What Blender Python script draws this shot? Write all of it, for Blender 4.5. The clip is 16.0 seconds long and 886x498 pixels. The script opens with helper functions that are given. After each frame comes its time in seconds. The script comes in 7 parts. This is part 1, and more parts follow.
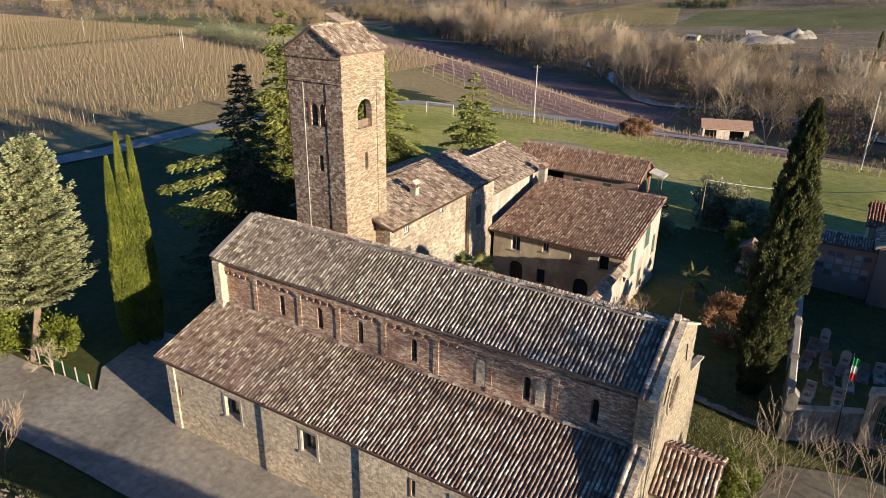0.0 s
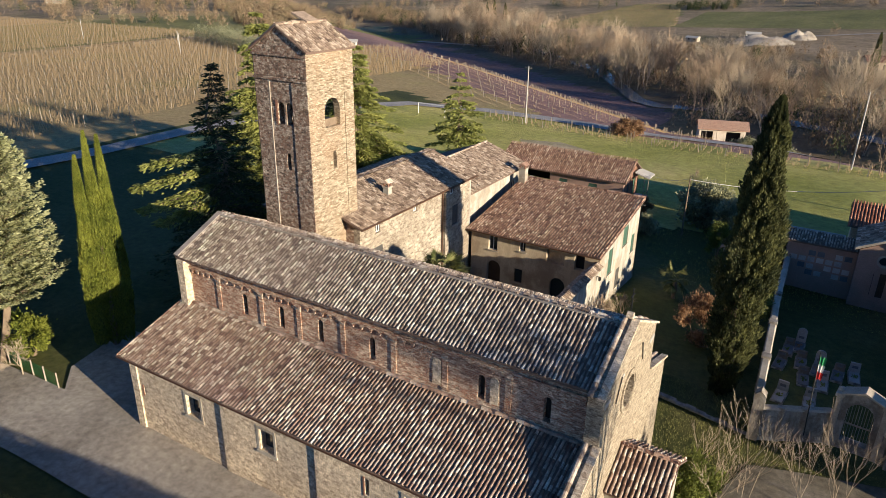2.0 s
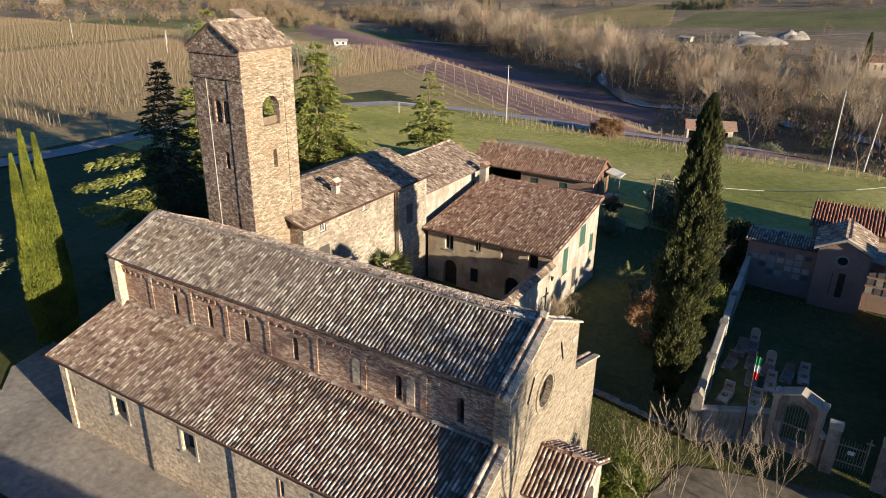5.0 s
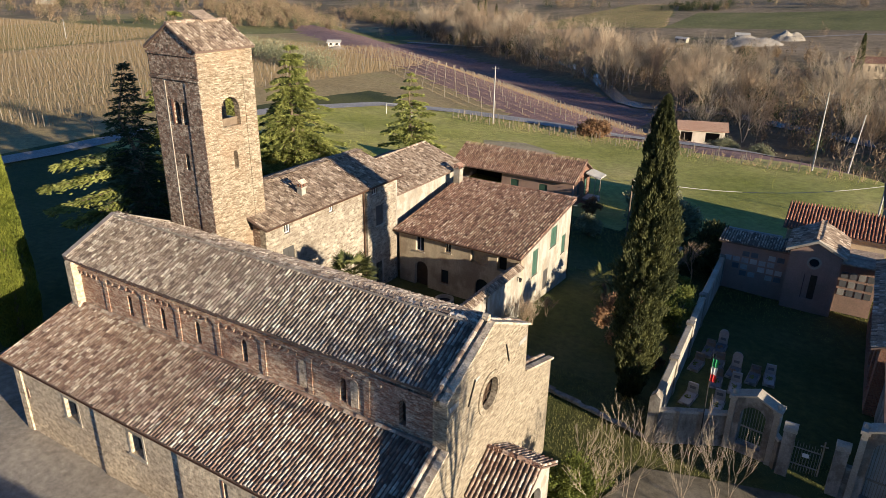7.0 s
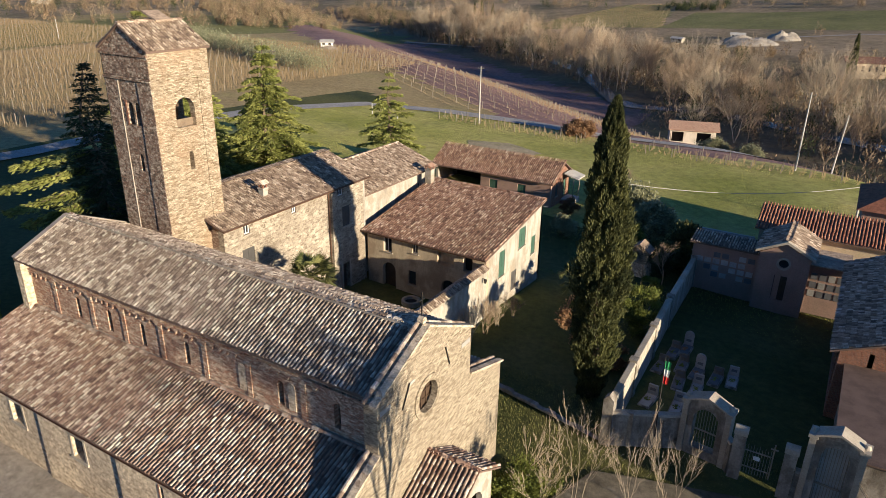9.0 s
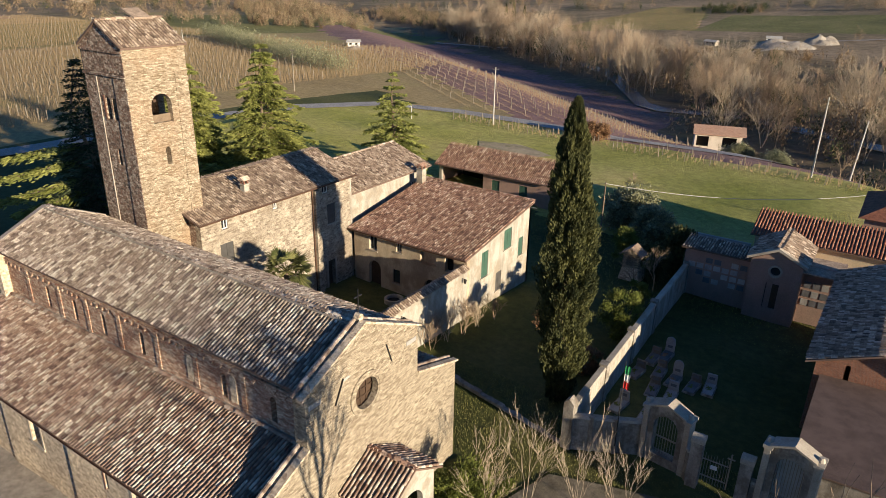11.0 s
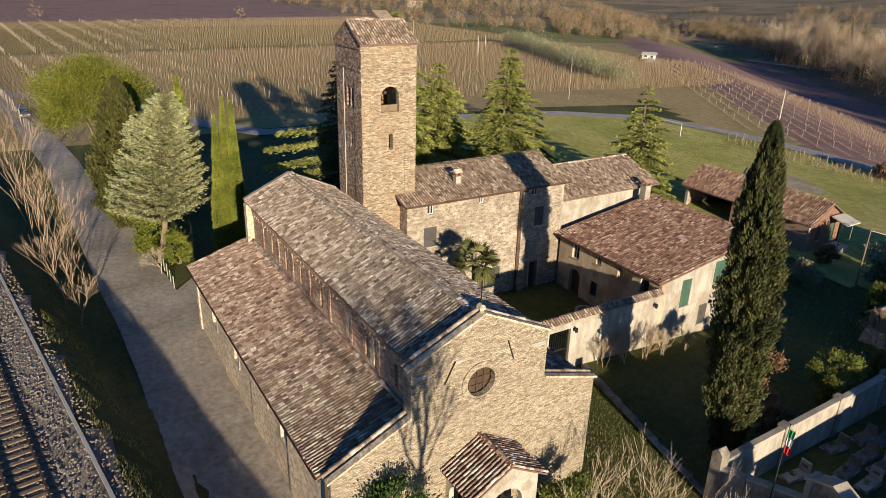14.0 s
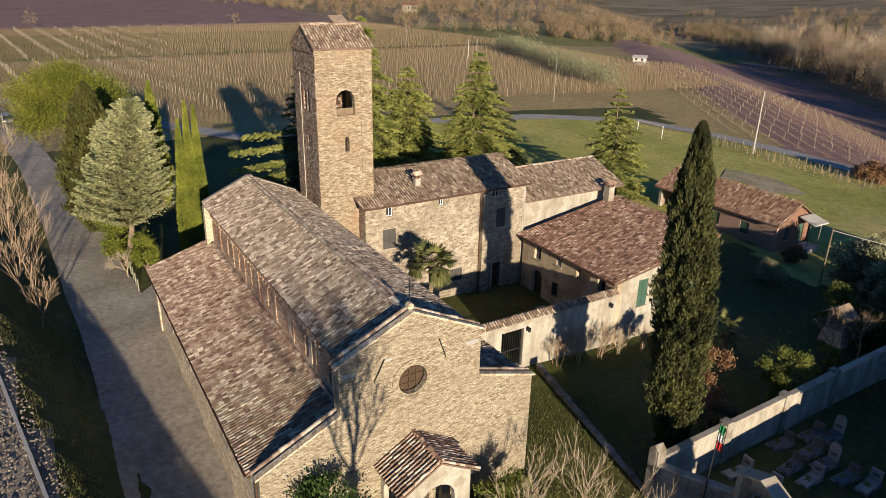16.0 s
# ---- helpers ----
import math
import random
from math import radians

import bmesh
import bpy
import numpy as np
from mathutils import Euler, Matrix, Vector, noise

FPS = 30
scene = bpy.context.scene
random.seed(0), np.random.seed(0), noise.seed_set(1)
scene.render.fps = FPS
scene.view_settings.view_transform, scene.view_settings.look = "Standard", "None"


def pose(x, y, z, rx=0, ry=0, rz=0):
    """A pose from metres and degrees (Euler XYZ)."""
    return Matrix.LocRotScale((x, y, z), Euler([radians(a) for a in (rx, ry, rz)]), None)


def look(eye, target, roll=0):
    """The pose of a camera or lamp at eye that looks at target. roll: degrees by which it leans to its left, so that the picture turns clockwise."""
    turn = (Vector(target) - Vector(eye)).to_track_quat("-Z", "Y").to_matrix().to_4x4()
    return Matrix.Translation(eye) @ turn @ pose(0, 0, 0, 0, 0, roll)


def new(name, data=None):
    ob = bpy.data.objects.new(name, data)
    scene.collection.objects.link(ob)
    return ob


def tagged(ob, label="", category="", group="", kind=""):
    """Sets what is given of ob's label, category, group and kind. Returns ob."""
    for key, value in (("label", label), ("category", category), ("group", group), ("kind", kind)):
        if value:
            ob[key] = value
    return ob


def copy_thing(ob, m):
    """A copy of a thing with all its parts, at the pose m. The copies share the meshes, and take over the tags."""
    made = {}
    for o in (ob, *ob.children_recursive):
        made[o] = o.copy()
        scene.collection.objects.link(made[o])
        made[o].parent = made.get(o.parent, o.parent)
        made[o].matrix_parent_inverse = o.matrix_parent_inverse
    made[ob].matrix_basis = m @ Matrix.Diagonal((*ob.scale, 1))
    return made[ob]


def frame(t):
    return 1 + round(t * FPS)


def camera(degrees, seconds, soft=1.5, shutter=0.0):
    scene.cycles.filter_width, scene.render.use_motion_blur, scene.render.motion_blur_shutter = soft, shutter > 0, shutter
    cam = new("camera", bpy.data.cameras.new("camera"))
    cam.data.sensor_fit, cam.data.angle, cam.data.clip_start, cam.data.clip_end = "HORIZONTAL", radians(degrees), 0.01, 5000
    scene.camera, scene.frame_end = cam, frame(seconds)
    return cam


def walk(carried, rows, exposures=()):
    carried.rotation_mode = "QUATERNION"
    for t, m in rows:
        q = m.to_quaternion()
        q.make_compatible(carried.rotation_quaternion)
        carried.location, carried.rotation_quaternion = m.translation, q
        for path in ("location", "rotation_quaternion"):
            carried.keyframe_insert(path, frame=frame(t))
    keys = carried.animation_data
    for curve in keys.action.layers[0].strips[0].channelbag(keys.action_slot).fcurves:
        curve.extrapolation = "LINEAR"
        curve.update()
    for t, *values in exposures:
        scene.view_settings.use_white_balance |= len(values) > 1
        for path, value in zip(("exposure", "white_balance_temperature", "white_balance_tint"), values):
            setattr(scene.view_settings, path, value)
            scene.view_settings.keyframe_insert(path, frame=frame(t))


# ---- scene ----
cam = camera(65.9, 16.0, soft=0.7)
METRES, EYE, TILT, LEAN, TURN = 26.0, 26.7, -22.6, -0.9, 31.4
ROWS = [
    (0.0, 0.0, 0.0, 0.0, 0.0, 0.0, -0.0),
    (0.5, 0.0219, 0.0036, 0.0008, 0.11, 0.03, -0.03),
    (1.0, 0.0429, 0.0057, -0.0004, 0.21, 0.05, -0.04),
    (1.5, 0.067, 0.0057, -0.0034, 0.24, 0.14, -0.01),
    (2.0, 0.0902, 0.0054, -0.0083, 0.25, 0.17, 0.01),
    (2.5, 0.1146, 0.0076, -0.0105, 0.26, 0.21, 0.01),
    (3.0, 0.1388, 0.0096, -0.0116, 0.25, 0.22, 0.02),
    (3.5, 0.164, 0.0125, -0.0108, 0.25, 0.21, 0.02),
    (4.0, 0.1887, 0.0153, -0.0107, 0.22, 0.18, 0.04),
    (4.5, 0.2151, 0.0174, -0.0105, 0.2, 0.17, 0.04),
    (7.0, 0.3416, 0.0225, -0.0081, 0.15, 0.24, 0.01),
    (7.5, 0.365, 0.0236, -0.0073, 0.15, 0.25, 0.02),
    (8.0, 0.3884, 0.0256, -0.0061, 0.15, 0.24, 0.01),
    (8.5, 0.4182, 0.0303, -0.0049, 0.14, 0.23, 0.01),
    (9.0, 0.452, 0.0318, -0.004, 0.12, 0.22, -0.01),
    (11.5, 0.6559, 0.0331, -0.0082, 5.11, 0.31, -2.38),
    (12.0, 0.6986, 0.0332, -0.0092, 8.59, 0.27, -3.92),
    (12.5, 0.7385, 0.0346, -0.0085, 12.99, 0.03, -5.86),
    (13.0, 0.7806, 0.0383, -0.0088, 17.73, -0.37, -7.86),
    (13.5, 0.8203, 0.0445, -0.0069, 22.0, -0.88, -9.58),
    (14.0, 0.8618, 0.0525, -0.0007, 25.61, -1.43, -10.95),
    (14.5, 0.8966, 0.0616, 0.0034, 25.69, -1.36, -10.88),
    (15.0, 0.9282, 0.0722, 0.009, 25.68, -1.27, -10.75),
    (15.5, 0.9604, 0.0827, 0.0139, 25.66, -1.18, -10.68),
    (16.0, 0.9889, 0.0892, 0.0164, 25.64, -1.1, -10.63),
]
walk(cam, [(t, pose(0, 0, EYE, TILT, LEAN, TURN) @ pose(METRES * x, METRES * y, METRES * z, 90 + pitch, roll, yaw)) for t, x, y, z, yaw, pitch, roll in ROWS],
     exposures=[(0.0, 1.02, 6450, 13), (8.0, 0.98, 6500, 13), (12.5, 0.81, 6700, 13), (16.0, 0.66, 6650, 13)])

# ---- world, sun and exposure ----
world = bpy.data.worlds.new("sky")
scene.world = world
world.use_nodes = True
wn = world.node_tree
sky = wn.nodes.new("ShaderNodeTexSky")
sky.sky_type = "NISHITA"
sky.sun_disc = False
sky.sun_elevation = radians(10.4)
sky.sun_rotation = radians(100.4)
sky.ozone_density, sky.dust_density = 7.0, 0.3
wn.links.new(sky.outputs[0], wn.nodes["Background"].inputs[0])
wn.nodes["Background"].inputs[1].default_value = 0.076
sun_data = bpy.data.lights.new("sun", "SUN")
sun_data.energy, sun_data.angle, sun_data.color = 5.0, radians(0.6), (1.0, 0.87, 0.65)
sun = new("sun", sun_data)
sun.matrix_world = look((120, -22, 22.5), (0, 0, 0))


# ---- materials ----
def nodes_of(name, rough=0.85, metal=0.0):
    m = bpy.data.materials.new(name)
    m.use_nodes = True
    nt = m.node_tree
    b = nt.nodes["Principled BSDF"]
    b.inputs["Roughness"].default_value, b.inputs["Metallic"].default_value = rough, metal
    b.inputs["Specular IOR Level"].default_value = 0.25
    return m, nt, b


def node(nt, kind, **values):
    n = nt.nodes.new(kind)
    for k, v in values.items():
        n.inputs[k].default_value = v
    return n


def noise_of(nt, scale, detail=4.0, vec=None, rough=0.6):
    n = node(nt, "ShaderNodeTexNoise", Scale=scale, Detail=detail, Roughness=rough)
    if vec is not None:
        nt.links.new(vec, n.inputs["Vector"])
    return n


def mixed(nt, fac, a, b, blend="MIX"):
    n = nt.nodes.new("ShaderNodeMix")
    n.data_type, n.blend_type = "RGBA", blend
    for sock, v in ((n.inputs[0], fac), (n.inputs[6], a), (n.inputs[7], b)):
        if hasattr(v, "is_linked"):
            nt.links.new(v, sock)
        else:
            sock.default_value = v if isinstance(v, float) else (*v, 1.0)
    return n.outputs[2]


def ramp(nt, src, stops):
    r = nt.nodes.new("ShaderNodeValToRGB")
    e = r.color_ramp.elements
    while len(e) < len(stops):
        e.new(0.5)
    for i, (p, c) in enumerate(stops):
        e[i].position, e[i].color = p, (*c, 1.0)
    nt.links.new(src, r.inputs[0])
    return r.outputs[0]


def bumped(nt, b, height, strength, dist=0.03):
    n = node(nt, "ShaderNodeBump", Strength=strength, Distance=dist)
    nt.links.new(height, n.inputs["Height"])
    nt.links.new(n.outputs[0], b.inputs["Normal"])


def coords(nt):
    return nt.nodes.new("ShaderNodeTexCoord").outputs["Object"]


def plain(name, colour, dark=None, scale=3.0, rough=0.85, metal=0.0, bump=0.3):
    """A surface of one kind with broad stains and fine grain."""
    m, nt, b = nodes_of(name, rough, metal)
    dark = dark or tuple(c * 0.6 for c in colour)
    co = coords(nt)
    broad, fine = noise_of(nt, scale * 0.25, 5, co), noise_of(nt, scale * 5, 5, co)
    c = ramp(nt, broad.outputs[0], [(0.35, dark), (0.62, colour)])
    c = mixed(nt, 0.35, c, ramp(nt, fine.outputs[0], [(0.3, tuple(v * 0.5 for v in colour)), (0.7, tuple(min(1, v * 1.3) for v in colour))]))
    nt.links.new(c, b.inputs["Base Color"])
    bumped(nt, b, fine.outputs[0], bump, 0.02)
    return m


def masonry(name, light, dark, mortar, w=0.34, h=0.13, warp=0.10, stain=(0.2, 0.15, 0.1), stain_amount=0.5, bump=0.8, accent=None):
    """Irregular coursed stone: stones differ in colour, joints are sunk, broad stains over it."""
    m, nt, b = nodes_of(name, 0.92)
    co = coords(nt)
    sep = nt.nodes.new("ShaderNodeSeparateXYZ")
    nt.links.new(co, sep.inputs[0])
    add = nt.nodes.new("ShaderNodeMath")
    nt.links.new(sep.outputs[0], add.inputs[0]), nt.links.new(sep.outputs[1], add.inputs[1])
    wob = noise_of(nt, 1.6, 4, co)
    wz = nt.nodes.new("ShaderNodeMath")
    wz.operation = "MULTIPLY_ADD"
    nt.links.new(wob.outputs[0], wz.inputs[0])
    wz.inputs[1].default_value = warp * 4
    nt.links.new(sep.outputs[2], wz.inputs[2])
    comb = nt.nodes.new("ShaderNodeCombineXYZ")
    nt.links.new(add.outputs[0], comb.inputs[0]), nt.links.new(wz.outputs[0], comb.inputs[1])
    brick = node(nt, "ShaderNodeTexBrick", Scale=1.0)
    brick.inputs["Brick Width"].default_value, brick.inputs["Row Height"].default_value = w, h
    brick.inputs["Mortar Size"].default_value, brick.inputs["Mortar Smooth"].default_value = 0.016, 0.4
    brick.inputs["Color1"].default_value, brick.inputs["Color2"].default_value = (0, 0, 0, 1), (1, 1, 1, 1)
    brick.inputs["Mortar"].default_value = (0.5, 0.5, 0.5, 1)
    brick.offset, brick.squash, brick.squash_frequency = 0.43, 1.5, 3
    nt.links.new(comb.outputs[0], brick.inputs["Vector"])
    vor = node(nt, "ShaderNodeTexVoronoi", Scale=1.0 / w * 1.1)
    sc = node(nt, "ShaderNodeMapping")
    sc.inputs["Scale"].default_value = (1.0, 1.0, w / h * 0.75)
    nt.links.new(co, sc.inputs[0]), nt.links.new(sc.outputs[0], vor.inputs["Vector"])
    vs = nt.nodes.new("ShaderNodeSeparateColor")
    nt.links.new(vor.outputs["Color"], vs.inputs[0])
    r = mixed(nt, 0.5, brick.outputs["Color"], vs.outputs[0])
    mid = tuple((p + q) / 2 for p, q in zip(light, dark))
    stops = [(0.2, dark), (0.5, mid), (0.8, light)]
    if accent:
        stops = [(0.2, dark), (0.4, accent), (0.58, mid), (0.82, light)]
    c = ramp(nt, r, stops)
    c = mixed(nt, brick.outputs["Fac"], c, mortar)
    big = noise_of(nt, 0.35, 6, co, 0.7)
    c = mixed(nt, ramp(nt, big.outputs[0], [(0.42, (0, 0, 0)), (0.68, (stain_amount,) * 3)]), c, stain)
    fine = noise_of(nt, 14, 5, co)
    c = mixed(nt, 0.6, c, ramp(nt, fine.outputs[0], [(0.28, (0.35, 0.35, 0.35)), (0.72, (1.6, 1.6, 1.6))]), "MULTIPLY")
    nt.links.new(c, b.inputs["Base Color"])
    hgt = mixed(nt, brick.outputs["Fac"], mixed(nt, 0.5, r, fine.outputs[0]), (0.0, 0.0, 0.0))
    bumped(nt, b, hgt, bump, 0.07)
    return m


def plaster(name, light, dirt, under, amount=0.5, scale=0.5):
    """Old lime plaster: broad dirt runs and patches where the masonry shows."""
    m, nt, b = nodes_of(name, 0.95)
    co = coords(nt)
    st = node(nt, "ShaderNodeMapping")
    st.inputs["Scale"].default_value = (1.0, 1.0, 0.35)
    nt.links.new(co, st.inputs[0])
    runs, broad, fine = noise_of(nt, 1.1, 6, st.outputs[0], 0.7), noise_of(nt, scale, 6, co, 0.65), noise_of(nt, 9, 5, co)
    c = mixed(nt, ramp(nt, runs.outputs[0], [(0.40, (0, 0, 0)), (0.7, (amount,) * 3)]), light, dirt)
    c = mixed(nt, ramp(nt, broad.outputs[0], [(0.50, (0, 0, 0)), (0.60, (0.85,) * 3)]), c, under)
    c = mixed(nt, 0.4, c, ramp(nt, fine.outputs[0], [(0.25, (0.5, 0.5, 0.5)), (0.75, (1.35, 1.35, 1.35))]), "MULTIPLY")
    nt.links.new(c, b.inputs["Base Color"])
    bumped(nt, b, mixed(nt, 0.5, broad.outputs[0], fine.outputs[0]), 0.5, 0.04)
    return m


def tile_mat(name, stops, patch, patch_amount=0.5):
    """Barrel tiles: every tile its own shade, lichen and moss in patches."""
    m, nt, b = nodes_of(name, 0.9)
    geo, info = nt.nodes.new("ShaderNodeNewGeometry"), nt.nodes.new("ShaderNodeObjectInfo")
    add = nt.nodes.new("ShaderNodeMath")
    nt.links.new(geo.outputs["Random Per Island"], add.inputs[0]), nt.links.new(info.outputs["Random"], add.inputs[1])
    fr = nt.nodes.new("ShaderNodeMath")
    fr.operation = "FRACT"
    nt.links.new(add.outputs[0], fr.inputs[0])
    pos = geo.outputs["Position"]
    c = ramp(nt, fr.outputs[0], stops)
    broad, fine = noise_of(nt, 0.6, 5, pos, 0.7), noise_of(nt, 11, 5, pos, 0.7)
    c = mixed(nt, ramp(nt, broad.outputs[0], [(0.42, (0, 0, 0)), (0.66, (patch_amount,) * 3)]), c, patch)
    c = mixed(nt, 0.75, c, ramp(nt, fine.outputs[0], [(0.30, (0.55, 0.53, 0.52)), (0.5, (1.0, 1.0, 1.0)), (0.72, (1.5, 1.47, 1.42))]), "MULTIPLY")
    mid = noise_of(nt, 2.6, 4, pos, 0.75)
    c = mixed(nt, 0.8, c, ramp(nt, mid.outputs[0], [(0.34, (0.55, 0.52, 0.5)), (0.5, (1.0, 1.0, 1.0)), (0.68, (1.45, 1.45, 1.42))]), "MULTIPLY")
    nt.links.new(c, b.inputs["Base Color"])
    bumped(nt, b, fine.outputs[0], 0.6, 0.02)
    return m


def leaf_mat(name, dark, light, scale=0.6, through_light=0.35):
    m, nt, b = nodes_of(name, 0.75)
    geo = nt.nodes.new("ShaderNodeNewGeometry")
    n = noise_of(nt, scale, 3, geo.outputs["Position"])
    c = ramp(nt, n.outputs[0], [(0.35, dark), (0.65, light)])
    r = ramp(nt, geo.outputs["Random Per Island"], [(0.0, (0.6, 0.6, 0.6)), (1.0, (1.45, 1.4, 1.3))])
    c = mixed(nt, 0.9, c, r, "MULTIPLY")
    nt.links.new(c, b.inputs["Base Color"])
    t = nt.nodes.new("ShaderNodeBsdfTranslucent")
    nt.links.new(c, t.inputs[0])
    mx = nt.nodes.new("ShaderNodeMixShader")
    mx.inputs[0].default_value = through_light
    out = nt.nodes["Material Output"]
    nt.links.new(b.outputs[0], mx.inputs[1]), nt.links.new(t.outputs[0], mx.inputs[2]), nt.links.new(mx.outputs[0], out.inputs[0])
    return m


def ground_mat(name, stops, scale=0.12, grain=2.5, bump=0.6):
    m, nt, b = nodes_of(name, 0.95)
    co = coords(nt)
    broad, mid, fine = noise_of(nt, scale, 6, co, 0.65), noise_of(nt, grain, 6, co, 0.7), noise_of(nt, grain * 9, 4, co, 0.7)
    c = ramp(nt, broad.outputs[0], stops)
    c = mixed(nt, 0.7, c, ramp(nt, mid.outputs[0], [(0.3, (0.5, 0.5, 0.5)), (0.7, (1.4, 1.4, 1.4))]), "MULTIPLY")
    c = mixed(nt, 0.6, c, ramp(nt, fine.outputs[0], [(0.3, (0.5, 0.5, 0.5)), (0.7, (1.45, 1.45, 1.45))]), "MULTIPLY")
    nt.links.new(c, b.inputs["Base Color"])
    bumped(nt, b, mixed(nt, 0.5, mid.outputs[0], fine.outputs[0]), bump, 0.12)
    return m


M_FACADE = masonry("pale_stone", (0.522, 0.446, 0.333), (0.144, 0.108, 0.072), (0.30, 0.25, 0.18), 0.24, 0.085, 0.02, (0.32, 0.265, 0.195), 0.5, 0.8)
M_AISLE = masonry("river_stone", (0.80, 0.67, 0.49), (0.34, 0.255, 0.18), (0.58, 0.48, 0.35), 0.21, 0.15, 0.05, (0.40, 0.32, 0.235), 0.4, 0.6)
M_CLERE = masonry("brick_and_stone", (0.82, 0.66, 0.49), (0.22, 0.15, 0.11), (0.50, 0.37, 0.27), 0.24, 0.09, 0.06, (0.34, 0.165, 0.105), 0.6, 1.0, accent=(0.40, 0.18, 0.11))
# South and west tower sides are darker than the east and north ones.
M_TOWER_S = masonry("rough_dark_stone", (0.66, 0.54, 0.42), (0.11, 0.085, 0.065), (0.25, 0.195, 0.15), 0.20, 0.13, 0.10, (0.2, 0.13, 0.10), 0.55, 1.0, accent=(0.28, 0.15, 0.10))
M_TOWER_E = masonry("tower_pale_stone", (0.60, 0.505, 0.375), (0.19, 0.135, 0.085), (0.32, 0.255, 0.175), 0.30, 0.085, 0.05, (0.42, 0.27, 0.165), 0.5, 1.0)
M_BRICK = masonry("red_brick", (0.40, 0.17, 0.10), (0.20, 0.08, 0.05), (0.30, 0.22, 0.17), 0.25, 0.07, 0.01, (0.2, 0.1, 0.07), 0.4)
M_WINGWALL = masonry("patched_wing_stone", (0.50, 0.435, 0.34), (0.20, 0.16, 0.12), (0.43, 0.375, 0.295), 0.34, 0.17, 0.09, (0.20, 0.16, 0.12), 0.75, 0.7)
M_HOUSEWALL = plaster("yellow_plaster", (0.54, 0.44, 0.31), (0.32, 0.25, 0.175), (0.33, 0.25, 0.175), 0.8, 0.4)
M_WHITE = plaster("white_plaster", (0.44, 0.41, 0.35), (0.20, 0.17, 0.13), (0.29, 0.245, 0.185), 0.9, 0.45)
M_BARNWALL = plaster("cream_barn_plaster", (0.62, 0.55, 0.46), (0.42, 0.36, 0.29), (0.5, 0.42, 0.34), 0.5, 0.5)
M_PINK = plaster("pink_plaster", (0.38, 0.25, 0.2), (0.26, 0.17, 0.135), (0.3, 0.21, 0.165), 0.5, 0.5)
M_CEMWALL = plaster("grey_plaster", (0.36, 0.325, 0.275), (0.10, 0.085, 0.07), (0.17, 0.14, 0.11), 1.0, 0.9)
M_STONETRIM = plain("cut_stone", (0.45, 0.40, 0.325), (0.25, 0.21, 0.16), 2)
M_MARBLE = plain("white_marble", (0.42, 0.405, 0.38), (0.22, 0.205, 0.19), 3, 0.45)
M_DARKMARBLE = plain("grey_granite", (0.16, 0.16, 0.17), (0.1, 0.1, 0.1), 5, 0.35)
M_TILE_NAVE = tile_mat("lichened_tile", [(0.0, (0.13, 0.095, 0.075)), (0.25, (0.27, 0.205, 0.16)), (0.7, (0.42, 0.34, 0.27)), (1.0, (0.68, 0.60, 0.50))], (0.24, 0.175, 0.13), 0.5)
M_TILE_AISLE = tile_mat("weathered_red_tile", [(0.0, (0.14, 0.085, 0.065)), (0.25, (0.28, 0.185, 0.135)), (0.7, (0.42, 0.32, 0.25)), (1.0, (0.68, 0.59, 0.48))], (0.29, 0.175, 0.125), 0.5)
M_TILE_HOUSE = tile_mat("house_tile", [(0.0, (0.12, 0.065, 0.05)), (0.35, (0.29, 0.165, 0.115)), (0.75, (0.42, 0.275, 0.20)), (1.0, (0.64, 0.50, 0.39))], (0.35, 0.185, 0.125), 0.45)
M_TILE_WING = tile_mat("brown_tile", [(0.0, (0.13, 0.09, 0.07)), (0.35, (0.31, 0.23, 0.17)), (0.75, (0.44, 0.345, 0.265)), (1.0, (0.66, 0.56, 0.45))], (0.33, 0.25, 0.185), 0.5)
M_TILE_RED = tile_mat("red_tile", [(0.0, (0.22, 0.09, 0.055)), (0.5, (0.36, 0.14, 0.08)), (1.0, (0.46, 0.24, 0.15))], (0.3, 0.13, 0.08), 0.5)
M_UNDER = plain("channel_tile", (0.20, 0.135, 0.105), (0.11, 0.075, 0.058), 4)
M_MORTAR = plain("ridge_mortar", (0.42, 0.37, 0.31), (0.22, 0.18, 0.15), 3)
M_WOOD = plain("dark_wood", (0.09, 0.055, 0.035), (0.045, 0.03, 0.02), 6, 0.7)
M_POST = plain("grey_wood", (0.30, 0.255, 0.195), (0.21, 0.18, 0.145), 6, 0.8)
M_CONCRETE = plain("concrete", (0.50, 0.48, 0.44), (0.36, 0.34, 0.31), 4, 0.85)
M_IRON = plain("dark_iron", (0.05, 0.05, 0.05), (0.03, 0.03, 0.03), 6, 0.55, 0.6)
M_PIPE = plain("brown_copper", (0.16, 0.09, 0.06), (0.09, 0.055, 0.04), 4, 0.5, 0.5)
# Near-black colour that stands for the shade inside openings and rooms.
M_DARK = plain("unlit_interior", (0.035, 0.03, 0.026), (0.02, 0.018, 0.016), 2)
M_SHUTTER = plain("green_shutter", (0.055, 0.12, 0.085), (0.04, 0.08, 0.06), 5, 0.7)
M_GREYSHUTTER = plain("grey_shutter", (0.085, 0.08, 0.075), (0.05, 0.048, 0.045), 5, 0.7)
M_WHITEPAINT = plain("white_paint", (0.78, 0.76, 0.72), (0.6, 0.58, 0.54), 5, 0.6)
M_REDPAINT = plain("red_cloth", (0.6, 0.04, 0.03), (0.5, 0.03, 0.03), 5, 0.8)
M_GREENPAINT = plain("green_cloth", (0.03, 0.28, 0.1), (0.02, 0.22, 0.08), 5, 0.8)
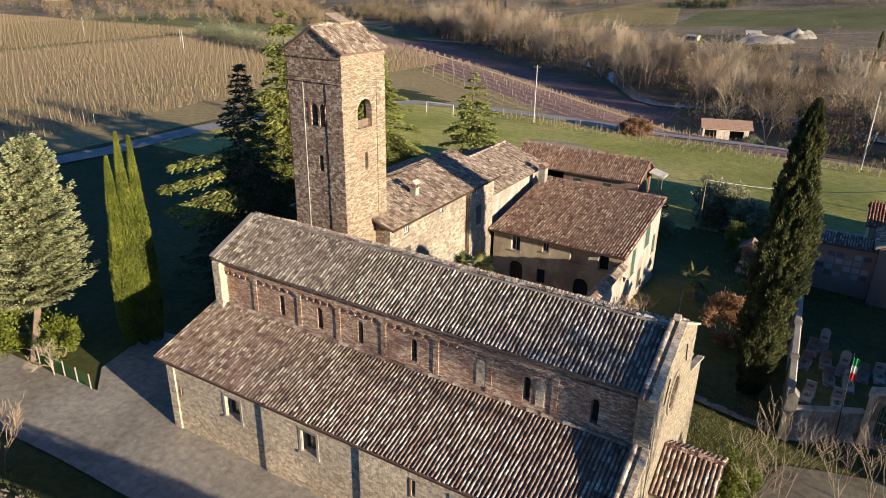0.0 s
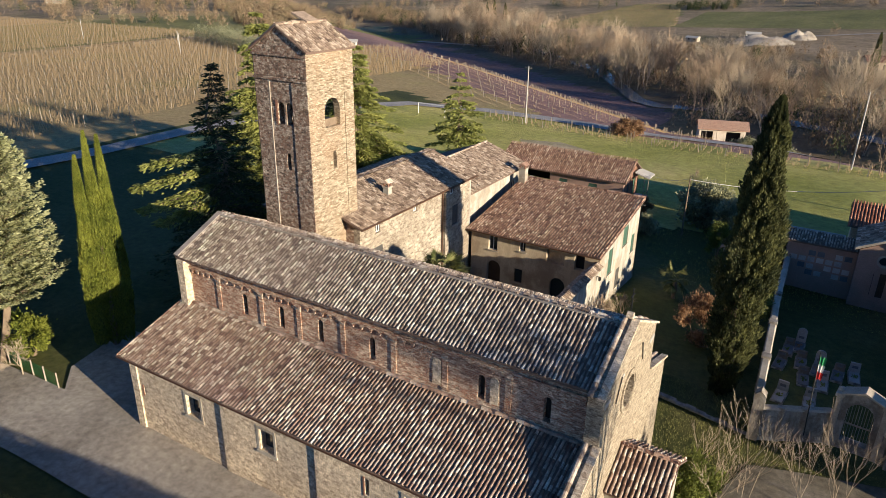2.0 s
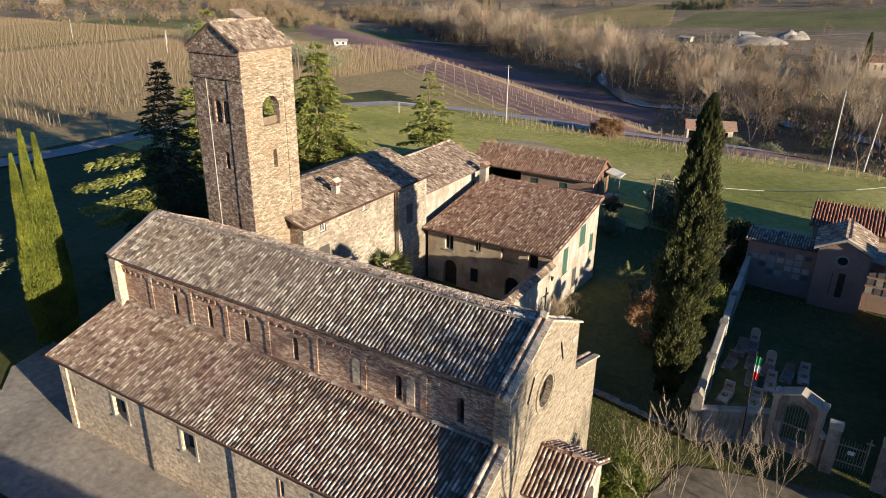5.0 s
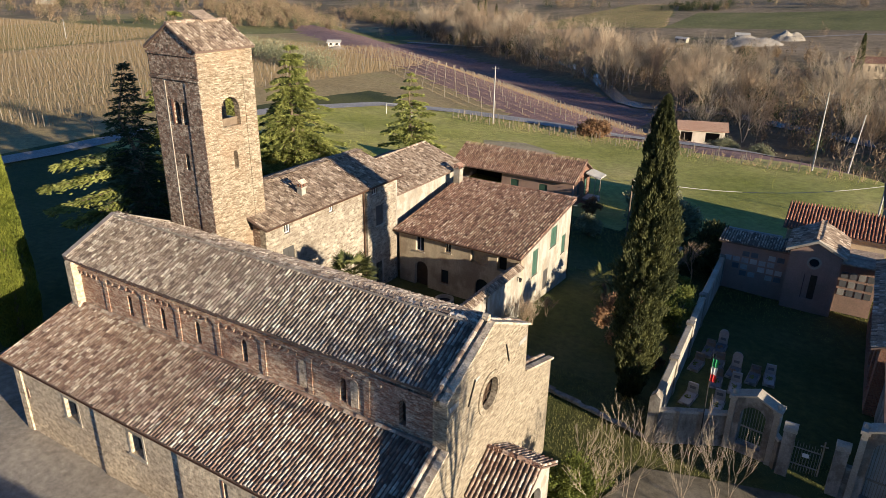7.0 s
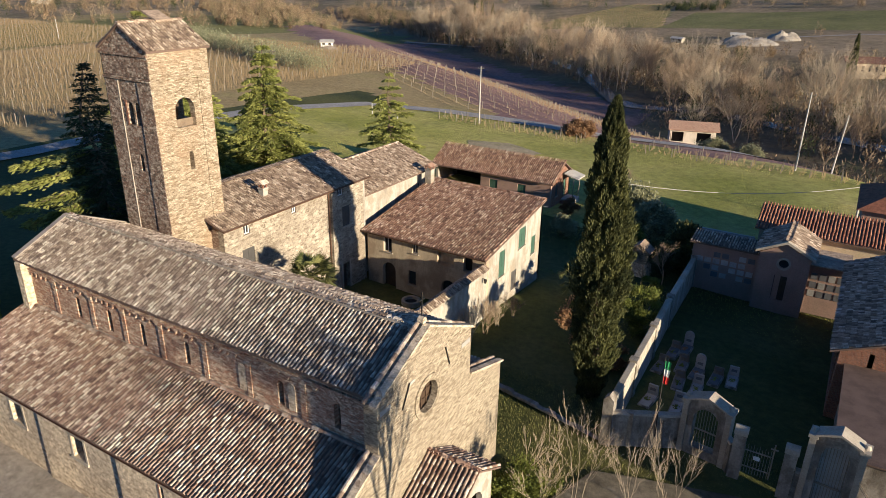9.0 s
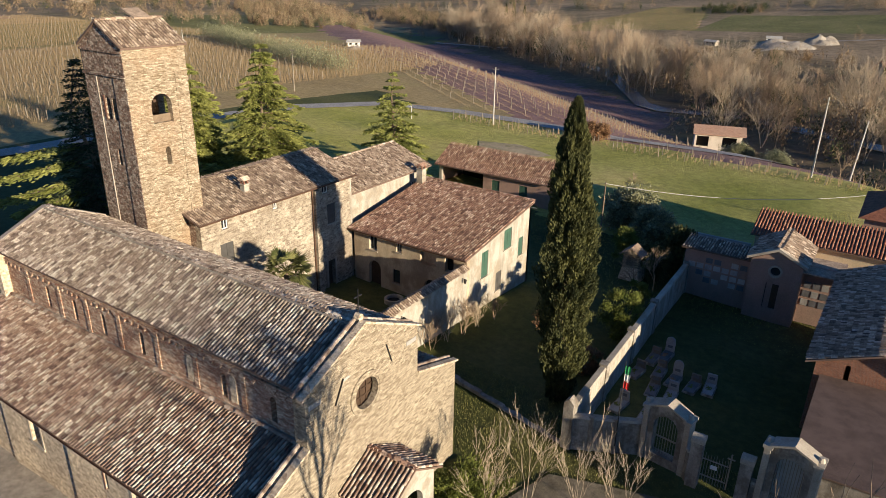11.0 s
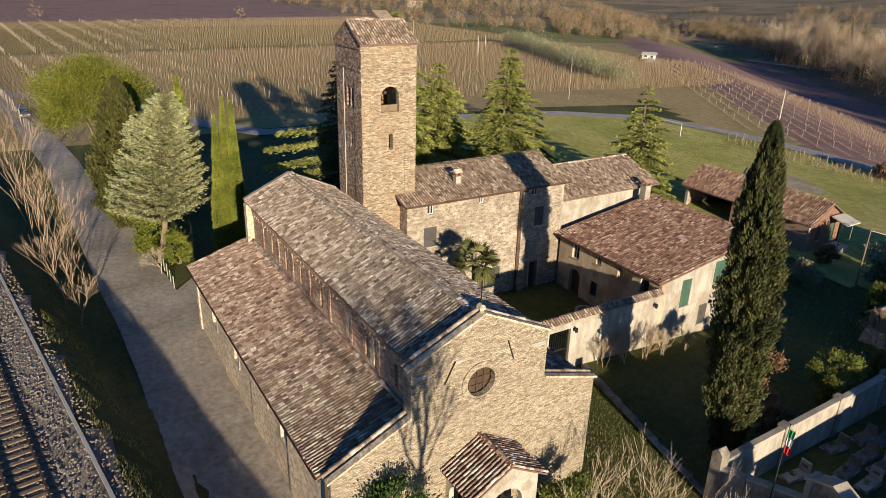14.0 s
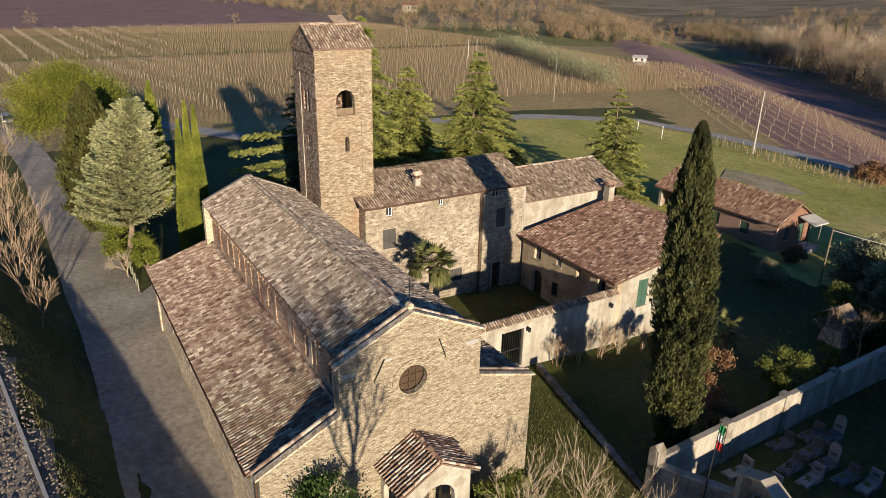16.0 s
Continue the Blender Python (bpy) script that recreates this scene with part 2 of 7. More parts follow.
M_GLASS, _nt, _b = nodes_of("window_glass", 0.12)
_b.inputs["Base Color"].default_value = (0.03, 0.035, 0.04, 1)
_b.inputs["Specular IOR Level"].default_value = 0.6
M_WATER, _nt, _b = nodes_of("river_water", 0.12)
_b.inputs["Base Color"].default_value = (0.10, 0.13, 0.15, 1)
_b.inputs["Specular IOR Level"].default_value = 0.9
bumped(_nt, _b, noise_of(_nt, 0.8, 4, coords(_nt)).outputs[0], 0.25, 0.1)
# Grass colour held dark to suit the shaded lawns round the church.
M_GRASS = ground_mat("meadow_grass", [(0.3, (0.036, 0.047, 0.013)), (0.48, (0.078, 0.085, 0.023)), (0.7, (0.15, 0.13, 0.05))], 0.04, 1.6, 0.5)
M_DRYGRASS = ground_mat("dry_field_grass", [(0.3, (0.29, 0.21, 0.095)), (0.5, (0.38, 0.285, 0.135)), (0.72, (0.29, 0.265, 0.09))], 0.03, 0.9)
M_GRAVEL = ground_mat("pale_gravel", [(0.3, (0.27, 0.235, 0.19)), (0.5, (0.37, 0.325, 0.27)), (0.7, (0.44, 0.395, 0.33))], 0.22, 2.2, 0.4)
# Drier grass than the lawns, its colour also raised for the low sun.
M_MEADOW = ground_mat("dry_sunlit_meadow_grass", [(0.3, (0.25, 0.265, 0.06)), (0.5, (0.36, 0.345, 0.10)), (0.7, (0.48, 0.405, 0.165))], 0.05, 0.9, 0.15)
M_FIELDGREEN = ground_mat("winter_field_green", [(0.3, (0.13, 0.13, 0.045)), (0.5, (0.19, 0.185, 0.06)), (0.72, (0.25, 0.215, 0.085))], 0.03, 0.5)
M_EARTH = ground_mat("trodden_earth", [(0.3, (0.10, 0.085, 0.06)), (0.5, (0.165, 0.14, 0.10)), (0.7, (0.22, 0.19, 0.145))], 0.3, 2)
M_EARTH_PALE = ground_mat("pale_bare_earth", [(0.3, (0.22, 0.20, 0.10)), (0.5, (0.36, 0.30, 0.20)), (0.7, (0.44, 0.37, 0.26))], 0.3, 2)
M_ASPHALT = ground_mat("worn_asphalt", [(0.3, (0.30, 0.285, 0.27)), (0.7, (0.40, 0.38, 0.36))], 0.3, 4, 0.3)
M_BALLAST = ground_mat("track_ballast", [(0.3, (0.24, 0.20, 0.16)), (0.7, (0.40, 0.34, 0.275))], 0.5, 5, 1.0)
M_PURPLE = ground_mat("purple_brown_soil", [(0.3, (0.20, 0.115, 0.10)), (0.5, (0.28, 0.168, 0.15)), (0.72, (0.23, 0.165, 0.11))], 0.03, 0.5)
M_SCRUB = ground_mat("scrub_soil", [(0.3, (0.13, 0.095, 0.055)), (0.5, (0.20, 0.15, 0.09)), (0.72, (0.15, 0.145, 0.06))], 0.03, 0.4)
M_HILL = ground_mat("hill_meadow", [(0.35, (0.16, 0.135, 0.07)), (0.52, (0.29, 0.215, 0.125)), (0.7, (0.38, 0.28, 0.175))], 0.014, 0.2)
M_BARK = plain("pale_bark", (0.24, 0.18, 0.125), (0.13, 0.095, 0.065), 6, 0.9)
M_TWIG = plain("pale_twig", (0.46, 0.375, 0.27), (0.30, 0.235, 0.165), 6, 0.9)
M_GREYTWIG = plain("grey_twig", (0.36, 0.265, 0.18), (0.23, 0.165, 0.11), 4, 0.9)
M_VINE = plain("vine_cane", (0.34, 0.245, 0.14), (0.24, 0.165, 0.09), 4, 0.9)
L_GRASS = leaf_mat("grass_blade", (0.13, 0.15, 0.04), (0.33, 0.31, 0.12), 0.05, 0.35)
# Brighter copy of the grass blade, with the meadow's sunlight in its colour.
L_MEADOW = leaf_mat("sunlit_meadow_blade", (0.26, 0.28, 0.07), (0.46, 0.42, 0.15), 0.05, 0.35)
L_CYPRESS = leaf_mat("cypress_leaf", (0.045, 0.055, 0.024), (0.14, 0.145, 0.055), 0.5)
L_LIME = leaf_mat("bright_cypress_leaf", (0.12, 0.15, 0.024), (0.25, 0.275, 0.05), 0.5)
L_SILVER = leaf_mat("silver_leaf", (0.22, 0.24, 0.12), (0.43, 0.44, 0.25), 0.8)
L_CEDAR = leaf_mat("cedar_leaf", (0.04, 0.06, 0.034), (0.095, 0.12, 0.055), 0.4)
L_FRESH = leaf_mat("fresh_conifer_leaf", (0.15, 0.175, 0.045), (0.34, 0.355, 0.11), 0.5)
L_PINE = leaf_mat("pine_leaf", (0.12, 0.14, 0.022), (0.27, 0.285, 0.05), 0.5)
L_OLIVE = leaf_mat("olive_leaf", (0.2, 0.21, 0.12), (0.38, 0.38, 0.24), 0.8)
L_LAUREL = leaf_mat("laurel_leaf", (0.028, 0.063, 0.017), (0.077, 0.133, 0.035), 1.0)
L_YELLOWGREEN = leaf_mat("young_leaf", (0.104, 0.130, 0.026), (0.195, 0.221, 0.058), 1.0)
L_RUST = leaf_mat("rust_leaf", (0.20, 0.115, 0.065), (0.36, 0.22, 0.125), 1.0)
L_PALM = leaf_mat("palm_leaf", (0.08, 0.1, 0.035), (0.22, 0.22, 0.09), 1.0)


# ---- shapes ----
class Shape:
    """Collects vertices and faces for one mesh."""

    def __init__(self):
        self.v, self.f = [], []

    def add(self, verts, faces):
        k = len(self.v)
        self.v += [tuple(p) for p in verts]
        self.f += [tuple(i + k for i in f) for f in faces]
        return self

    def box(self, x0, x1, y0, y1, z0, z1):
        p = [(x, y, z) for z in (z0, z1) for y in (y0, y1) for x in (x0, x1)]
        return self.add(p, [(0, 2, 3, 1), (4, 5, 7, 6), (0, 1, 5, 4), (2, 6, 7, 3), (0, 4, 6, 2), (1, 3, 7, 5)])

    def prism(self, ring, shift):
        """A flat ring of points pushed along shift."""
        n, s = len(ring), Vector(shift)
        a = [Vector(p) for p in ring]
        self.add(a + [p + s for p in a], [tuple(range(n))[::-1], tuple(range(n, 2 * n))] + [(i, (i + 1) % n, n + (i + 1) % n, n + i) for i in range(n)])
        return self

    def tube(self, a, b, r0, r1, sides=6):
        a, b = Vector(a), Vector(b)
        d = (b - a).normalized()
        u = d.orthogonal().normalized()
        w = d.cross(u)
        p = []
        for c, r in ((a, r0), (b, r1)):
            p += [c + (u * math.cos(6.2832 * i / sides) + w * math.sin(6.2832 * i / sides)) * r for i in range(sides)]
        self.add(p, [(i, (i + 1) % sides, sides + (i + 1) % sides, sides + i) for i in range(sides)] + [tuple(range(sides))[::-1], tuple(range(sides, 2 * sides))])
        return self

    def beam(self, a, b, w, h):
        """A bar of width w and height h from a to b."""
        a, b = Vector(a), Vector(b)
        d = (b - a).normalized()
        s = d.cross(Vector((0, 0, 1)))
        s = (s.normalized() if s.length > 1e-4 else Vector((1, 0, 0))) * w / 2
        u = s.cross(d).normalized() * h / 2
        return self.prism([a - s - u, a + s - u, a + s + u, a - s + u], b - a)

    def mesh(self, name, material):
        me = bpy.data.meshes.new(name)
        me.from_pydata(self.v, [], self.f)
        me.materials.append(material)
        me.update()
        return me


def part(name, shape, material, parent=None, label=""):
    me = shape.mesh(name, material) if isinstance(shape, Shape) else shape
    ob = new(name, me)
    if parent is not None:
        ob.parent = parent
        ob.matrix_parent_inverse = Matrix.Translation(-parent.location)
    return tagged(ob, label)


def thing(name, at, label, category, group="", kind=""):
    ob = new(name)
    ob.location = at
    ob.empty_display_size = 0.3
    return tagged(ob, label, category, group, kind)


def setting(name, shape, material, label, category="structure"):
    me = shape.mesh(name, material) if isinstance(shape, Shape) else shape
    return tagged(new(name, me), label, category, "", "structure")


def arch_ring(u0, u1, v0, v1, n=7):
    """The outline of a round-headed opening."""
    r, c = (u1 - u0) / 2, (u0 + u1) / 2
    return [(u0, v0), (u1, v0)] + [(c + r * math.cos(math.pi * i / n), v1 - r + r * math.sin(math.pi * i / n)) for i in range(n + 1)]


def rect_ring(u0, u1, v0, v1):
    return [(u0, v0), (u1, v0), (u1, v1), (u0, v1)]


def circle_ring(u, v, r, n=24):
    return [(u + r * math.cos(6.28319 * i / n), v + r * math.sin(6.28319 * i / n)) for i in range(n)]


from mathutils.geometry import tessellate_polygon


def wall_shape(outer, holes, axis, at, depth):
    """A wall with real openings. axis 'y': the wall stands in the plane y = at and (u, v) are x, z; axis 'x': they are y, z. depth runs from at."""
    s = Shape()
    rings = [outer] + list(holes)
    flat = [p for r in rings for p in r]
    tris = tessellate_polygon([[Vector((u, v, 0)) for u, v in r] for r in rings])

    def to3(p, d):
        return (p[0], at + d, p[1]) if axis == "y" else (at + d, p[0], p[1])
    n = len(flat)
    s.add([to3(p, 0) for p in flat] + [to3(p, depth) for p in flat], [tuple(t) for t in tris] + [tuple(i + n for i in t)[::-1] for t in tris])
    k = 0
    for r in rings:
        m = len(r)
        s.f += [(k + i, k + (i + 1) % m, n + k + (i + 1) % m, n + k + i) for i in range(m)]
        k += m
    bm = bmesh.new()
    bm.from_mesh(s.mesh("tmp", M_DARK))
    bmesh.ops.recalc_face_normals(bm, faces=bm.faces)
    out = Shape()
    out.add([v.co for v in bm.verts], [[v.index for v in f.verts] for f in bm.faces])
    bm.free()
    return out


def slab(quad, thick):
    """A flat four-cornered slab, thick metres downwards."""
    return Shape().prism([Vector(p) for p in quad], (0, 0, -thick))


# ---- barrel tiles ----
def tile_profile(length, r0, r1, sides=5):
    """One cover tile along +y: a tapered half barrel with a thick lip."""
    v, f = [], []
    for y, r in ((0.0, r0), (length, r1)):
        for i in range(sides + 1):
            a = math.pi * i / sides
            v.append((-r * math.cos(a), y, r * math.sin(a)))
    for i in range(sides):
        f.append((i, i + 1, sides + 2 + i, sides + 1 + i))
    k = len(v)
    for i in range(sides + 1):
        a = math.pi * i / sides
        v.append((-r0 * 0.72 * math.cos(a), 0.0, r0 * 0.72 * math.sin(a)))
    for i in range(sides):
        f.append((i + 1, i, k + i, k + i + 1))
    return np.array(v), f


def tiled(parent, corner, along, up, material, spacing=0.24, course=0.34, near=None, seed=1, cut=None):
    """Barrel tiles over the slope that starts at corner, runs along the eave and up to the ridge. Tiles for which near(x, y) holds are objects of their own."""
    rng = np.random.default_rng(seed)
    corner, along, up = Vector(corner), Vector(along), Vector(up)
    la, lu = along.length, up.length
    a, u = along.normalized(), up.normalized()
    nrm = a.cross(u)
    cols, rows_n = max(1, round(la / spacing)), max(1, math.ceil(lu / course))
    spacing = la / cols
    tv, tf = tile_profile(course * 1.18, spacing * 0.31, spacing * 0.25)
    tv = tv * np.array([1.08, 1, 1.32])
    basis = np.array([a, u, nrm]).T
    verts, faces = [], []
    single = bpy.data.meshes.new("roof_tile")
    single.from_pydata([tuple(p) for p in tv], [], tf)
    single.materials.append(material)
    count = 0
    for i in range(cols):
        jig = rng.normal(0, 0.006)
        for j in range(rows_n):
            q = corner + a * ((i + 0.5) * spacing) + u * (j * course - 0.03)
            if cut and cut(q.x, q.y):
                continue
            dx, dz, tw, tilt = rng.normal(0, 0.008) + jig, rng.normal(0.012, 0.006), rng.normal(0, 0.02), rng.normal(-0.035, 0.012)
            size = rng.uniform(0.94, 1.06)
            c, s = math.cos(tw), math.sin(tw)
            local = np.array([[c, -s, 0], [s, c, 0], [0, 0, 1]]) @ np.array([[1, 0, 0], [0, 1, -tilt], [0, tilt, 1]])
            p = np.array(q) + basis @ np.array((dx, rng.normal(0, 0.02), dz))
            if near and count < 300 and near(q.x, q.y):
                ob = new("roof_tile", single)
                m = Matrix((basis @ local * np.array([size, 1, size])).tolist()).to_4x4()
                m.translation = Vector(p)
                ob.parent = parent
                ob.matrix_parent_inverse = Matrix.Translation(-parent.location) if parent.type == "EMPTY" else Matrix()
                ob.matrix_basis = m
                count += 1
                continue
            w = (tv * np.array([size, 1, size])) @ (basis @ local).T + p
            k = len(verts)
            verts.extend(map(tuple, w))
            faces.extend([tuple(x + k for x in f) for f in tf])
    me = bpy.data.meshes.new("roof_tiles")
    me.from_pydata(verts, [], faces)
    me.materials.append(material)
    ob = part("roof_tiles", me, material, parent)
    tagged(ob, "overlapping barrel tiles in long rows", "", "", "stuff")
    return ob


def ridge_tiles(parent, a, b, material, r=0.13, name="ridge_tiles", seed=3):
    """A line of half-round tiles bedded along a ridge or a wall top."""
    rng = np.random.default_rng(seed)
    a, b = Vector(a), Vector(b)
    d = (b - a).normalized()
    side = d.cross(Vector((0, 0, 1))).normalized()
    upv = side.cross(d)
    n = max(1, round((b - a).length / 0.38))
    s = Shape()
    for i in range(n):
        c = a + d * ((b - a).length * i / n)
        tv, tf = tile_profile((b - a).length / n * 1.1, r * rng.uniform(0.95, 1.1), r * 0.85)
        z = rng.normal(0, 0.01)
        s.add([c + side * p[0] + d * p[1] + upv * (p[2] + z - 0.03) for p in tv], tf)
    return part(name, s, material, parent)


# ---- the lie of the land ----
def ground_z(x, y):
    s = (x + 75) * -0.606 + (y - 280) * -0.795
    s = s + 20 * np.clip((x + 34) / 36, 0, 1.2) * np.clip((s - 30) / 40, 0, 1) * np.clip((115 - s) / 30, 0, 1)
    z = np.interp(s, [-1200, -600, -330, -200, -90, -20, 0, 17, 29, 43, 57, 71, 80, 88, 110, 122, 151, 170], [60, 22, -6, -15, -22, -27, -28.5, -26.2, -22.2, -17.5, -13, -8.2, -5.3, -4.1, -3.3, -2.6, -0.6, 0.0])
    z = z - 4.5 * np.clip((-x - 120) / 150, 0, 1) * np.clip((s - 40) / 60, 0, 1)
    e = (y - (9.8 + 0.146 * (x + 34.1))) * 0.99
    k = np.clip(1 - e / 4.4, 0, 1)
    k2 = np.clip((e + 34) / 6, 0, 1)
    return z + 4.2 * k * k * (3 - 2 * k) * k2


def on_hill(x, y):
    """The rounded green vineyard hill across the river."""
    return 572 + 0.1 * (x + 190) < y < 790 and -252 + 0.12 * (y - 595) < x < -138 - 0.22 * (y - 582)


def lines(stops):
    """Grid lines from (from, to, step) runs."""
    out = []
    for a, b, st in stops:
        out += list(np.arange(a, b, st))
    return out + [stops[-1][1]]


def rock(x, y):
    return 0.10 * noise.noise((x * 0.11, y * 0.11, 0.0)) + 0.04 * noise.noise((x * 0.6, y * 0.6, 5.0))


gx = lines([(-3000, -700, 120), (-700, -290, 20), (-290, -100, 5), (-100, 30, 1.5), (30, 120, 6), (120, 700, 25), (700, 3000, 120)])
gy = lines([(-3000, -300, 150), (-300, -30, 15), (-30, 100, 1.5), (100, 170, 3), (170, 420, 6), (420, 900, 20), (900, 3000, 120)])
GX, GY = np.meshgrid(gx, gy)
GZ = ground_z(GX, GY)
ROUGH = np.array([[rock(x, y) for x in gx] for y in gy])
BUMPS = np.where((GX > -62) & (GX < -3) & (GY > 15.5) & (GY < 22), 0.0, 1.0) * ROUGH - 0.05
nx, ny = len(gx), len(gy)
me = bpy.data.meshes.new("ground")
me.from_pydata(np.stack([GX, GY, GZ + BUMPS], -1).reshape(-1, 3).tolist(), [], [(j * nx + i, j * nx + i + 1, (j + 1) * nx + i + 1, (j + 1) * nx + i) for j in range(ny - 1) for i in range(nx - 1)])
for m in (M_GRASS, M_DRYGRASS, M_PURPLE, M_SCRUB, M_HILL, M_BALLAST, M_FIELDGREEN, M_MEADOW):
    me.materials.append(m)
kinds = []
for j in range(ny - 1):
    for i in range(nx - 1):
        x, y = (gx[i] + gx[i + 1]) / 2, (gy[j] + gy[j + 1]) / 2
        s = (x + 75) * -0.606 + (y - 280) * -0.795
        e = y - (9.8 + 0.146 * (x + 34.1))
        k = 0
        if e < 0.2 and e > -30:
            k = 5
        elif -98 < x < 110 and y < np.interp(x, [-98, -93, -86, -70, -52, -34, -12, 20, 90], [85, 110, 131, 138, 139.5, 136, 134, 137, 128]):
            k = 7 if y > 84 + 3 * noise.noise((x * 0.1, y * 0.1, 3.0)) or (x < -44 and y > 66) else 0
        elif s < -60:
            k = 6 if on_hill(x, y) or (x > -140 and 585 < y < 700) else 4
        elif s < -14 or (s < 10 and x > -62):
            k = 3
        elif s < 99 and -300 < x < 60:
            k = 2
        elif x < -425:
            k = 2 if y < 215 - 0.1 * (x + 430) else 4
        elif -385 < x < -272:
            k = 6
        elif x < -101 or s < 118 + 6 * noise.noise((x * 0.05, y * 0.05, 1.0)):
            k = 1
        kinds.append(k)
me.polygons.foreach_set("material_index", kinds)
me.polygons.foreach_set("use_smooth", [True] * len(kinds))
setting("ground", me, M_GRASS, "rolling ground of grass, dry fields and bare soil", "ground")


def draped(name, centre, width, material, label, category="road", lift=0.05, step=1.5, cross=6):
    """A strip of paving laid on the ground along a line."""
    pts = []
    for (x0, y0), (x1, y1) in zip(centre, centre[1:]):
        n = max(1, int(math.hypot(x1 - x0, y1 - y0) / step))
        pts += [(x0 + (x1 - x0) * i / n, y0 + (y1 - y0) * i / n) for i in range(n)]
    pts.append(centre[-1])
    s = Shape()
    rows = []
    for i, (x, y) in enumerate(pts):
        (ax, ay), (bx, by) = pts[max(0, i - 3)], pts[min(len(pts) - 1, i + 3)]
        d = math.hypot(bx - ax, by - ay)
        px, py = -(by - ay) / d, (bx - ax) / d
        w = width * (1 + 0.04 * noise.noise((x * 0.2, y * 0.2, 3)))
        rows.append([(x + px * w * (k / cross - 0.5), y + py * w * (k / cross - 0.5)) for k in range(cross + 1)])
    v = [(x, y, float(ground_z(x, y)) + lift) for r in rows for x, y in r]
    c = cross + 1
    s.add(v, [(i * c + k, i * c + k + 1, (i + 1) * c + k + 1, (i + 1) * c + k) for i in range(len(rows) - 1) for k in range(cross)])
    return setting(name, s, material, label, category)


draped("pavement", [(-66, 17.2), (-46, 17.9), (-32, 18.7), (-4.4, 19.1), (6, 22)], 5.6, M_GRAVEL, "pale worn gravel yard along the church", "yard", 0.06)
draped("pavement_corner", [(-30.5, 20.3), (-35.5, 21.6), (-39.5, 24.5), (-40.5, 29)], 5.5, M_GRAVEL, "pale gravel turning behind the church", "yard", 0.05)
draped("road_lane", [(-260, -6), (-130, 11), (-90, 15.2), (-64, 16.6)], 4.6, M_GRAVEL, "pale gravel lane under the trees", "road", 0.05)
draped("road_valley", [(-330, -60), (-180, 0), (-120, 32), (-97, 46), (-95, 60), (-95.5, 78), (-93, 110), (-86, 131), (-70, 138), (-52, 139.5), (-36, 139), (-14, 143), (15, 149), (90, 152)], 4.6, M_ASPHALT, "grey asphalt lane between fields", "road", 0.10)
draped("road_far", [(-330, 470), (-240, 452), (-177, 459.5), (-120, 466), (-77, 471.5), (-60, 500), (-49, 531), (0, 556), (120, 570)], 5.0, M_GRAVEL, "pale dirt lane across the valley", "road", 0.25, 6)
draped("path_meadow", [(-49, 112), (-44, 115), (-38, 112)], 8.0, M_EARTH_PALE, "bare pale patch worn into the meadow", "path", 0.04)
draped("path_front", [(-3, 23), (0.5, 31), (2, 38), (9, 40.5), (18, 42)], 3.6, M_EARTH, "earth path to the cemetery gate", "path", 0.055)


# ---- church ----
NX0, NX1 = -32.0, -4.7
church = thing("church", (-18, 29, 0), "old Romanesque stone church with tiled roofs and side aisles", "church")

# long side of the nave, seen above the aisle roof: brick and stone with slit windows
wins = [-26.78, -23.85, -20.94, -17.39, -10.85, -7.42]
holes = [arch_ring(c - 0.19, c + 0.19, 7.15, 8.5, 5) for c in wins]
part("nave_wall", wall_shape(rect_ring(NX0, NX1 - 0.7, -0.5, 9.72), holes, "y", 26.1, 0.6), M_CLERE, church)
part("nave_wall", wall_shape(rect_ring(NX0, NX1 - 0.7, -0.5, 9.72), [], "y", 32.6, -0.0 + 0.6), M_CLERE, church)
for c in wins:
    part("window_recess", Shape().box(c - 0.25, c + 0.25, 26.45, 26.5, 7.1, 8.55), M_DARK, church, "narrow slit window, its inner shade painted near-black")
# flat pilasters and the little hanging arches under the eave
for c in (-28.95, -25.4, -22.5, -19.35, -16.0, -12.9, -9.4):
    part("pilaster", Shape().box(c - 0.16, c + 0.16, 26.05, 26.098, 6.4, 8.72), M_CLERE, church)
    part("pilaster_cap", Shape().box(c - 0.2, c + 0.2, 26.03, 26.096, 8.72, 8.84), M_STONETRIM, church)
for c in (-13.15, -9.95):
    part("blind_window", Shape().prism([(u, 26.06, v) for u, v in arch_ring(c - 0.45 if c < -12 else c - 0.4, c + 0.05, 7.1, 8.6, 5)], (0, 0.036, 0)), M_AISLE, church)
stops = [NX0 + 0.2, -28.95, -25.4, -22.5, -19.35, -16.0, -12.9, -9.4, NX1 - 0.9]
arch_band = wall_shape([(stops[0], 9.24), (stops[0], 8.8)] + sum([[(a + 0.2 + (b - a - 0.4) * (k + q) / 5, 8.8 if q in (0.0, 1.0) else 8.8 + 0.32 * math.sin(math.pi * q) ** 0.6) for k in range(5) for q in (0.0, 0.1, 0.2, 0.35, 0.5, 0.65, 0.8, 0.9)] for a, b in zip(stops, stops[1:])], []) + [(stops[-1], 8.8), (stops[-1], 9.24)], [], "y", 25.97, 0.127)
part("arched_frieze", arch_band, M_CLERE, church)
part("eave_course", Shape().box(NX0, NX1 - 0.7, 25.95, 26.098, 9.55, 9.7), M_BRICK, church)

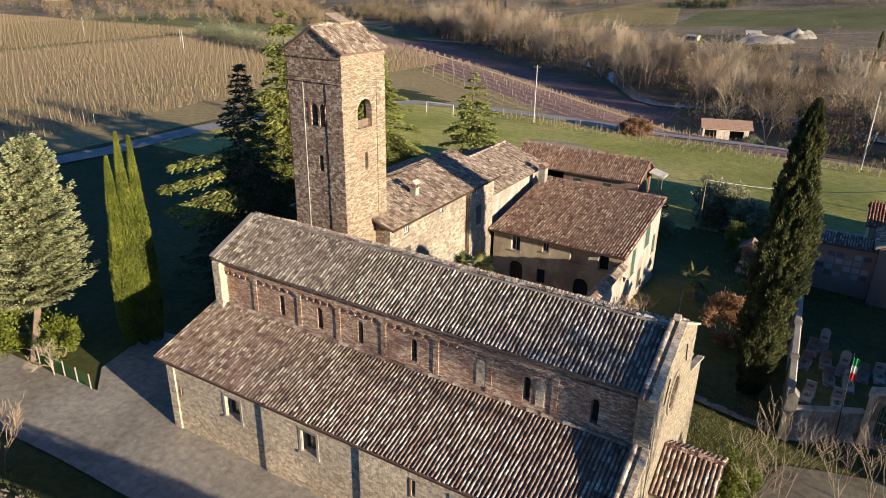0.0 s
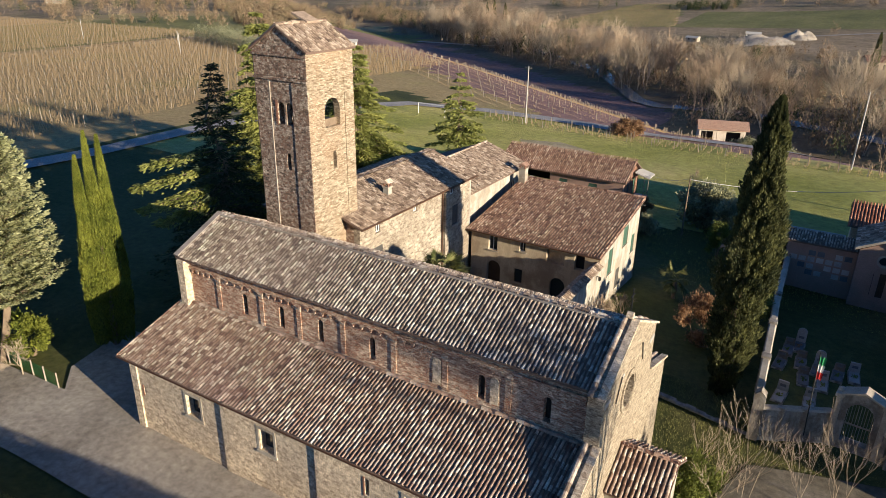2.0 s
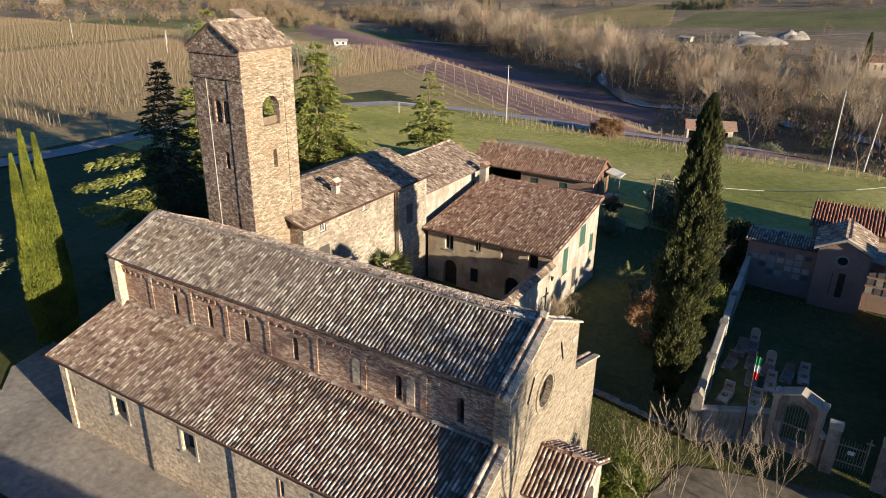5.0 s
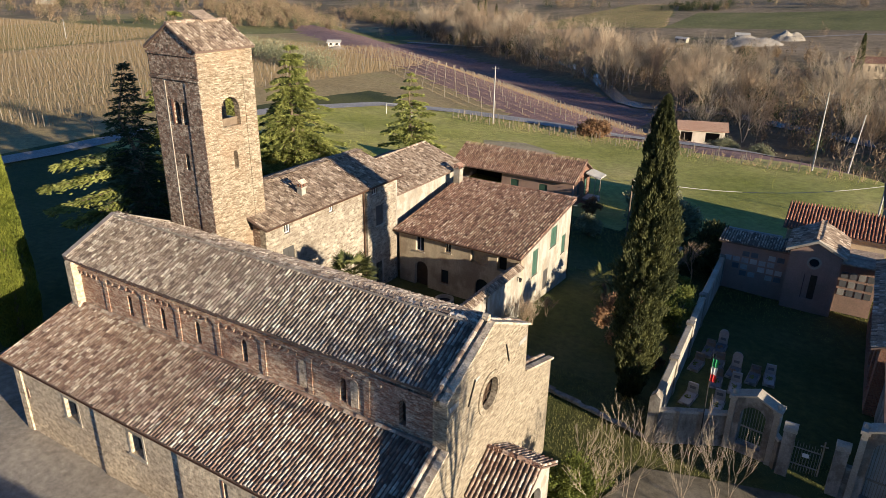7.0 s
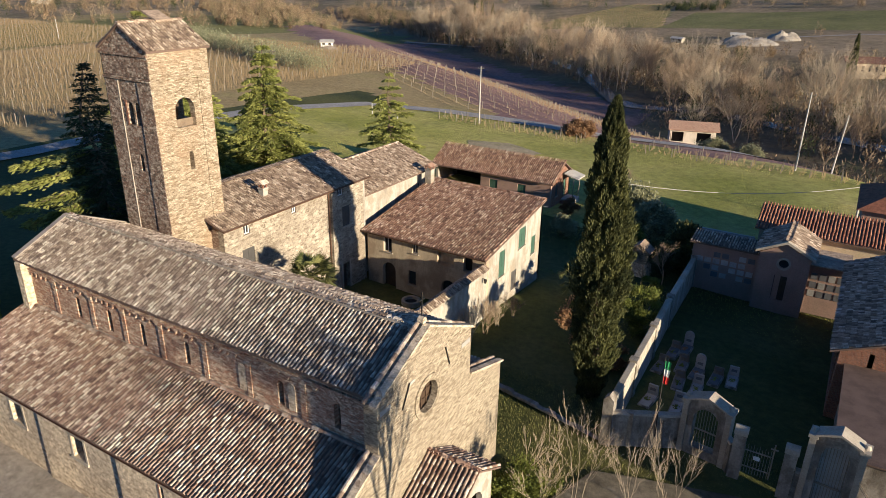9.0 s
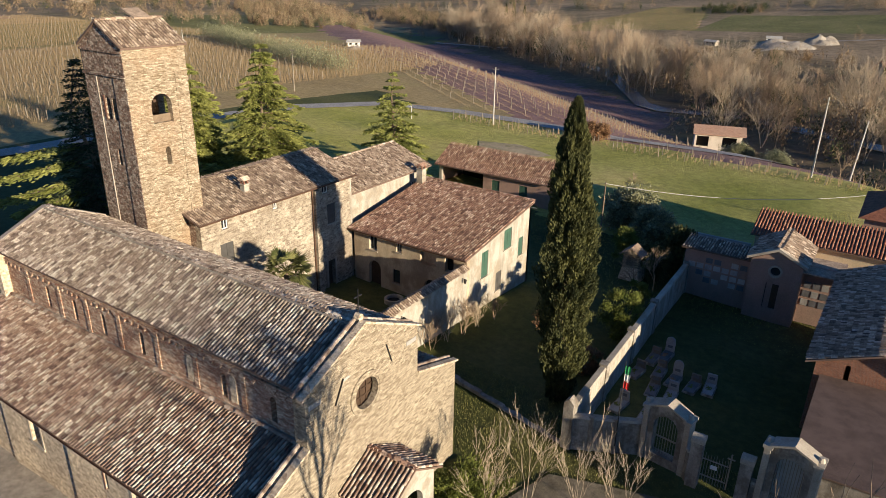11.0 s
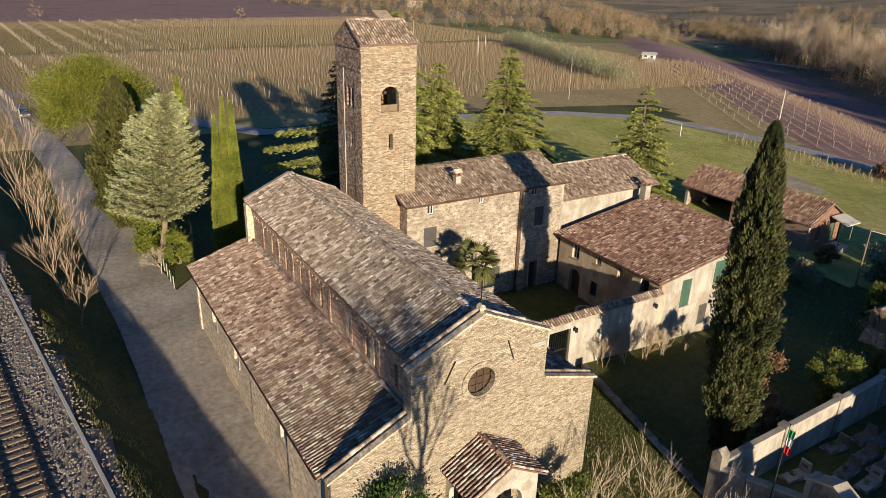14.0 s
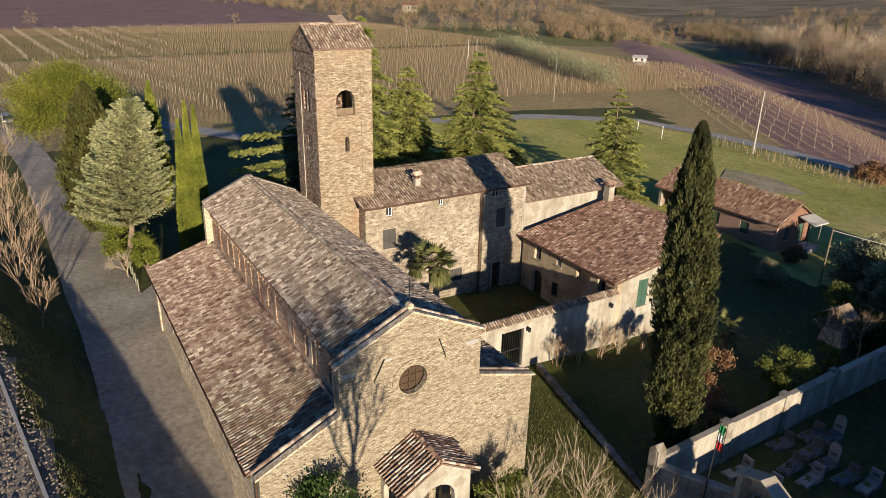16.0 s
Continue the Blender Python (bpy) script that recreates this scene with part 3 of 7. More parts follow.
# front and back gables
fac = [(21.4, -0.5), (36.95, -0.5), (36.95, 6.0), (33.35, 7.1), (33.35, 9.75), (33.5, 9.8), (29.35, 11.75), (25.3, 9.85), (25.45, 9.8), (25.45, 7.25), (21.4, 5.25)]
ring = [circle_ring(29.35, 8.05, 0.92)]
part("front_wall", wall_shape(fac, ring + [rect_ring(28.3, 30.4, 0.2, 3.2)], "x", NX1, -0.7), M_FACADE, church)
part("back_wall", wall_shape([(21.4, -0.5), (36.9, -0.5), (36.9, 5.2), (33.2, 6.6), (33.2, 9.6), (29.35, 11.5), (25.6, 9.6), (25.6, 6.6), (21.4, 5.0)], [], "x", NX0 - 0.0, 0.6), M_AISLE, church)
part("church_door", Shape().box(NX1 - 0.45, NX1 - 0.35, 28.3, 30.4, 0.2, 3.2), M_WOOD, church, "dark double wooden door")
rose = Shape()
prof = [(0.80, -0.3), (0.80, 0.04), (0.92, 0.04), (0.92, 0.07), (1.14, 0.07), (1.14, 0.003), (0.925, 0.003), (0.925, -0.3)]
rose.v = [(NX1 + q, 29.35 + r * math.cos(6.28319 * k / 24), 8.05 + r * math.sin(6.28319 * k / 24)) for k in range(24) for r, q in prof]
rose.f = [(8 * k + p, 8 * ((k + 1) % 24) + p, 8 * ((k + 1) % 24) + (p + 1) % 8, 8 * k + (p + 1) % 8) for k in range(24) for p in range(8)]
part("oculus_surround", rose, M_FACADE, church, "round window surround of worn cut stone")
oc = part("oculus_glazing", Shape().prism([(NX1 - 0.42, y, z) for y, z in circle_ring(29.35, 8.05, 0.92)], (-0.03, 0, 0)), M_WOOD, church, "dark brown round window panes")
bars = Shape()
for d in (-0.42, 0.0, 0.42):
    h = math.sqrt(0.85 - d * d)
    bars.box(NX1 - 0.41, NX1 - 0.36, 29.35 + d - 0.04, 29.35 + d + 0.04, 8.05 - h, 8.05 + h)
    bars.box(NX1 - 0.41, NX1 - 0.365, 29.35 - h, 29.35 + h, 8.05 + d - 0.035, 8.05 + d + 0.035)
part("window_bars", bars, M_WOOD, oc)
for y, z, w, h in ((26.0, 9.25, 0.75, 0.24), (32.8, 9.2, 0.8, 0.24), (28.0, 9.55, 0.4, 0.13)):
    part("stone_block", Shape().box(NX1 + 0.003, NX1 + 0.03, y - w / 2, y + w / 2, z - h / 2, z + h / 2), M_MARBLE, church, "white marble corner block")
for y, z, lean in ((27.5, 9.1, 0.28), (31.0, 9.4, -0.2)):
    part("tie_anchor", Shape().beam((NX1 + 0.05, y - lean, z - 0.55), (NX1 + 0.05, y + lean, z + 0.55), 0.05, 0.05), M_IRON, church, "thin iron wall anchor")

# copings of the front wall
for a, b, w in (((25.2, 9.9), (29.35, 11.84), 0.36), ((33.55, 9.86), (29.35, 11.84), 0.36), ((21.2, 5.27), (25.45, 7.33), 0.36), ((37.1, 6.06), (33.36, 7.19), 0.36)):
    (y0, z0), (y1, z1) = a, b
    part("coping", Shape().prism([(NX1 + 0.12, y0, z0), (NX1 + 0.12, y1, z1), (NX1 + 0.12, y1, z1 - 0.11), (NX1 + 0.12, y0, z0 - 0.11)], (-w, 0, 0)), M_AISLE, church, "grey stone slabs along the gable edge")
    ridge_tiles(church, (NX1 - 0.55, y0, z0 - 0.05), (NX1 - 0.55, y1, z1 - 0.05), M_TILE_NAVE, 0.14, "coping_tiles")
part("finial", Shape().prism([(NX1 - 0.2, y, z) for y, z in circle_ring(29.35, 11.95, 0.17, 10)], (-0.3, 0, 0)), M_AISLE, church, "round stone at the gable top")
cross = Shape().box(NX1 - 0.38, NX1 - 0.33, 29.33, 29.37, 12.2, 13.3).box(NX1 - 0.38, NX1 - 0.33, 29.1, 29.6, 12.92, 12.97)
part("iron_cross", cross, M_IRON, church, "thin iron cross")

# roofs
EY, EZ, RY, RZ = 25.68, 9.82, 29.35, 11.52
roof = part("nave_roof", slab([(NX0 - 0.15, EY, EZ), (NX1 - 0.7, EY, EZ), (NX1 - 0.7, RY, RZ), (NX0 - 0.15, RY, RZ)], 0.14), M_UNDER, church)
part("nave_roof", slab([(NX0 - 0.15, RY, RZ), (NX1 - 0.7, RY, RZ), (NX1 - 0.7, 33.15, EZ), (NX0 - 0.15, 33.15, EZ)], 0.14), M_UNDER, church)
ROOFS_LATER = [
    (church, (NX0 - 0.1, EY, EZ), (NX1 - 0.75 - NX0 + 0.1, 0, 0), (0, RY - EY, RZ - EZ), M_TILE_NAVE, 0.215, 0.31, lambda x, y: x > -9.0, None),
    (church, (NX1 - 0.75, 33.15, EZ), (NX0 + 0.75 - NX1 - 0.1, 0, 0), (0, RY - 33.15, RZ - EZ), M_TILE_NAVE, 0.215, 0.31, None, None),
]
ridge_tiles(church, (NX0 - 0.1, RY, RZ + 0.03), (NX1 - 0.7, RY, RZ + 0.03), M_TILE_NAVE, 0.16)
part("ridge_bed", Shape().beam((NX0 - 0.1, RY, RZ), (NX1 - 0.7, RY, RZ), 0.42, 0.12), M_MORTAR, church)
part("verge_bed", Shape().beam((NX0 - 0.02, EY, EZ + 0.05), (NX0 - 0.02, RY, RZ + 0.05), 0.4, 0.2), M_MORTAR, church, "pale mortar edge of the roof")
part("verge_bed", Shape().beam((NX0 - 0.02, 33.15, EZ + 0.05), (NX0 - 0.02, RY, RZ + 0.05), 0.4, 0.2), M_MORTAR, church, "pale mortar edge of the roof")

AY0, AZ0, AY1, AZ1 = 21.05, 5.08, 26.09, 6.72
part("aisle_roof", slab([(NX0 - 0.55, AY0, AZ0), (NX1 - 0.7, AY0, AZ0), (NX1 - 0.7, AY1, AZ1), (NX0 - 0.55, AY1, AZ1)], 0.12), M_UNDER, church)
part("aisle_roof", slab([(NX0, 33.2, 6.9), (NX1 - 0.7, 33.2, 6.9), (NX1 - 0.7, 37.15, 5.55), (NX0, 37.15, 5.55)], 0.12), M_UNDER, church)
ROOFS_LATER += [
    (church, (NX0 - 0.5, AY0, AZ0), (NX1 - 0.75 - NX0 + 0.5, 0, 0), (0, AY1 - AY0, AZ1 - AZ0), M_TILE_AISLE, 0.215, 0.31, lambda x, y: x > -8.6, None),
    (church, (NX1 - 0.75, 37.15, 5.55), (NX0 - NX1 + 0.75, 0, 0), (0, -3.95, 1.35), M_TILE_AISLE, 0.215, 0.31, None, None),
]
part("wall_flashing", Shape().beam((NX0 - 0.2, 26.05, AZ1 + 0.05), (NX1 - 0.7, 26.05, AZ1 + 0.05), 0.26, 0.12), M_MORTAR, church)
ridge_tiles(church, (NX0 - 0.2, 25.95, AZ1 + 0.06), (NX1 - 0.7, 25.95, AZ1 + 0.06), M_TILE_AISLE, 0.12, "edge_tiles")
# aisle wall on the yard
aw = [(-27.2, -26.05), (-21.5, -20.45), (-12.2, -11.2)]
slits = [(-31.07, -30.9, 2.55, 3.1), (-22.22, -22.0, 2.35, 2.9), (-14.5, -14.25, 3.0, 3.95), (-8.6, -8.35, 2.6, 3.3)]
holes = [rect_ring(a, b, 2.62, 4.0) for a, b in aw] + [rect_ring(*s) for s in slits]
part("aisle_wall", wall_shape(rect_ring(NX0 + 0.6, NX1 - 0.7, -0.5, 5.0), holes, "y", 21.5, 0.6), M_AISLE, church)
part("aisle_wall", wall_shape(rect_ring(NX0 + 0.6, NX1 - 0.7, -0.5, 5.4), [], "y", 36.9, -0.6), M_AISLE, church)
for a, b in aw:
    s = Shape().box(a - 0.16, a - 0.002, 21.47, 21.9, 2.55, 4.1).box(b + 0.002, b + 0.16, 21.47, 21.9, 2.55, 4.1).box(a - 0.16, b + 0.16, 21.46, 21.9, 4.002, 4.16).box(a - 0.2, b + 0.2, 21.42, 21.9, 2.45, 2.618)
    w = part("window_surround", s, M_STONETRIM, church, "pale stone window surround")
    part("window_pane", Shape().box(a, b, 21.95, 22.0, 2.6, 4.0), M_GLASS, w)
for a, b, z0, z1 in slits:
    part("window_recess", Shape().box(a - 0.05, b + 0.05, 21.85, 21.9, z0 - 0.05, z1 + 0.05), M_DARK, church)
    part("slit_surround", Shape().box(a - 0.1, a - 0.003, 21.475, 21.498, z0 - 0.1, z1 + 0.1), M_BRICK, church)
for x in (-24.45, -17.75, -11.0):
    part("buttress", Shape().prism([(x + 0.2, 21.498, -0.4), (x + 0.2, 21.39, -0.4), (x + 0.6, 21.39, -0.4), (x + 3.0, 21.498, -0.4)], (0, 0, 5.18)), M_AISLE, church, "flat stone buttress strip")
part("eave_board", Shape().box(NX0 - 0.5, NX1 - 0.7, 21.1, 21.22, 4.82, 4.95), M_WOOD, church)
gut = Shape()
for i in range(5):
    a, b = math.pi * i / 5, math.pi * (i + 1) / 5
    gut.prism([(NX0 - 0.5, 21.0 - 0.08 * math.cos(t) * 1.0, 5.0 - 0.08 * math.sin(t)) for t in (a, b)] + [(NX0 - 0.5, 21.0 - 0.065 * math.cos(t), 5.0 - 0.065 * math.sin(t)) for t in (b, a)], (NX1 - NX0 - 0.3, 0, 0))
part("gutter", gut, M_PIPE, church)
part("downpipe", Shape().tube((NX1 - 0.5, 21.35, -0.3), (NX1 - 0.5, 21.35, 4.9), 0.05, 0.05, 8), M_PIPE, church)

# porch before the front door
porch = thing("porch", (-3.4, 29.4, 0), "small white porch with a gabled tile roof and arched openings", "porch")
PX0, PX1, PY0, PY1 = NX1 + 0.005, -2.15, 27.5, 31.3
part("front_arch", wall_shape([(PY0, -0.3), (PY1, -0.3), (PY1, 3.7), (29.4, 4.72), (PY0, 3.7)], [arch_ring(28.4, 30.4, -0.05, 3.35, 9)], "x", PX1, -0.35), M_WHITE, porch)
for y in (PY0, PY1 - 0.3):
    part("side_arch", wall_shape(rect_ring(PX0, PX1 - 0.355, -0.3, 3.7), [arch_ring(PX0 + 0.35, PX1 - 0.6, 0.6, 3.05, 9)], "y", y, 0.3), M_WHITE, porch)
for y0, z0, sgn in ((27.15, 3.62, 1), (31.65, 3.62, -1)):
    part("porch_roof", slab([(PX0, y0, z0), (PX1 + 0.3, y0, z0), (PX1 + 0.3, 29.4, 4.92), (PX0, 29.4, 4.92)], 0.1), M_UNDER, porch)
ROOFS_LATER += [
    (porch, (PX0, 27.15, 3.64), (PX1 + 0.3 - PX0, 0, 0), (0, 2.25, 1.3), M_TILE_AISLE, 0.23, 0.34, lambda x, y: True, None),
    (porch, (PX1 + 0.3, 31.65, 3.64), (PX0 - PX1 - 0.3, 0, 0), (0, -2.25, 1.3), M_TILE_AISLE, 0.23, 0.34, lambda x, y: True, None),
]
ridge_tiles(porch, (PX0, 29.4, 4.98), (PX1 + 0.3, 29.4, 4.98), M_TILE_HOUSE, 0.14)

# ---- bell tower ----
tower = thing("bell_tower", (-30.2, 36.1, 0), "tall square stone bell tower with a low tiled gable roof", "bell tower")
TX0, TX1, TY0, TY1 = -32.5, -27.95, 33.8, 38.4
CX, CY = (TX0 + TX1) / 2, (TY0 + TY1) / 2
gable = [(TX0 + 0.002, 0), (TX1 - 0.5, 0), (TX1 - 0.5, 21.3), (CX, 22.86), (TX0 + 0.002, 21.5)]
south_holes = [arch_ring(-30.62, -30.06, 16.75, 18.25, 6), arch_ring(-29.9, -29.34, 16.75, 18.25, 6), arch_ring(-30.15, -29.78, 13.7, 14.85, 5), rect_ring(-31.65, -31.5, 14.1, 14.85)]
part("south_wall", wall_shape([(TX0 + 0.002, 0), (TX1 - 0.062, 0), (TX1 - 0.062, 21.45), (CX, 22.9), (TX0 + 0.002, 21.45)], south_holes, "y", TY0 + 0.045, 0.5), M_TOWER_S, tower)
east_holes = [arch_ring(35.42, 36.95, 16.5, 18.42, 8), arch_ring(36.06, 36.42, 13.6, 14.85, 5)]
part("east_wall", wall_shape(rect_ring(TY0 + 0.05, TY1, 0, 21.45), east_holes, "x", TX1 - 0.06, -0.5), M_TOWER_E, tower)
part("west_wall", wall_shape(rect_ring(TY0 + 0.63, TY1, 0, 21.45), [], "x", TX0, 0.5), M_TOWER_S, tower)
part("north_wall", wall_shape([(TX0 + 0.51, 0), (TX1 - 0.63, 0), (TX1 - 0.63, 21.6), (CX, 22.9), (TX0 + 0.51, 21.6)], [arch_ring(-31, -29.4, 16.5, 18.4, 8)], "y", TY1 - 0.5, 0.5), M_TOWER_E, tower)
# corner strips proud of the panels
for x0, x1 in ((TX0, -31.26), (-29.27, TX1)):
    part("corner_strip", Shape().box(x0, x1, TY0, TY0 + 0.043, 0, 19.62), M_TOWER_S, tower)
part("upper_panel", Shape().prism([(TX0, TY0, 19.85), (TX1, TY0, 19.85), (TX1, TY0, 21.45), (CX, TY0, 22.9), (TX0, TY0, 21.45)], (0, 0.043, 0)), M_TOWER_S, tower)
# Pale strip painted in for sunlight on the recess's left jamb.
part("lit_lesene_edge", Shape().box(-31.26, -31.18, TY0 - 0.01, TY0 + 0.042, 8, 19.6), M_STONETRIM, tower)
for z in (19.62, 21.12):
    part("string_course", Shape().box(TX0 - 0.06, TX1 + 0.06, TY0 - 0.09, TY0 + 0.042, z, z + 0.16), M_TOWER_S, tower)
    part("string_course", Shape().box(TX1 - 0.058, TX1 + 0.05, TY0 + 0.05, TY1, z, z + 0.1), M_TOWER_E, tower)
for y0, y1 in ((TY0 + 0.05, 34.85), (37.45, TY1)):
    part("corner_strip", Shape().box(TX1 - 0.058, TX1, y0, y1, 0, 19.6), M_TOWER_E, tower)
part("upper_panel", Shape().box(TX1 - 0.058, TX1 - 0.002, TY0 + 0.05, TY1, 19.73, 21.45), M_TOWER_E, tower)
part("mullion", Shape().tube((-29.98, TY0 + 0.35, 16.75), (-29.98, TY0 + 0.35, 18.0), 0.09, 0.08, 8), M_MARBLE, tower, "small white marble column")
for x0, x1 in ((-30.82, -30.64), (-29.32, -29.16)):
    part("jamb", Shape().box(x0, x1, TY0 + 0.01, TY0 + 0.043, 16.7, 18.3), M_BRICK, tower)
part("bell_floor", Shape().box(TX0 + 0.5, TX1 - 0.62, TY0 + 0.65, TY1 - 0.5, 16.2, 16.4), M_WOOD, tower)
# Black box: painted darkness seen through the tower's lower windows.
part("tower_shade_core", Shape().box(TX0 + 0.5, TX1 - 0.7, TY0 + 0.7, TY1 - 0.5, 8, 16.0), M_DARK, tower)
bell = Shape()
prof = [(0.0, 0.62), (0.16, 0.6), (0.24, 0.4), (0.3, 0.15), (0.42, 0.0)]
for (r0, z0), (r1, z1) in zip(prof, prof[1:]):
    bell.tube((CX + 0.4, CY, 17.1 + z1), (CX + 0.4, CY, 17.1 + z0), r1, max(r0, 0.01), 14)
part("bell", bell, M_PIPE, tower, "bronze bell hung inside the belfry")
part("bell_beam", Shape().box(CX - 1.8, CX + 1.6, CY - 0.1, CY + 0.1, 17.78, 17.98), M_WOOD, tower)
part("parapet_board", Shape().box(TX1 - 0.5, TX1 - 0.4, 35.4, 36.97, 16.5, 17.0), M_BARK, tower)
for a, b in (((TX0 - 0.2, 21.5), (CX, 23.0)), ((TX1 + 0.2, 21.5), (CX, 23.0))):
    part("tower_roof", slab([(a[0], TY0 - 0.12, a[1]), (a[0], TY1 + 0.12, a[1]), (b[0], TY1 + 0.12, b[1]), (b[0], TY0 - 0.12, b[1])], 0.12), M_UNDER, tower)
ROOFS_LATER += [
    (tower, (TX1 + 0.22, TY0 - 0.12, 21.52), (0, TY1 - TY0 + 0.24, 0), (CX - TX1 - 0.22, 0, 1.5), M_TILE_WING, 0.23, 0.34, lambda x, y: True, None),
    (tower, (TX0 - 0.22, TY1 + 0.12, 21.52), (0, TY0 - TY1 - 0.24, 0), (CX - TX0 + 0.22, 0, 1.5), M_TILE_WING, 0.23, 0.34, None, None),
]
ridge_tiles(tower, (CX, TY0 - 0.12, 23.05), (CX, TY1 + 0.12, 23.05), M_TILE_WING, 0.15)
part("roof_hatch", Shape().prism([(CX - 1.0, 36.3, 23.5), (CX - 1.0, 37.5, 23.5), (CX + 0.35, 37.5, 22.98), (CX + 0.35, 36.3, 22.98)], (0, 0, 0.13)), M_TILE_WING, tower, "small raised tile hatch")
part("hatch_side", Shape().box(CX - 0.85, CX - 0.1, 36.35, 37.45, 22.4, 23.18), M_TOWER_S, tower)
part("lightning_cable", Shape().tube((TX0 + 0.05, TY0 - 0.03, 10), (TX0 + 0.05, TY0 - 0.03, 21.2), 0.02, 0.02, 4), M_IRON, tower)


# ---- convent wing, farmhouse, yard ----
def window(parent, axis, at, u0, u1, v0, v1, shutter=None, out=1, recess=0.12, sill=True, cross_bars=True, arched=False):
    """A window set into a wall opening. out: +1 or -1, the way the wall faces along its axis."""
    def bx(a0, a1, b0, b1, d0, d1):
        d0, d1 = sorted((at + out * d0, at + out * d1))
        return (a0, a1, d0, d1, b0, b1) if axis == "y" else (d0, d1, a0, a1, b0, b1)
    w = part("window_frame", Shape().box(*bx(u0, u1, v0, v0 + 0.07, -recess - 0.05, -recess)).box(*bx(u0, u1, v1 - 0.07, v1, -recess - 0.05, -recess)).box(*bx(u0, u0 + 0.07, v0 + 0.07, v1 - 0.07, -recess - 0.05, -recess)).box(*bx(u1 - 0.07, u1, v0 + 0.07, v1 - 0.07, -recess - 0.05, -recess)), M_WHITEPAINT if cross_bars else M_WOOD, parent)
    part("window_pane", Shape().box(*bx(u0, u1, v0, v1, -recess - 0.1, -recess - 0.06)), M_GLASS if not shutter else M_DARK, w)
    if cross_bars:
        c = (u0 + u1) / 2
        part("glazing_bar", Shape().box(*bx(c - 0.03, c + 0.03, v0 + 0.07, v1 - 0.07, -recess - 0.04, -recess + 0.01)), M_WHITEPAINT, w)
    if sill:
        part("window_sill", Shape().box(*bx(u0 - 0.1, u1 + 0.1, v0 - 0.1, v0 - 0.002, -0.1, 0.08)), M_STONETRIM, w)
    if shutter:
        c = (u0 + u1) / 2
        for a, b in ((u0, c - 0.01), (c + 0.01, u1)):
            leaf = part("shutter", Shape().box(*bx(a, b, v0, v1, -recess + 0.02, -recess + 0.06)), shutter, w)
    return w


def opening(u0, u1, v0, v1):
    return rect_ring(u0, u1, v0, v1)


wing = thing("convent_wing", (-31, 45, 0), "long three-storey stone and plaster wing with a brown tile roof", "building")
WX = -26.75
w_open = [(38.9, 39.5, 8.2, 9.0), (43.9, 44.4, 8.4, 9.1), (49.5, 50.2, 8.3, 8.95), (50.0, 51.0, 5.4, 7.2), (45.2, 46.5, 1.0, 2.2), (38.6, 39.8, 5.4, 7.1), (41.7, 42.4, -0.2, 1.6)]
w_doors = [(49.8, 50.7, -0.9, 1.9)]
part("east_wall", wall_shape([(37.05, -1.5), (53.0, -1.5), (53.0, 9.35), (37.05, 9.35)], [rect_ring(*o) for o in w_open + w_doors], "x", WX, -0.55), M_WINGWALL, wing)
for i, o in enumerate(w_open):
    window(wing, "x", WX, *o, shutter=(M_GREYSHUTTER if i in (3, 4, 5) else None), out=1, cross_bars=i < 3)
part("wing_door", Shape().box(WX - 0.5, WX - 0.4, 49.8, 50.7, -0.9, 1.9), M_WOOD, wing)
part("door_surround", Shape().box(WX + 0.002, WX + 0.05, 49.6, 49.798, -0.9, 2.1).box(WX + 0.002, WX + 0.05, 50.702, 50.9, -0.9, 2.1), M_STONETRIM, wing)
part("buttress_pier", Shape().box(WX + 0.002, WX + 0.32, 48.35, 48.95, -1.2, 8.9), M_WINGWALL, wing)
# South end is darker than the east wall, using the tower's south material.
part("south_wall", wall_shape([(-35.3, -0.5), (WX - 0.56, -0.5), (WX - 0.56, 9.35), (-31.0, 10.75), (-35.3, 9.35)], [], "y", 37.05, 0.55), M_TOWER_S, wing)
part("north_wall", wall_shape([(-35.3, -1.5), (WX, -1.5), (WX, 9.2), (-31.0, 10.7), (-35.3, 9.2)], [], "y", 53.2, -0.19), M_WHITE, wing)
part("west_wall", wall_shape(rect_ring(37.05, 53.0, -1.5, 9.35), [], "x", -35.3, 0.5), M_WINGWALL, wing)
part("downpipe", Shape().tube((WX + 0.12, 48.2, -0.8), (WX + 0.12, 48.2, 9.3), 0.06, 0.06, 8), M_PIPE, wing)
WE = WX + 0.55
part("wing_roof", slab([(WE, 36.6, 9.3), (WE, 53.4, 9.3), (-31, 53.4, 10.85), (-31, 36.6, 10.85)], 0.13), M_UNDER, wing)
part("wing_roof", slab([(-35.8, 36.6, 9.3), (-31, 36.6, 10.85), (-31, 53.4, 10.85), (-35.8, 53.4, 9.3)], 0.13), M_UNDER, wing)
ROOFS_LATER += [(wing, (WE, 36.6, 9.34), (0, 16.8, 0), (-31 - WE, 0, 1.55), M_TILE_WING, 0.24, 0.36, None, None),
                (wing, (-35.8, 53.4, 9.34), (0, -16.8, 0), (4.8, 0, 1.55), M_TILE_WING, 0.24, 0.36, None, None)]
ridge_tiles(wing, (-31, 36.6, 10.92), (-31, 53.4, 10.92), M_TILE_WING, 0.15)
part("eave_gutter", Shape().beam((WE + 0.03, 36.6, 9.24), (WE + 0.03, 53.4, 9.24), 0.12, 0.1), M_PIPE, wing)


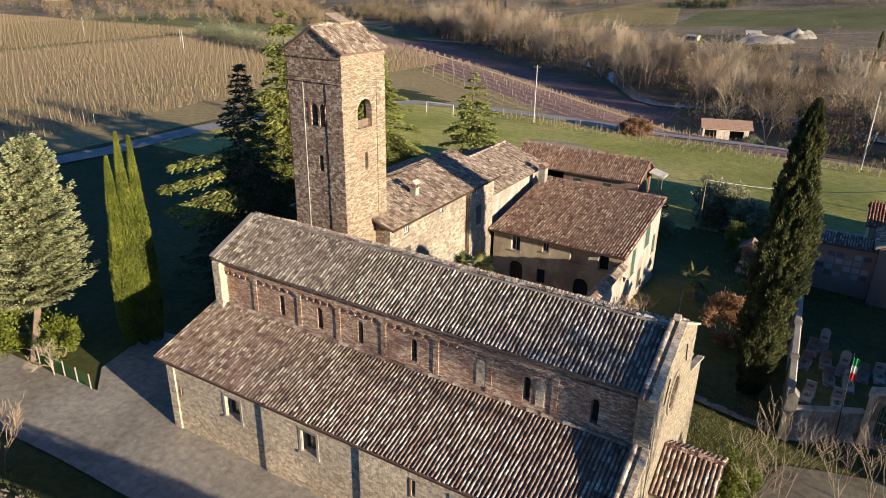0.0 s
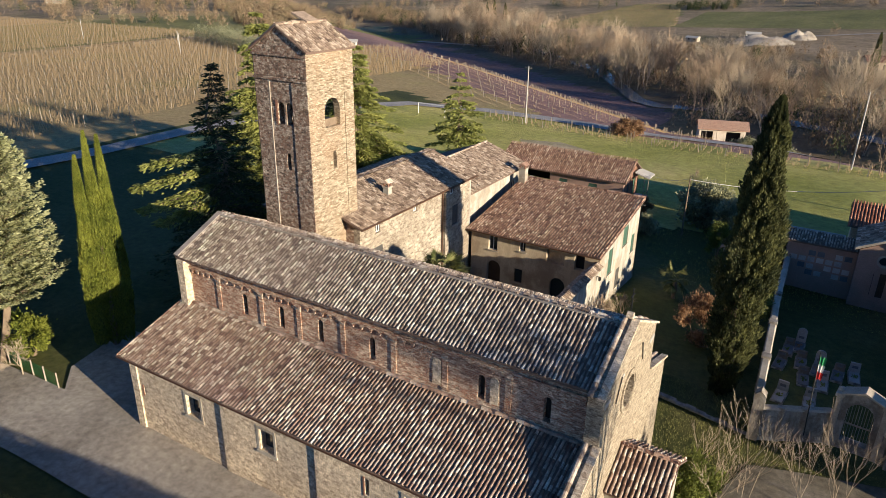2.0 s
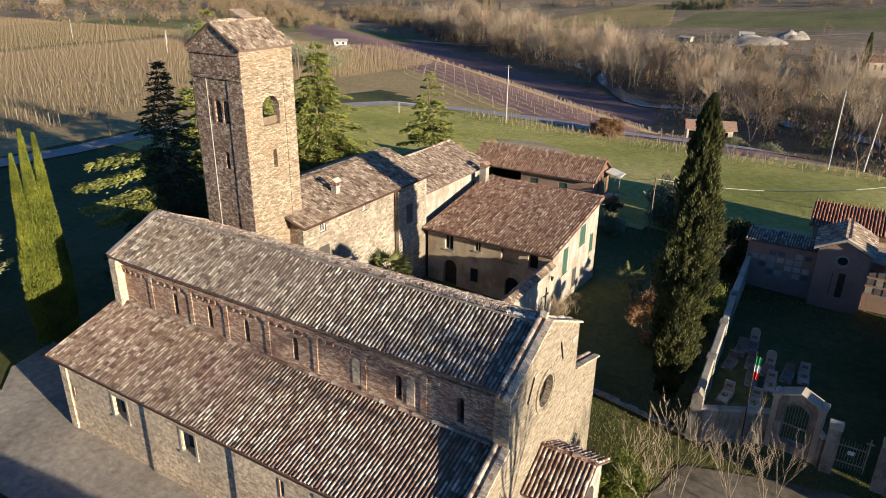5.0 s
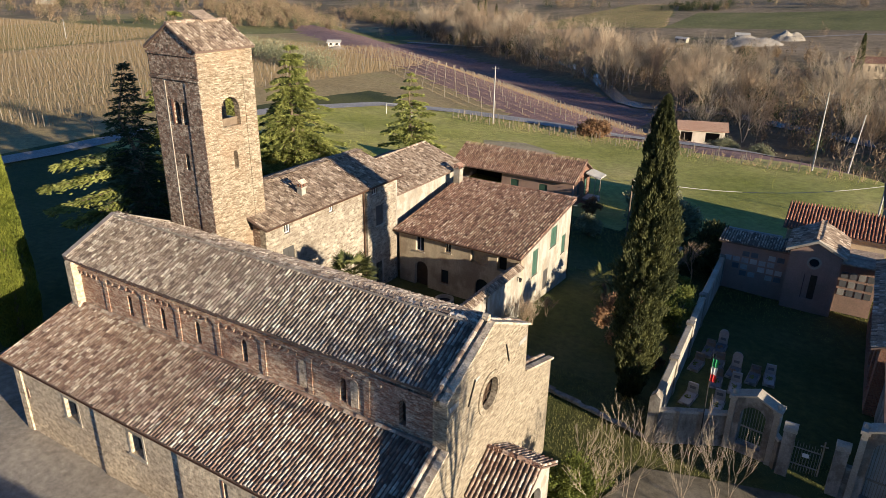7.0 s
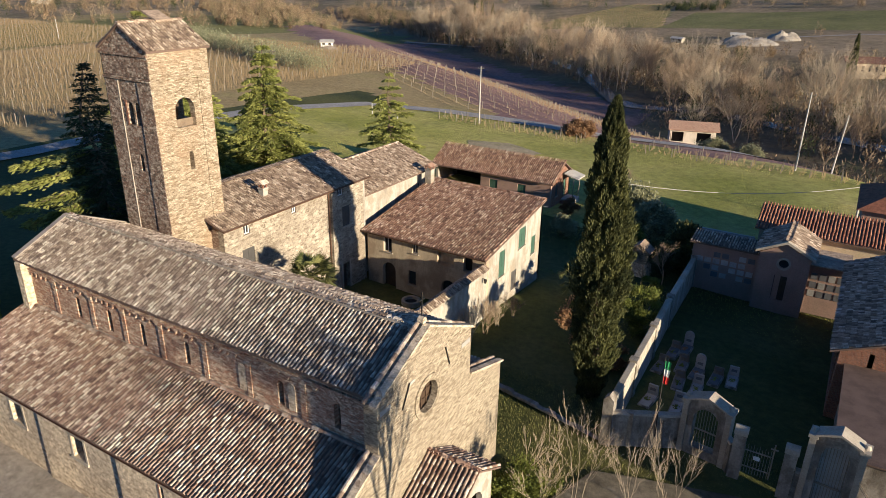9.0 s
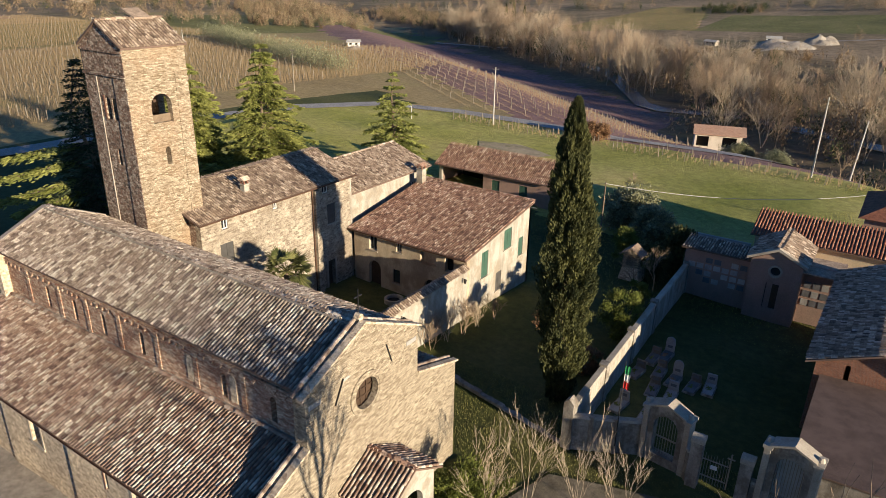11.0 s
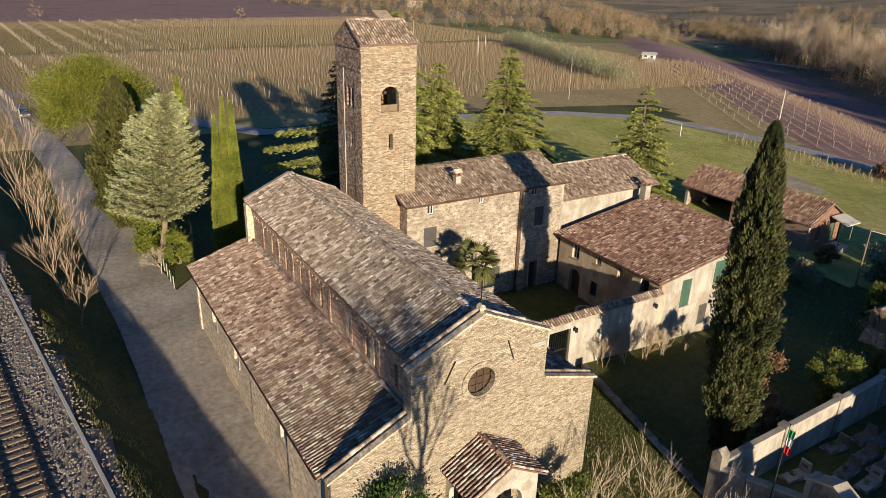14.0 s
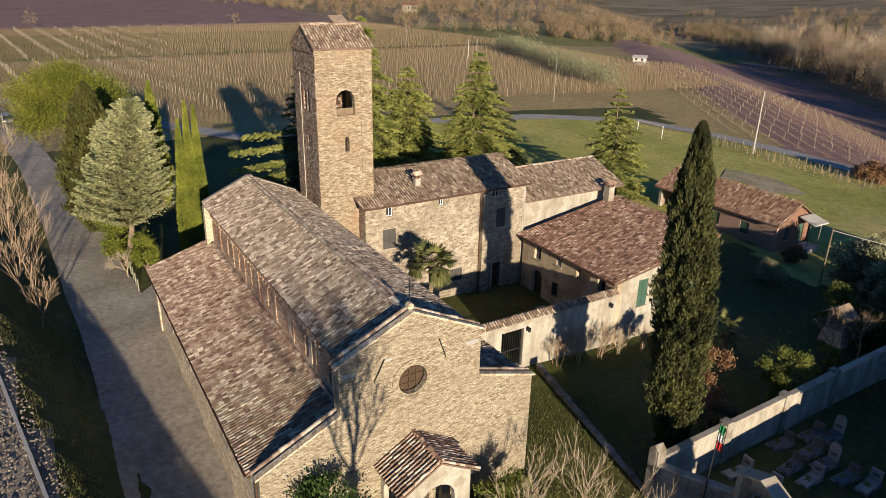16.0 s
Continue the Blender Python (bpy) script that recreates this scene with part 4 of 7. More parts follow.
def chimney(parent, x, y, z0, z1, w=0.5):
    c = part("chimney", Shape().box(x - w / 2, x + w / 2, y - w / 2, y + w / 2, z0, z1), M_WHITE, parent, "small plastered chimney with a tile cap")
    part("chimney_band", Shape().box(x - w / 2 - 0.06, x + w / 2 + 0.06, y - w / 2 - 0.06, y + w / 2 + 0.06, z1, z1 + 0.1), M_STONETRIM, c)
    for dx, dy in ((-1, -1), (1, -1), (-1, 1), (1, 1)):
        part("chimney_post", Shape().box(x + dx * (w / 2 - 0.08) - 0.06, x + dx * (w / 2 - 0.08) + 0.06, y + dy * (w / 2 - 0.08) - 0.06, y + dy * (w / 2 - 0.08) + 0.06, z1 + 0.1, z1 + 0.4), M_BRICK, c)
    part("chimney_cap", Shape().prism([(x - w / 2 - 0.12, y - w / 2 - 0.12, z1 + 0.4), (x + w / 2 + 0.12, y - w / 2 - 0.12, z1 + 0.4), (x, y - w / 2 - 0.12, z1 + 0.66)], (0, w + 0.24, 0)), M_TILE_HOUSE, c)
    return c


chimney(wing, -28.3, 42.6, 9.6, 10.55)

wing2 = thing("convent_rear_wing", (-31, 60, 0), "lower rear wing with white gable wall and brown tiles", "building")
part("east_wall", wall_shape(rect_ring(53.21, 65.6, -1.5, 7.3), [rect_ring(63.2, 64.0, 4.6, 5.9)], "x", -27.6, -0.5), M_WHITE, wing2)
window(wing2, "x", -27.6, 63.2, 64.0, 4.6, 5.9, out=1)
part("north_wall", wall_shape([(-36.4, -1.5), (-27.6, -1.5), (-27.6, 7.3), (-32.1, 8.9), (-36.4, 7.3)], [], "y", 65.6, -0.3), M_WHITE, wing2)
part("wing_roof", slab([(-27.0, 53.42, 7.25), (-27.0, 66.1, 7.25), (-32.1, 66.1, 9.0), (-32.1, 53.42, 9.0)], 0.13), M_UNDER, wing2)
part("wing_roof", slab([(-37.0, 53.42, 7.25), (-32.1, 53.42, 9.0), (-32.1, 66.1, 9.0), (-37.0, 66.1, 7.25)], 0.13), M_UNDER, wing2)
ROOFS_LATER += [(wing2, (-27.0, 53.42, 7.29), (0, 12.68, 0), (-5.1, 0, 1.75), M_TILE_WING, 0.24, 0.36, None, None)]
ridge_tiles(wing2, (-32.1, 53.42, 9.06), (-32.1, 66.1, 9.06), M_TILE_WING, 0.15)

house = thing("farmhouse", (-20, 58, 0), "two-storey plastered farmhouse with a broad red-brown tile roof", "house")
HX0, HX1, HY0, HY1, HE, HR = -26.7, -14.1, 53.0, 64.2, 4.35, 6.35
h_up = [(-24.6, -23.7, 2.6, 4.0), (-21.5, -20.9, 3.1, 4.0), (-18.9, -17.2, 2.7, 4.1), (-16.3, -15.4, 2.6, 4.1)]
h_low = [(-21.9, -21.1, 0.0, 1.35)]
h_arch = [arch_ring(-24.7, -23.3, -0.9, 1.6, 8), arch_ring(-18.4, -17.0, -0.6, 1.4, 8)]
part("south_wall", wall_shape(rect_ring(HX0 + 0.3, HX1, -1.5, HE - 0.1), [rect_ring(*o) for o in h_up + h_low] + h_arch, "y", HY0, 0.5), M_HOUSEWALL, house)
window(house, "y", HY0, *h_up[0], out=-1), window(house, "y", HY0, *h_up[1], out=-1), window(house, "y", HY0, *h_low[0], out=-1, cross_bars=False)
for o in h_up[2:]:
    part("loggia_back", Shape().box(o[0], o[1], HY0 + 0.5, HY0 + 0.56, o[2], o[3]), M_HOUSEWALL if o[0] < -17 else M_DARK, house)
part("arched_door", Shape().box(-24.8, -23.2, HY0 + 0.35, HY0 + 0.45, -0.9, 1.7), M_WOOD, house)
part("arched_window", Shape().box(-18.5, -16.9, HY0 + 0.3, HY0 + 0.4, -0.6, 1.5), M_GLASS, house)
g_open = [(55.4, 56.5, 1.6, 4.0), (59.2, 60.6, 3.0, 4.9), (62.0, 62.9, 1.5, 3.3), (58.0, 59.0, -0.6, 1.2)]
part("gable_wall", wall_shape([(HY0 + 0.51, -2.2), (HY1, -2.2), (HY1, HR), (HY0 + 0.51, HE + 0.06)], [rect_ring(*o) for o in g_open], "x", HX1, -0.5), M_WHITE, house)
for i, o in enumerate(g_open):
    window(house, "x", HX1, *o, out=1, shutter=M_SHUTTER if i != 3 else M_GREYSHUTTER, cross_bars=False)
part("back_wall", wall_shape(rect_ring(HX0, HX1, -2.2, HR - 0.1), [], "y", HY1 - 0.3, 0.3), M_WHITE, house)
part("house_roof", slab([(HX0, HY0 - 0.55, HE), (HX1 + 0.25, HY0 - 0.55, HE), (HX1 + 0.25, HY1 + 0.2, HR), (HX0, HY1 + 0.2, HR)], 0.14), M_UNDER, house)
ROOFS_LATER += [(house, (HX0, HY0 - 0.55, HE + 0.03), (HX1 + 0.25 - HX0, 0, 0), (0, HY1 + 0.75 - HY0, HR - HE), M_TILE_HOUSE, 0.25, 0.38, None, None)]
ridge_tiles(house, (HX0, HY1 + 0.2, HR + 0.08), (HX1 + 0.25, HY1 + 0.2, HR + 0.08), M_TILE_HOUSE, 0.15)
part("eave_gutter", Shape().beam((HX0, HY0 - 0.6, HE - 0.05), (HX1 + 0.25, HY0 - 0.6, HE - 0.05), 0.12, 0.1), M_PIPE, house)
chimney(house, -26.2, 63.2, 5.8, 7.6, 0.7)


# ---- yard wall between farmhouse and church ----
yard_wall = thing("yard_wall", (-14, 46, 0), "white plastered yard wall with a tiled top and barred gateway", "wall")
part("wall_body", wall_shape([(37.3, -1.5), (52.98, -1.5), (52.98, 3.5), (37.3, 3.5)], [rect_ring(41.75, 43.75, -0.4, 2.75)], "x", -14.0, -0.45), M_WHITE, yard_wall)
part("wall_cap", Shape().prism([(-14.6, 37.3, 3.5), (-13.75, 37.3, 3.5), (-14.2, 37.3, 3.78)], (0, 15.68, 0)), M_UNDER, yard_wall)
ROOFS_LATER += [(yard_wall, (-13.7, 37.3, 3.5), (0, 15.6, 0), (-0.5, 0, 0.3), M_TILE_WING, 0.24, 0.3, None, None),
                (yard_wall, (-14.7, 52.9, 3.5), (0, -15.6, 0), (0.5, 0, 0.3), M_TILE_WING, 0.24, 0.3, None, None)]
part("gate_frame", Shape().box(-14.3, -14.2, 41.75, 43.75, 2.65, 2.75).box(-14.3, -14.2, 41.75, 43.75, 1.0, 1.08).box(-14.3, -14.2, 41.75, 41.85, -0.5, 2.65).box(-14.3, -14.2, 43.65, 43.75, -0.5, 2.65), M_IRON, yard_wall)
for i in range(9):
    y = 41.95 + i * 0.2
    part("gate_bar", Shape().tube((-14.25, y, -0.5), (-14.25, y, 2.65), 0.018, 0.018, 5), M_IRON, yard_wall)
for y in (44.0, 52.2):
    part("wall_lamp", Shape().tube((-13.7, y, 2.5), (-13.7, y, 2.8), 0.1, 0.14, 6).beam((-14.0, y, 2.85), (-13.7, y, 2.85), 0.04, 0.04), M_IRON, yard_wall, "small iron wall lantern")

# low garden wall from the church to the cemetery
low = thing("garden_wall", (-4, 43, 0), "low mossy stone garden wall", "wall")
for i in range(20):
    t0, t1 = i / 20, (i + 1) / 20
    x0, x1 = -13.6 + 13.7 * t0, -13.6 + 13.7 * t1
    y0, y1 = 45.0 - 2.9 * t0, 45.0 - 2.9 * t1
    h = 0.22 + 0.06 * math.sin(i * 2.3)
    part("wall_stone", Shape().prism([(x0, y0 - 0.2, -0.8), (x1, y1 - 0.2, -0.8), (x1, y1 + 0.2, -0.8), (x0, y0 + 0.2, -0.8)], (0, 0, 0.8 + h + min(0.0, float(ground_z(x0, y0)) + 0.1))), M_CEMWALL, low)


# ---- cemetery ----
cem = thing("cemetery_wall", (3, 43.5, 0), "old plastered cemetery wall with stone piers", "wall")
def wall_run(parent, a, b, z0, z1, thick, material, name="wall_body", cap=None):
    (ax, ay), (bx, by) = a, b
    d = Vector((bx - ax, by - ay, 0)).normalized()
    n = Vector((-d.y, d.x, 0)) * thick / 2
    p = [Vector((ax, ay, z0[0])), Vector((bx, by, z0[1]))]
    q = [Vector((ax, ay, z1[0])), Vector((bx, by, z1[1]))]
    s = Shape().add([p[0] - n, p[1] - n, p[1] + n, p[0] + n, q[0] - n, q[1] - n, q[1] + n, q[0] + n], [(3, 2, 1, 0), (4, 5, 6, 7), (0, 1, 5, 4), (1, 2, 6, 5), (2, 3, 7, 6), (3, 0, 4, 7)])
    part(name, s, material, parent)
    if cap:
        n2 = n * 1.35
        u = Vector((0, 0, 0.12))
        s = Shape().add([q[0] - n2, q[1] - n2, q[1] + n2, q[0] + n2, q[0] - n2 * 0.7 + u, q[1] - n2 * 0.7 + u, q[1] + n2 * 0.7 + u, q[0] + n2 * 0.7 + u], [(3, 2, 1, 0), (4, 5, 6, 7), (0, 1, 5, 4), (1, 2, 6, 5), (2, 3, 7, 6), (3, 0, 4, 7)])
        part("wall_coping", s, cap, parent)


SIDE = [(0.2, 42.6), (-0.15, 49.0), (-0.5, 55.5), (-0.9, 62.0), (-1.3, 73.0)]
for i, (a, b) in enumerate(zip(SIDE, SIDE[1:])):
    wall_run(cem, a, b, (-2.6, -3.0), (1.45 - 0.32 * i, 1.2 - 0.32 * i), 0.4, M_WHITE, "side_wall", M_STONETRIM)
    part("pier", Shape().box(b[0] - 0.3, b[0] + 0.3, b[1] - 0.3, b[1] + 0.3, -3.0, 1.5 - 0.32 * i), M_CEMWALL, cem)
wall_run(cem, (0.4, 42.2), (4.3, 44.3), (-1.0, -1.0), (1.35, 1.3), 0.4, M_CEMWALL, "front_wall", M_STONETRIM)
part("corner_pier", Shape().box(0.0, 0.65, 41.95, 42.6, -1.0, 2.3).prism([(0.0, 41.95, 2.3), (0.65, 41.95, 2.3), (0.325, 41.95, 2.62)], (0, 0.65, 0)), M_CEMWALL, cem)
for k, t in enumerate((0.3, 0.62)):
    x, y = 0.4 + 3.9 * t, 42.2 + 2.1 * t
    part("wall_pilaster", Shape().box(x - 0.2, x + 0.2, y - 0.28, y + 0.1, -1.0, 1.5), M_CEMWALL, cem)


def portal(name, x, y, turn, width, height, label):
    """An arched cemetery gateway: piers, round arch, moulded top, barred iron leaves."""
    g = thing(name, (0, 0, 0), label, "gateway", "cemetery gateways")
    w = width / 2
    arch_h = height - 0.75
    s = wall_shape([(-w, -0.8), (w, -0.8), (w, height - 0.45), (0, height), (-w, height - 0.45)], [arch_ring(-w + 0.42, w - 0.42, -0.2, arch_h, 9)], "y", -0.3, 0.6)
    part("gate_wall", s, M_CEMWALL, g)
    for sx in (-1, 1):
        part("gate_pier", Shape().box(sx * (w + 0.1) - 0.16, sx * (w + 0.1) + 0.16, -0.42, 0.42, -0.8, height - 0.55), M_STONETRIM, g)
        part("pier_ball", Shape().tube((sx * (w + 0.1), 0, height - 0.35), (sx * (w + 0.1), 0, height - 0.1), 0.2, 0.12, 8), M_STONETRIM, g)
        part("pier_cap", Shape().box(sx * (w + 0.1) - 0.24, sx * (w + 0.1) + 0.24, -0.5, 0.5, height - 0.553, height - 0.35), M_STONETRIM, g)
    part("cornice", Shape().prism([(-w, -0.5, height - 0.4), (0, -0.5, height + 0.06), (w, -0.5, height - 0.4), (w, -0.5, height - 0.28), (0, -0.5, height + 0.2), (-w, -0.5, height - 0.28)], (0, 1.0, 0)), M_STONETRIM, g)
    n = int((width - 0.9) / 0.14)
    for i in range(n):
        u = -w + 0.5 + (width - 1.0) * i / (n - 1)
        part("gate_bar", Shape().tube((u, 0, -0.2), (u, 0, arch_h - 0.25 - 0.5 * (u / w) ** 2), 0.018, 0.018, 5), M_POST, g)
    part("gate_rail", Shape().box(-w + 0.45, w - 0.45, -0.03, 0.03, 0.9, 1.0), M_POST, g)
    if height > 4:
        part("gate_leaf", Shape().prism([(u, 0.08, v) for u, v in arch_ring(-w + 0.42, w - 0.42, -0.2, arch_h, 9)], (0, 0.05, 0)), M_CONCRETE, g, "closed grey door leaf")
    g.matrix_basis = pose(x, y, 0, 0, 0, turn)
    return g


portal("cemetery_portal", 5.75, 43.95, -8, 2.3, 3.35, "weathered plaster cemetery portal with an iron gate")
portal("cemetery_portal", 12.4, 42.6, -6, 2.2, 4.4, "taller plaster portal with a grey arched door")
for x, y in ((7.75, 42.9), (10.4, 42.6)):
    p = thing("gate_pier", (x, y, 0), "brick gate pier with a rounded cap", "gate pier", "gate piers")
    part("pier_body", Shape().box(x - 0.32, x + 0.32, y - 0.32, y + 0.32, -0.6, 2.4), M_CEMWALL, p)
    part("pier_cap", Shape().prism([(x - 0.36, yy, zz) for yy, zz in arch_ring(y - 0.34, y + 0.34, 2.4, 2.85, 6)], (0.72, 0, 0)), M_STONETRIM, p)
ig = thing("iron_gate", (9, 42.8, 0), "low wrought iron gate with a cross", "gate")
for i in range(10):
    x = 8.1 + i * 0.15
    part("gate_bar", Shape().tube((x, 42.85, -0.1), (x, 42.85, 1.75 + 0.12 * (i % 2)), 0.018, 0.012, 5), M_POST, ig)
part("gate_rail", Shape().box(8.05, 9.5, 42.82, 42.88, 0.3, 0.36), M_POST, ig)
part("gate_rail", Shape().box(8.05, 9.5, 42.82, 42.88, 1.4, 1.46), M_POST, ig)
part("gate_cross", Shape().box(9.52, 9.6, 42.82, 42.88, -0.1, 2.3).box(9.36, 9.76, 42.82, 42.88, 1.95, 2.02), M_POST, ig)
part("gate_sign", Shape().box(8.6, 8.95, 42.78, 42.81, 0.95, 1.2), M_WHITEPAINT, ig, "small white notice plate")
wall_run(cem, (6.9, 43.9), (7.45, 43.2), (-0.8, -0.8), (1.3, 1.2), 0.35, M_CEMWALL, "front_wall", M_STONETRIM)
wall_run(cem, (10.75, 42.6), (11.2, 42.6), (-0.8, -0.8), (1.3, 1.3), 0.35, M_CEMWALL, "front_wall", M_STONETRIM)


def tomb(x, y, kind, turn, label, stone):
    """A grave: kerbed slab, headstone with a shaped top, flowers in a vase."""
    z = float(ground_z(x, y))
    t = thing("grave", (0, 0, 0), label, "grave", "graves in the cemetery")
    part("grave_kerb", Shape().box(-0.42, 0.42, -0.95, 0.95, -0.3, 0.14), M_CEMWALL, t)
    part("grave_slab", Shape().box(-0.34, 0.34, -0.85, 0.75, 0.142, 0.2), M_MARBLE if kind == 0 else M_DARKMARBLE, t)
    h = (0.95, 1.25, 0.8)[kind % 3]
    if kind % 3 == 1:
        ring = arch_ring(-0.36, 0.36, 0.18, h + 0.2, 6)
    else:
        ring = [(-0.38, 0.18), (0.38, 0.18), (0.34, h), (-0.34, h)]
    part("headstone", Shape().prism([(u, 0.78, v) for u, v in ring], (0, 0.14, 0)), stone, t)
    part("plaque", Shape().box(-0.2, 0.2, 0.765, 0.777, 0.5, 0.72), M_DARKMARBLE, t)
    fl = Shape()
    rng = random.Random(int(x * 10))
    for i in range(26):
        a, r, q = rng.uniform(0, 6.28), rng.uniform(0, 0.22), rng.uniform(0.24, 0.5)
        cx, cy = r * math.cos(a), -0.35 + r * math.sin(a)
        fl.add([(cx - 0.06, cy, q), (cx + 0.06, cy + 0.03, q + 0.02), (cx, cy + 0.06, q + 0.09)], [(0, 1, 2)])
    part("flowers", fl, L_YELLOWGREEN if kind != 1 else L_RUST, t)
    t.matrix_basis = pose(x, y, z, 0, 0, turn)


for i, (x, y, kind) in enumerate([(1.2, 48.9, 0), (3.1, 49.2, 0), (0.6, 54.2, 2), (2.0, 55.4, 2), (3.2, 55.0, 1), (3.7, 52.6, 0), (4.6, 55.0, 2), (5.7, 55.6, 0), (1.6, 58.4, 1), (2.4, 52.6, 2), (0.9, 57.2, 2)]):
    tomb(x, y, kind, -6 + (i * 7) % 13, ("white marble grave with a low headstone", "grave with a round-topped pale headstone", "grey weathered grave with flowers")[kind], (M_MARBLE, M_MARBLE, M_CEMWALL)[kind])

fp = thing("flagpole", (3.1, 43.0, 0), "thin dark flagpole with a limp tricolour flag", "flagpole")
part("pole", Shape().tube((3.1, 43.0, -0.2), (2.9, 43.6, 5.4), 0.04, 0.025, 6), M_IRON, fp)
for k, m in enumerate((M_GREENPAINT, M_WHITEPAINT, M_REDPAINT)):
    s = Shape()
    for j in range(4):
        a0, a1 = j * 0.09, (j + 1) * 0.09
        z0 = 5.2 - k * 0.5
        s.add([(2.95 + a0, 43.5 + 0.05 * (j % 2), z0), (2.95 + a1, 43.5 + 0.05 * ((j + 1) % 2), z0 - 0.12), (2.97 + a1 * 0.8, 43.47 + 0.05 * ((j + 1) % 2), z0 - 0.64), (2.97 + a0 * 0.8, 43.47 + 0.05 * (j % 2), z0 - 0.5)], [(0, 1, 2, 3)])
    part("flag_band", s, m, fp, ("green flag band", "white flag band", "red flag band")[k])

chapel = thing("cemetery_chapel", (6.6, 75, -1.6), "small pink chapel with a round window and stone cornice", "chapel")
part("front_wall", wall_shape([(4.5, -3.0), (8.75, -3.0), (8.75, 2.75), (6.6, 3.85), (4.5, 2.75)], [rect_ring(6.05, 7.15, -1.7, 0.75), circle_ring(6.62, 1.95, 0.42, 18)], "y", 71.8, 0.4), M_PINK, chapel)
part("side_wall", Shape().box(4.5, 4.8, 72.21, 77.5, -3.0, 2.6).box(8.45, 8.75, 72.21, 77.5, -3.0, 2.6).box(4.5, 8.75, 77.5, 77.8, -3.0, 3.0), M_PINK, chapel)
part("chapel_door", Shape().box(6.05, 7.15, 72.0, 72.06, -1.75, 0.75), M_WOOD, chapel)
part("door_leaf", Shape().box(6.1, 6.58, 71.96, 71.995, -1.75, 0.7), M_PINK, chapel)
part("oculus_glass", Shape().prism([(u, 72.0, v) for u, v in circle_ring(6.62, 1.95, 0.42, 18)], (0, 0.03, 0)), M_GLASS, chapel)
ringS = Shape()
prof = [(0.425, 71.797), (0.425, 71.72), (0.6, 71.72), (0.6, 71.797)]
ringS.v = [(6.62 + r * math.cos(6.28319 * k / 18), y, 1.95 + r * math.sin(6.28319 * k / 18)) for k in range(18) for r, y in prof]
ringS.f = [(4 * k + p, 4 * ((k + 1) % 18) + p, 4 * ((k + 1) % 18) + (p + 1) % 4, 4 * k + (p + 1) % 4) for k in range(18) for p in range(4)]
part("oculus_ring", ringS, M_STONETRIM, chapel)
for sx in (-1, 1):
    part("gable_cornice", Shape().prism([(6.6 + sx * 2.5, 71.55, 2.72), (6.6, 71.55, 3.95), (6.6, 71.55, 4.2), (6.6 + sx * 2.5, 71.55, 2.97)], (0, 0.5, 0)), M_STONETRIM, chapel)
    part("chapel_roof", slab([(6.6 + sx * 2.5, 71.9, 2.85), (6.6, 71.9, 4.1), (6.6, 78, 4.1), (6.6 + sx * 2.5, 78, 2.85)], 0.12), M_UNDER, chapel)
ROOFS_LATER += [(chapel, (9.1, 71.9, 2.88), (0, 6.1, 0), (-2.5, 0, 1.25), M_TILE_WING, 0.25, 0.38, None, None),
                (chapel, (4.1, 78, 2.88), (0, -6.1, 0), (2.5, 0, 1.25), M_TILE_WING, 0.25, 0.38, None, None)]

colum = thing("burial_niche_wall", (1.5, 73.3, -1.6), "pale wall of burial niches with stone plaques", "wall")
part("niche_wall", Shape().box(-1.6, 4.48, 73.0, 74.6, -3.0, 2.1), M_PINK, colum)
part("niche_roof", slab([(-1.9, 72.6, 2.12), (4.48, 72.6, 2.12), (4.48, 75.2, 2.55), (-1.9, 75.2, 2.55)], 0.12), M_UNDER, colum)
ROOFS_LATER += [(colum, (-1.9, 72.6, 2.15), (6.38, 0, 0), (0, 2.6, 0.43), M_TILE_WING, 0.25, 0.38, None, None)]
rng = random.Random(4)
for i in range(7):
    for j in range(4):
        if rng.random() < 0.25:
            continue
        x, z = -1.15 + i * 0.78, -1.2 + j * 0.68
        part("niche_plaque", Shape().box(x, x + 0.62, 72.955, 72.998, z, z + 0.5), (M_MARBLE, M_DARKMARBLE, M_CONCRETE)[rng.randrange(3)], colum)
niche2 = thing("burial_niche_wall", (10.3, 73.0, -1.6), "dark covered niches between chapel and burial row", "wall")
part("niche_wall", Shape().box(8.76, 11.88, 73.4, 74.6, -3.0, 2.6), M_PINK, niche2)
part("niche_roof", slab([(8.76, 72.2, 2.3), (11.88, 72.2, 2.3), (11.88, 75.0, 2.9), (8.76, 75.0, 2.9)], 0.12), M_TILE_WING, niche2)
for i in range(4):
    for j in range(3):
        part("niche_plaque", Shape().box(8.95 + i * 0.72, 9.5 + i * 0.72, 73.35, 73.397, -1.2 + j * 0.85, -0.6 + j * 0.85), (M_DARKMARBLE, M_MARBLE)[(i * 3 + j) % 4 == 0], niche2)
row = thing("burial_chapels", (15, 58, -1.2), "long brick and plaster row of burial chapels with a tile roof", "building")
part("west_wall", wall_shape([(55.2, -3), (72.4, -3), (72.4, 3.0), (55.2, 3.0)], [arch_ring(56.5 + 3.1 * k, 58.7 + 3.1 * k, -1.4, 1.9, 7) for k in range(5)], "x", 11.9, 0.4), M_BRICK, row)
part("inner_wall", Shape().box(13.6, 13.9, 55.2, 72.4, -3, 3.2), M_PINK, row)
part("south_wall", wall_shape([(12.31, -3), (19.0, -3), (19.0, 3.0), (15.6, 4.6), (12.31, 3.05)], [], "y", 55.2, 0.35), M_BRICK, row)
part("row_roof", slab([(11.3, 54.8, 2.95), (15.4, 54.8, 4.7), (15.4, 72.8, 4.7), (11.3, 72.8, 2.95)], 0.13), M_UNDER, row)
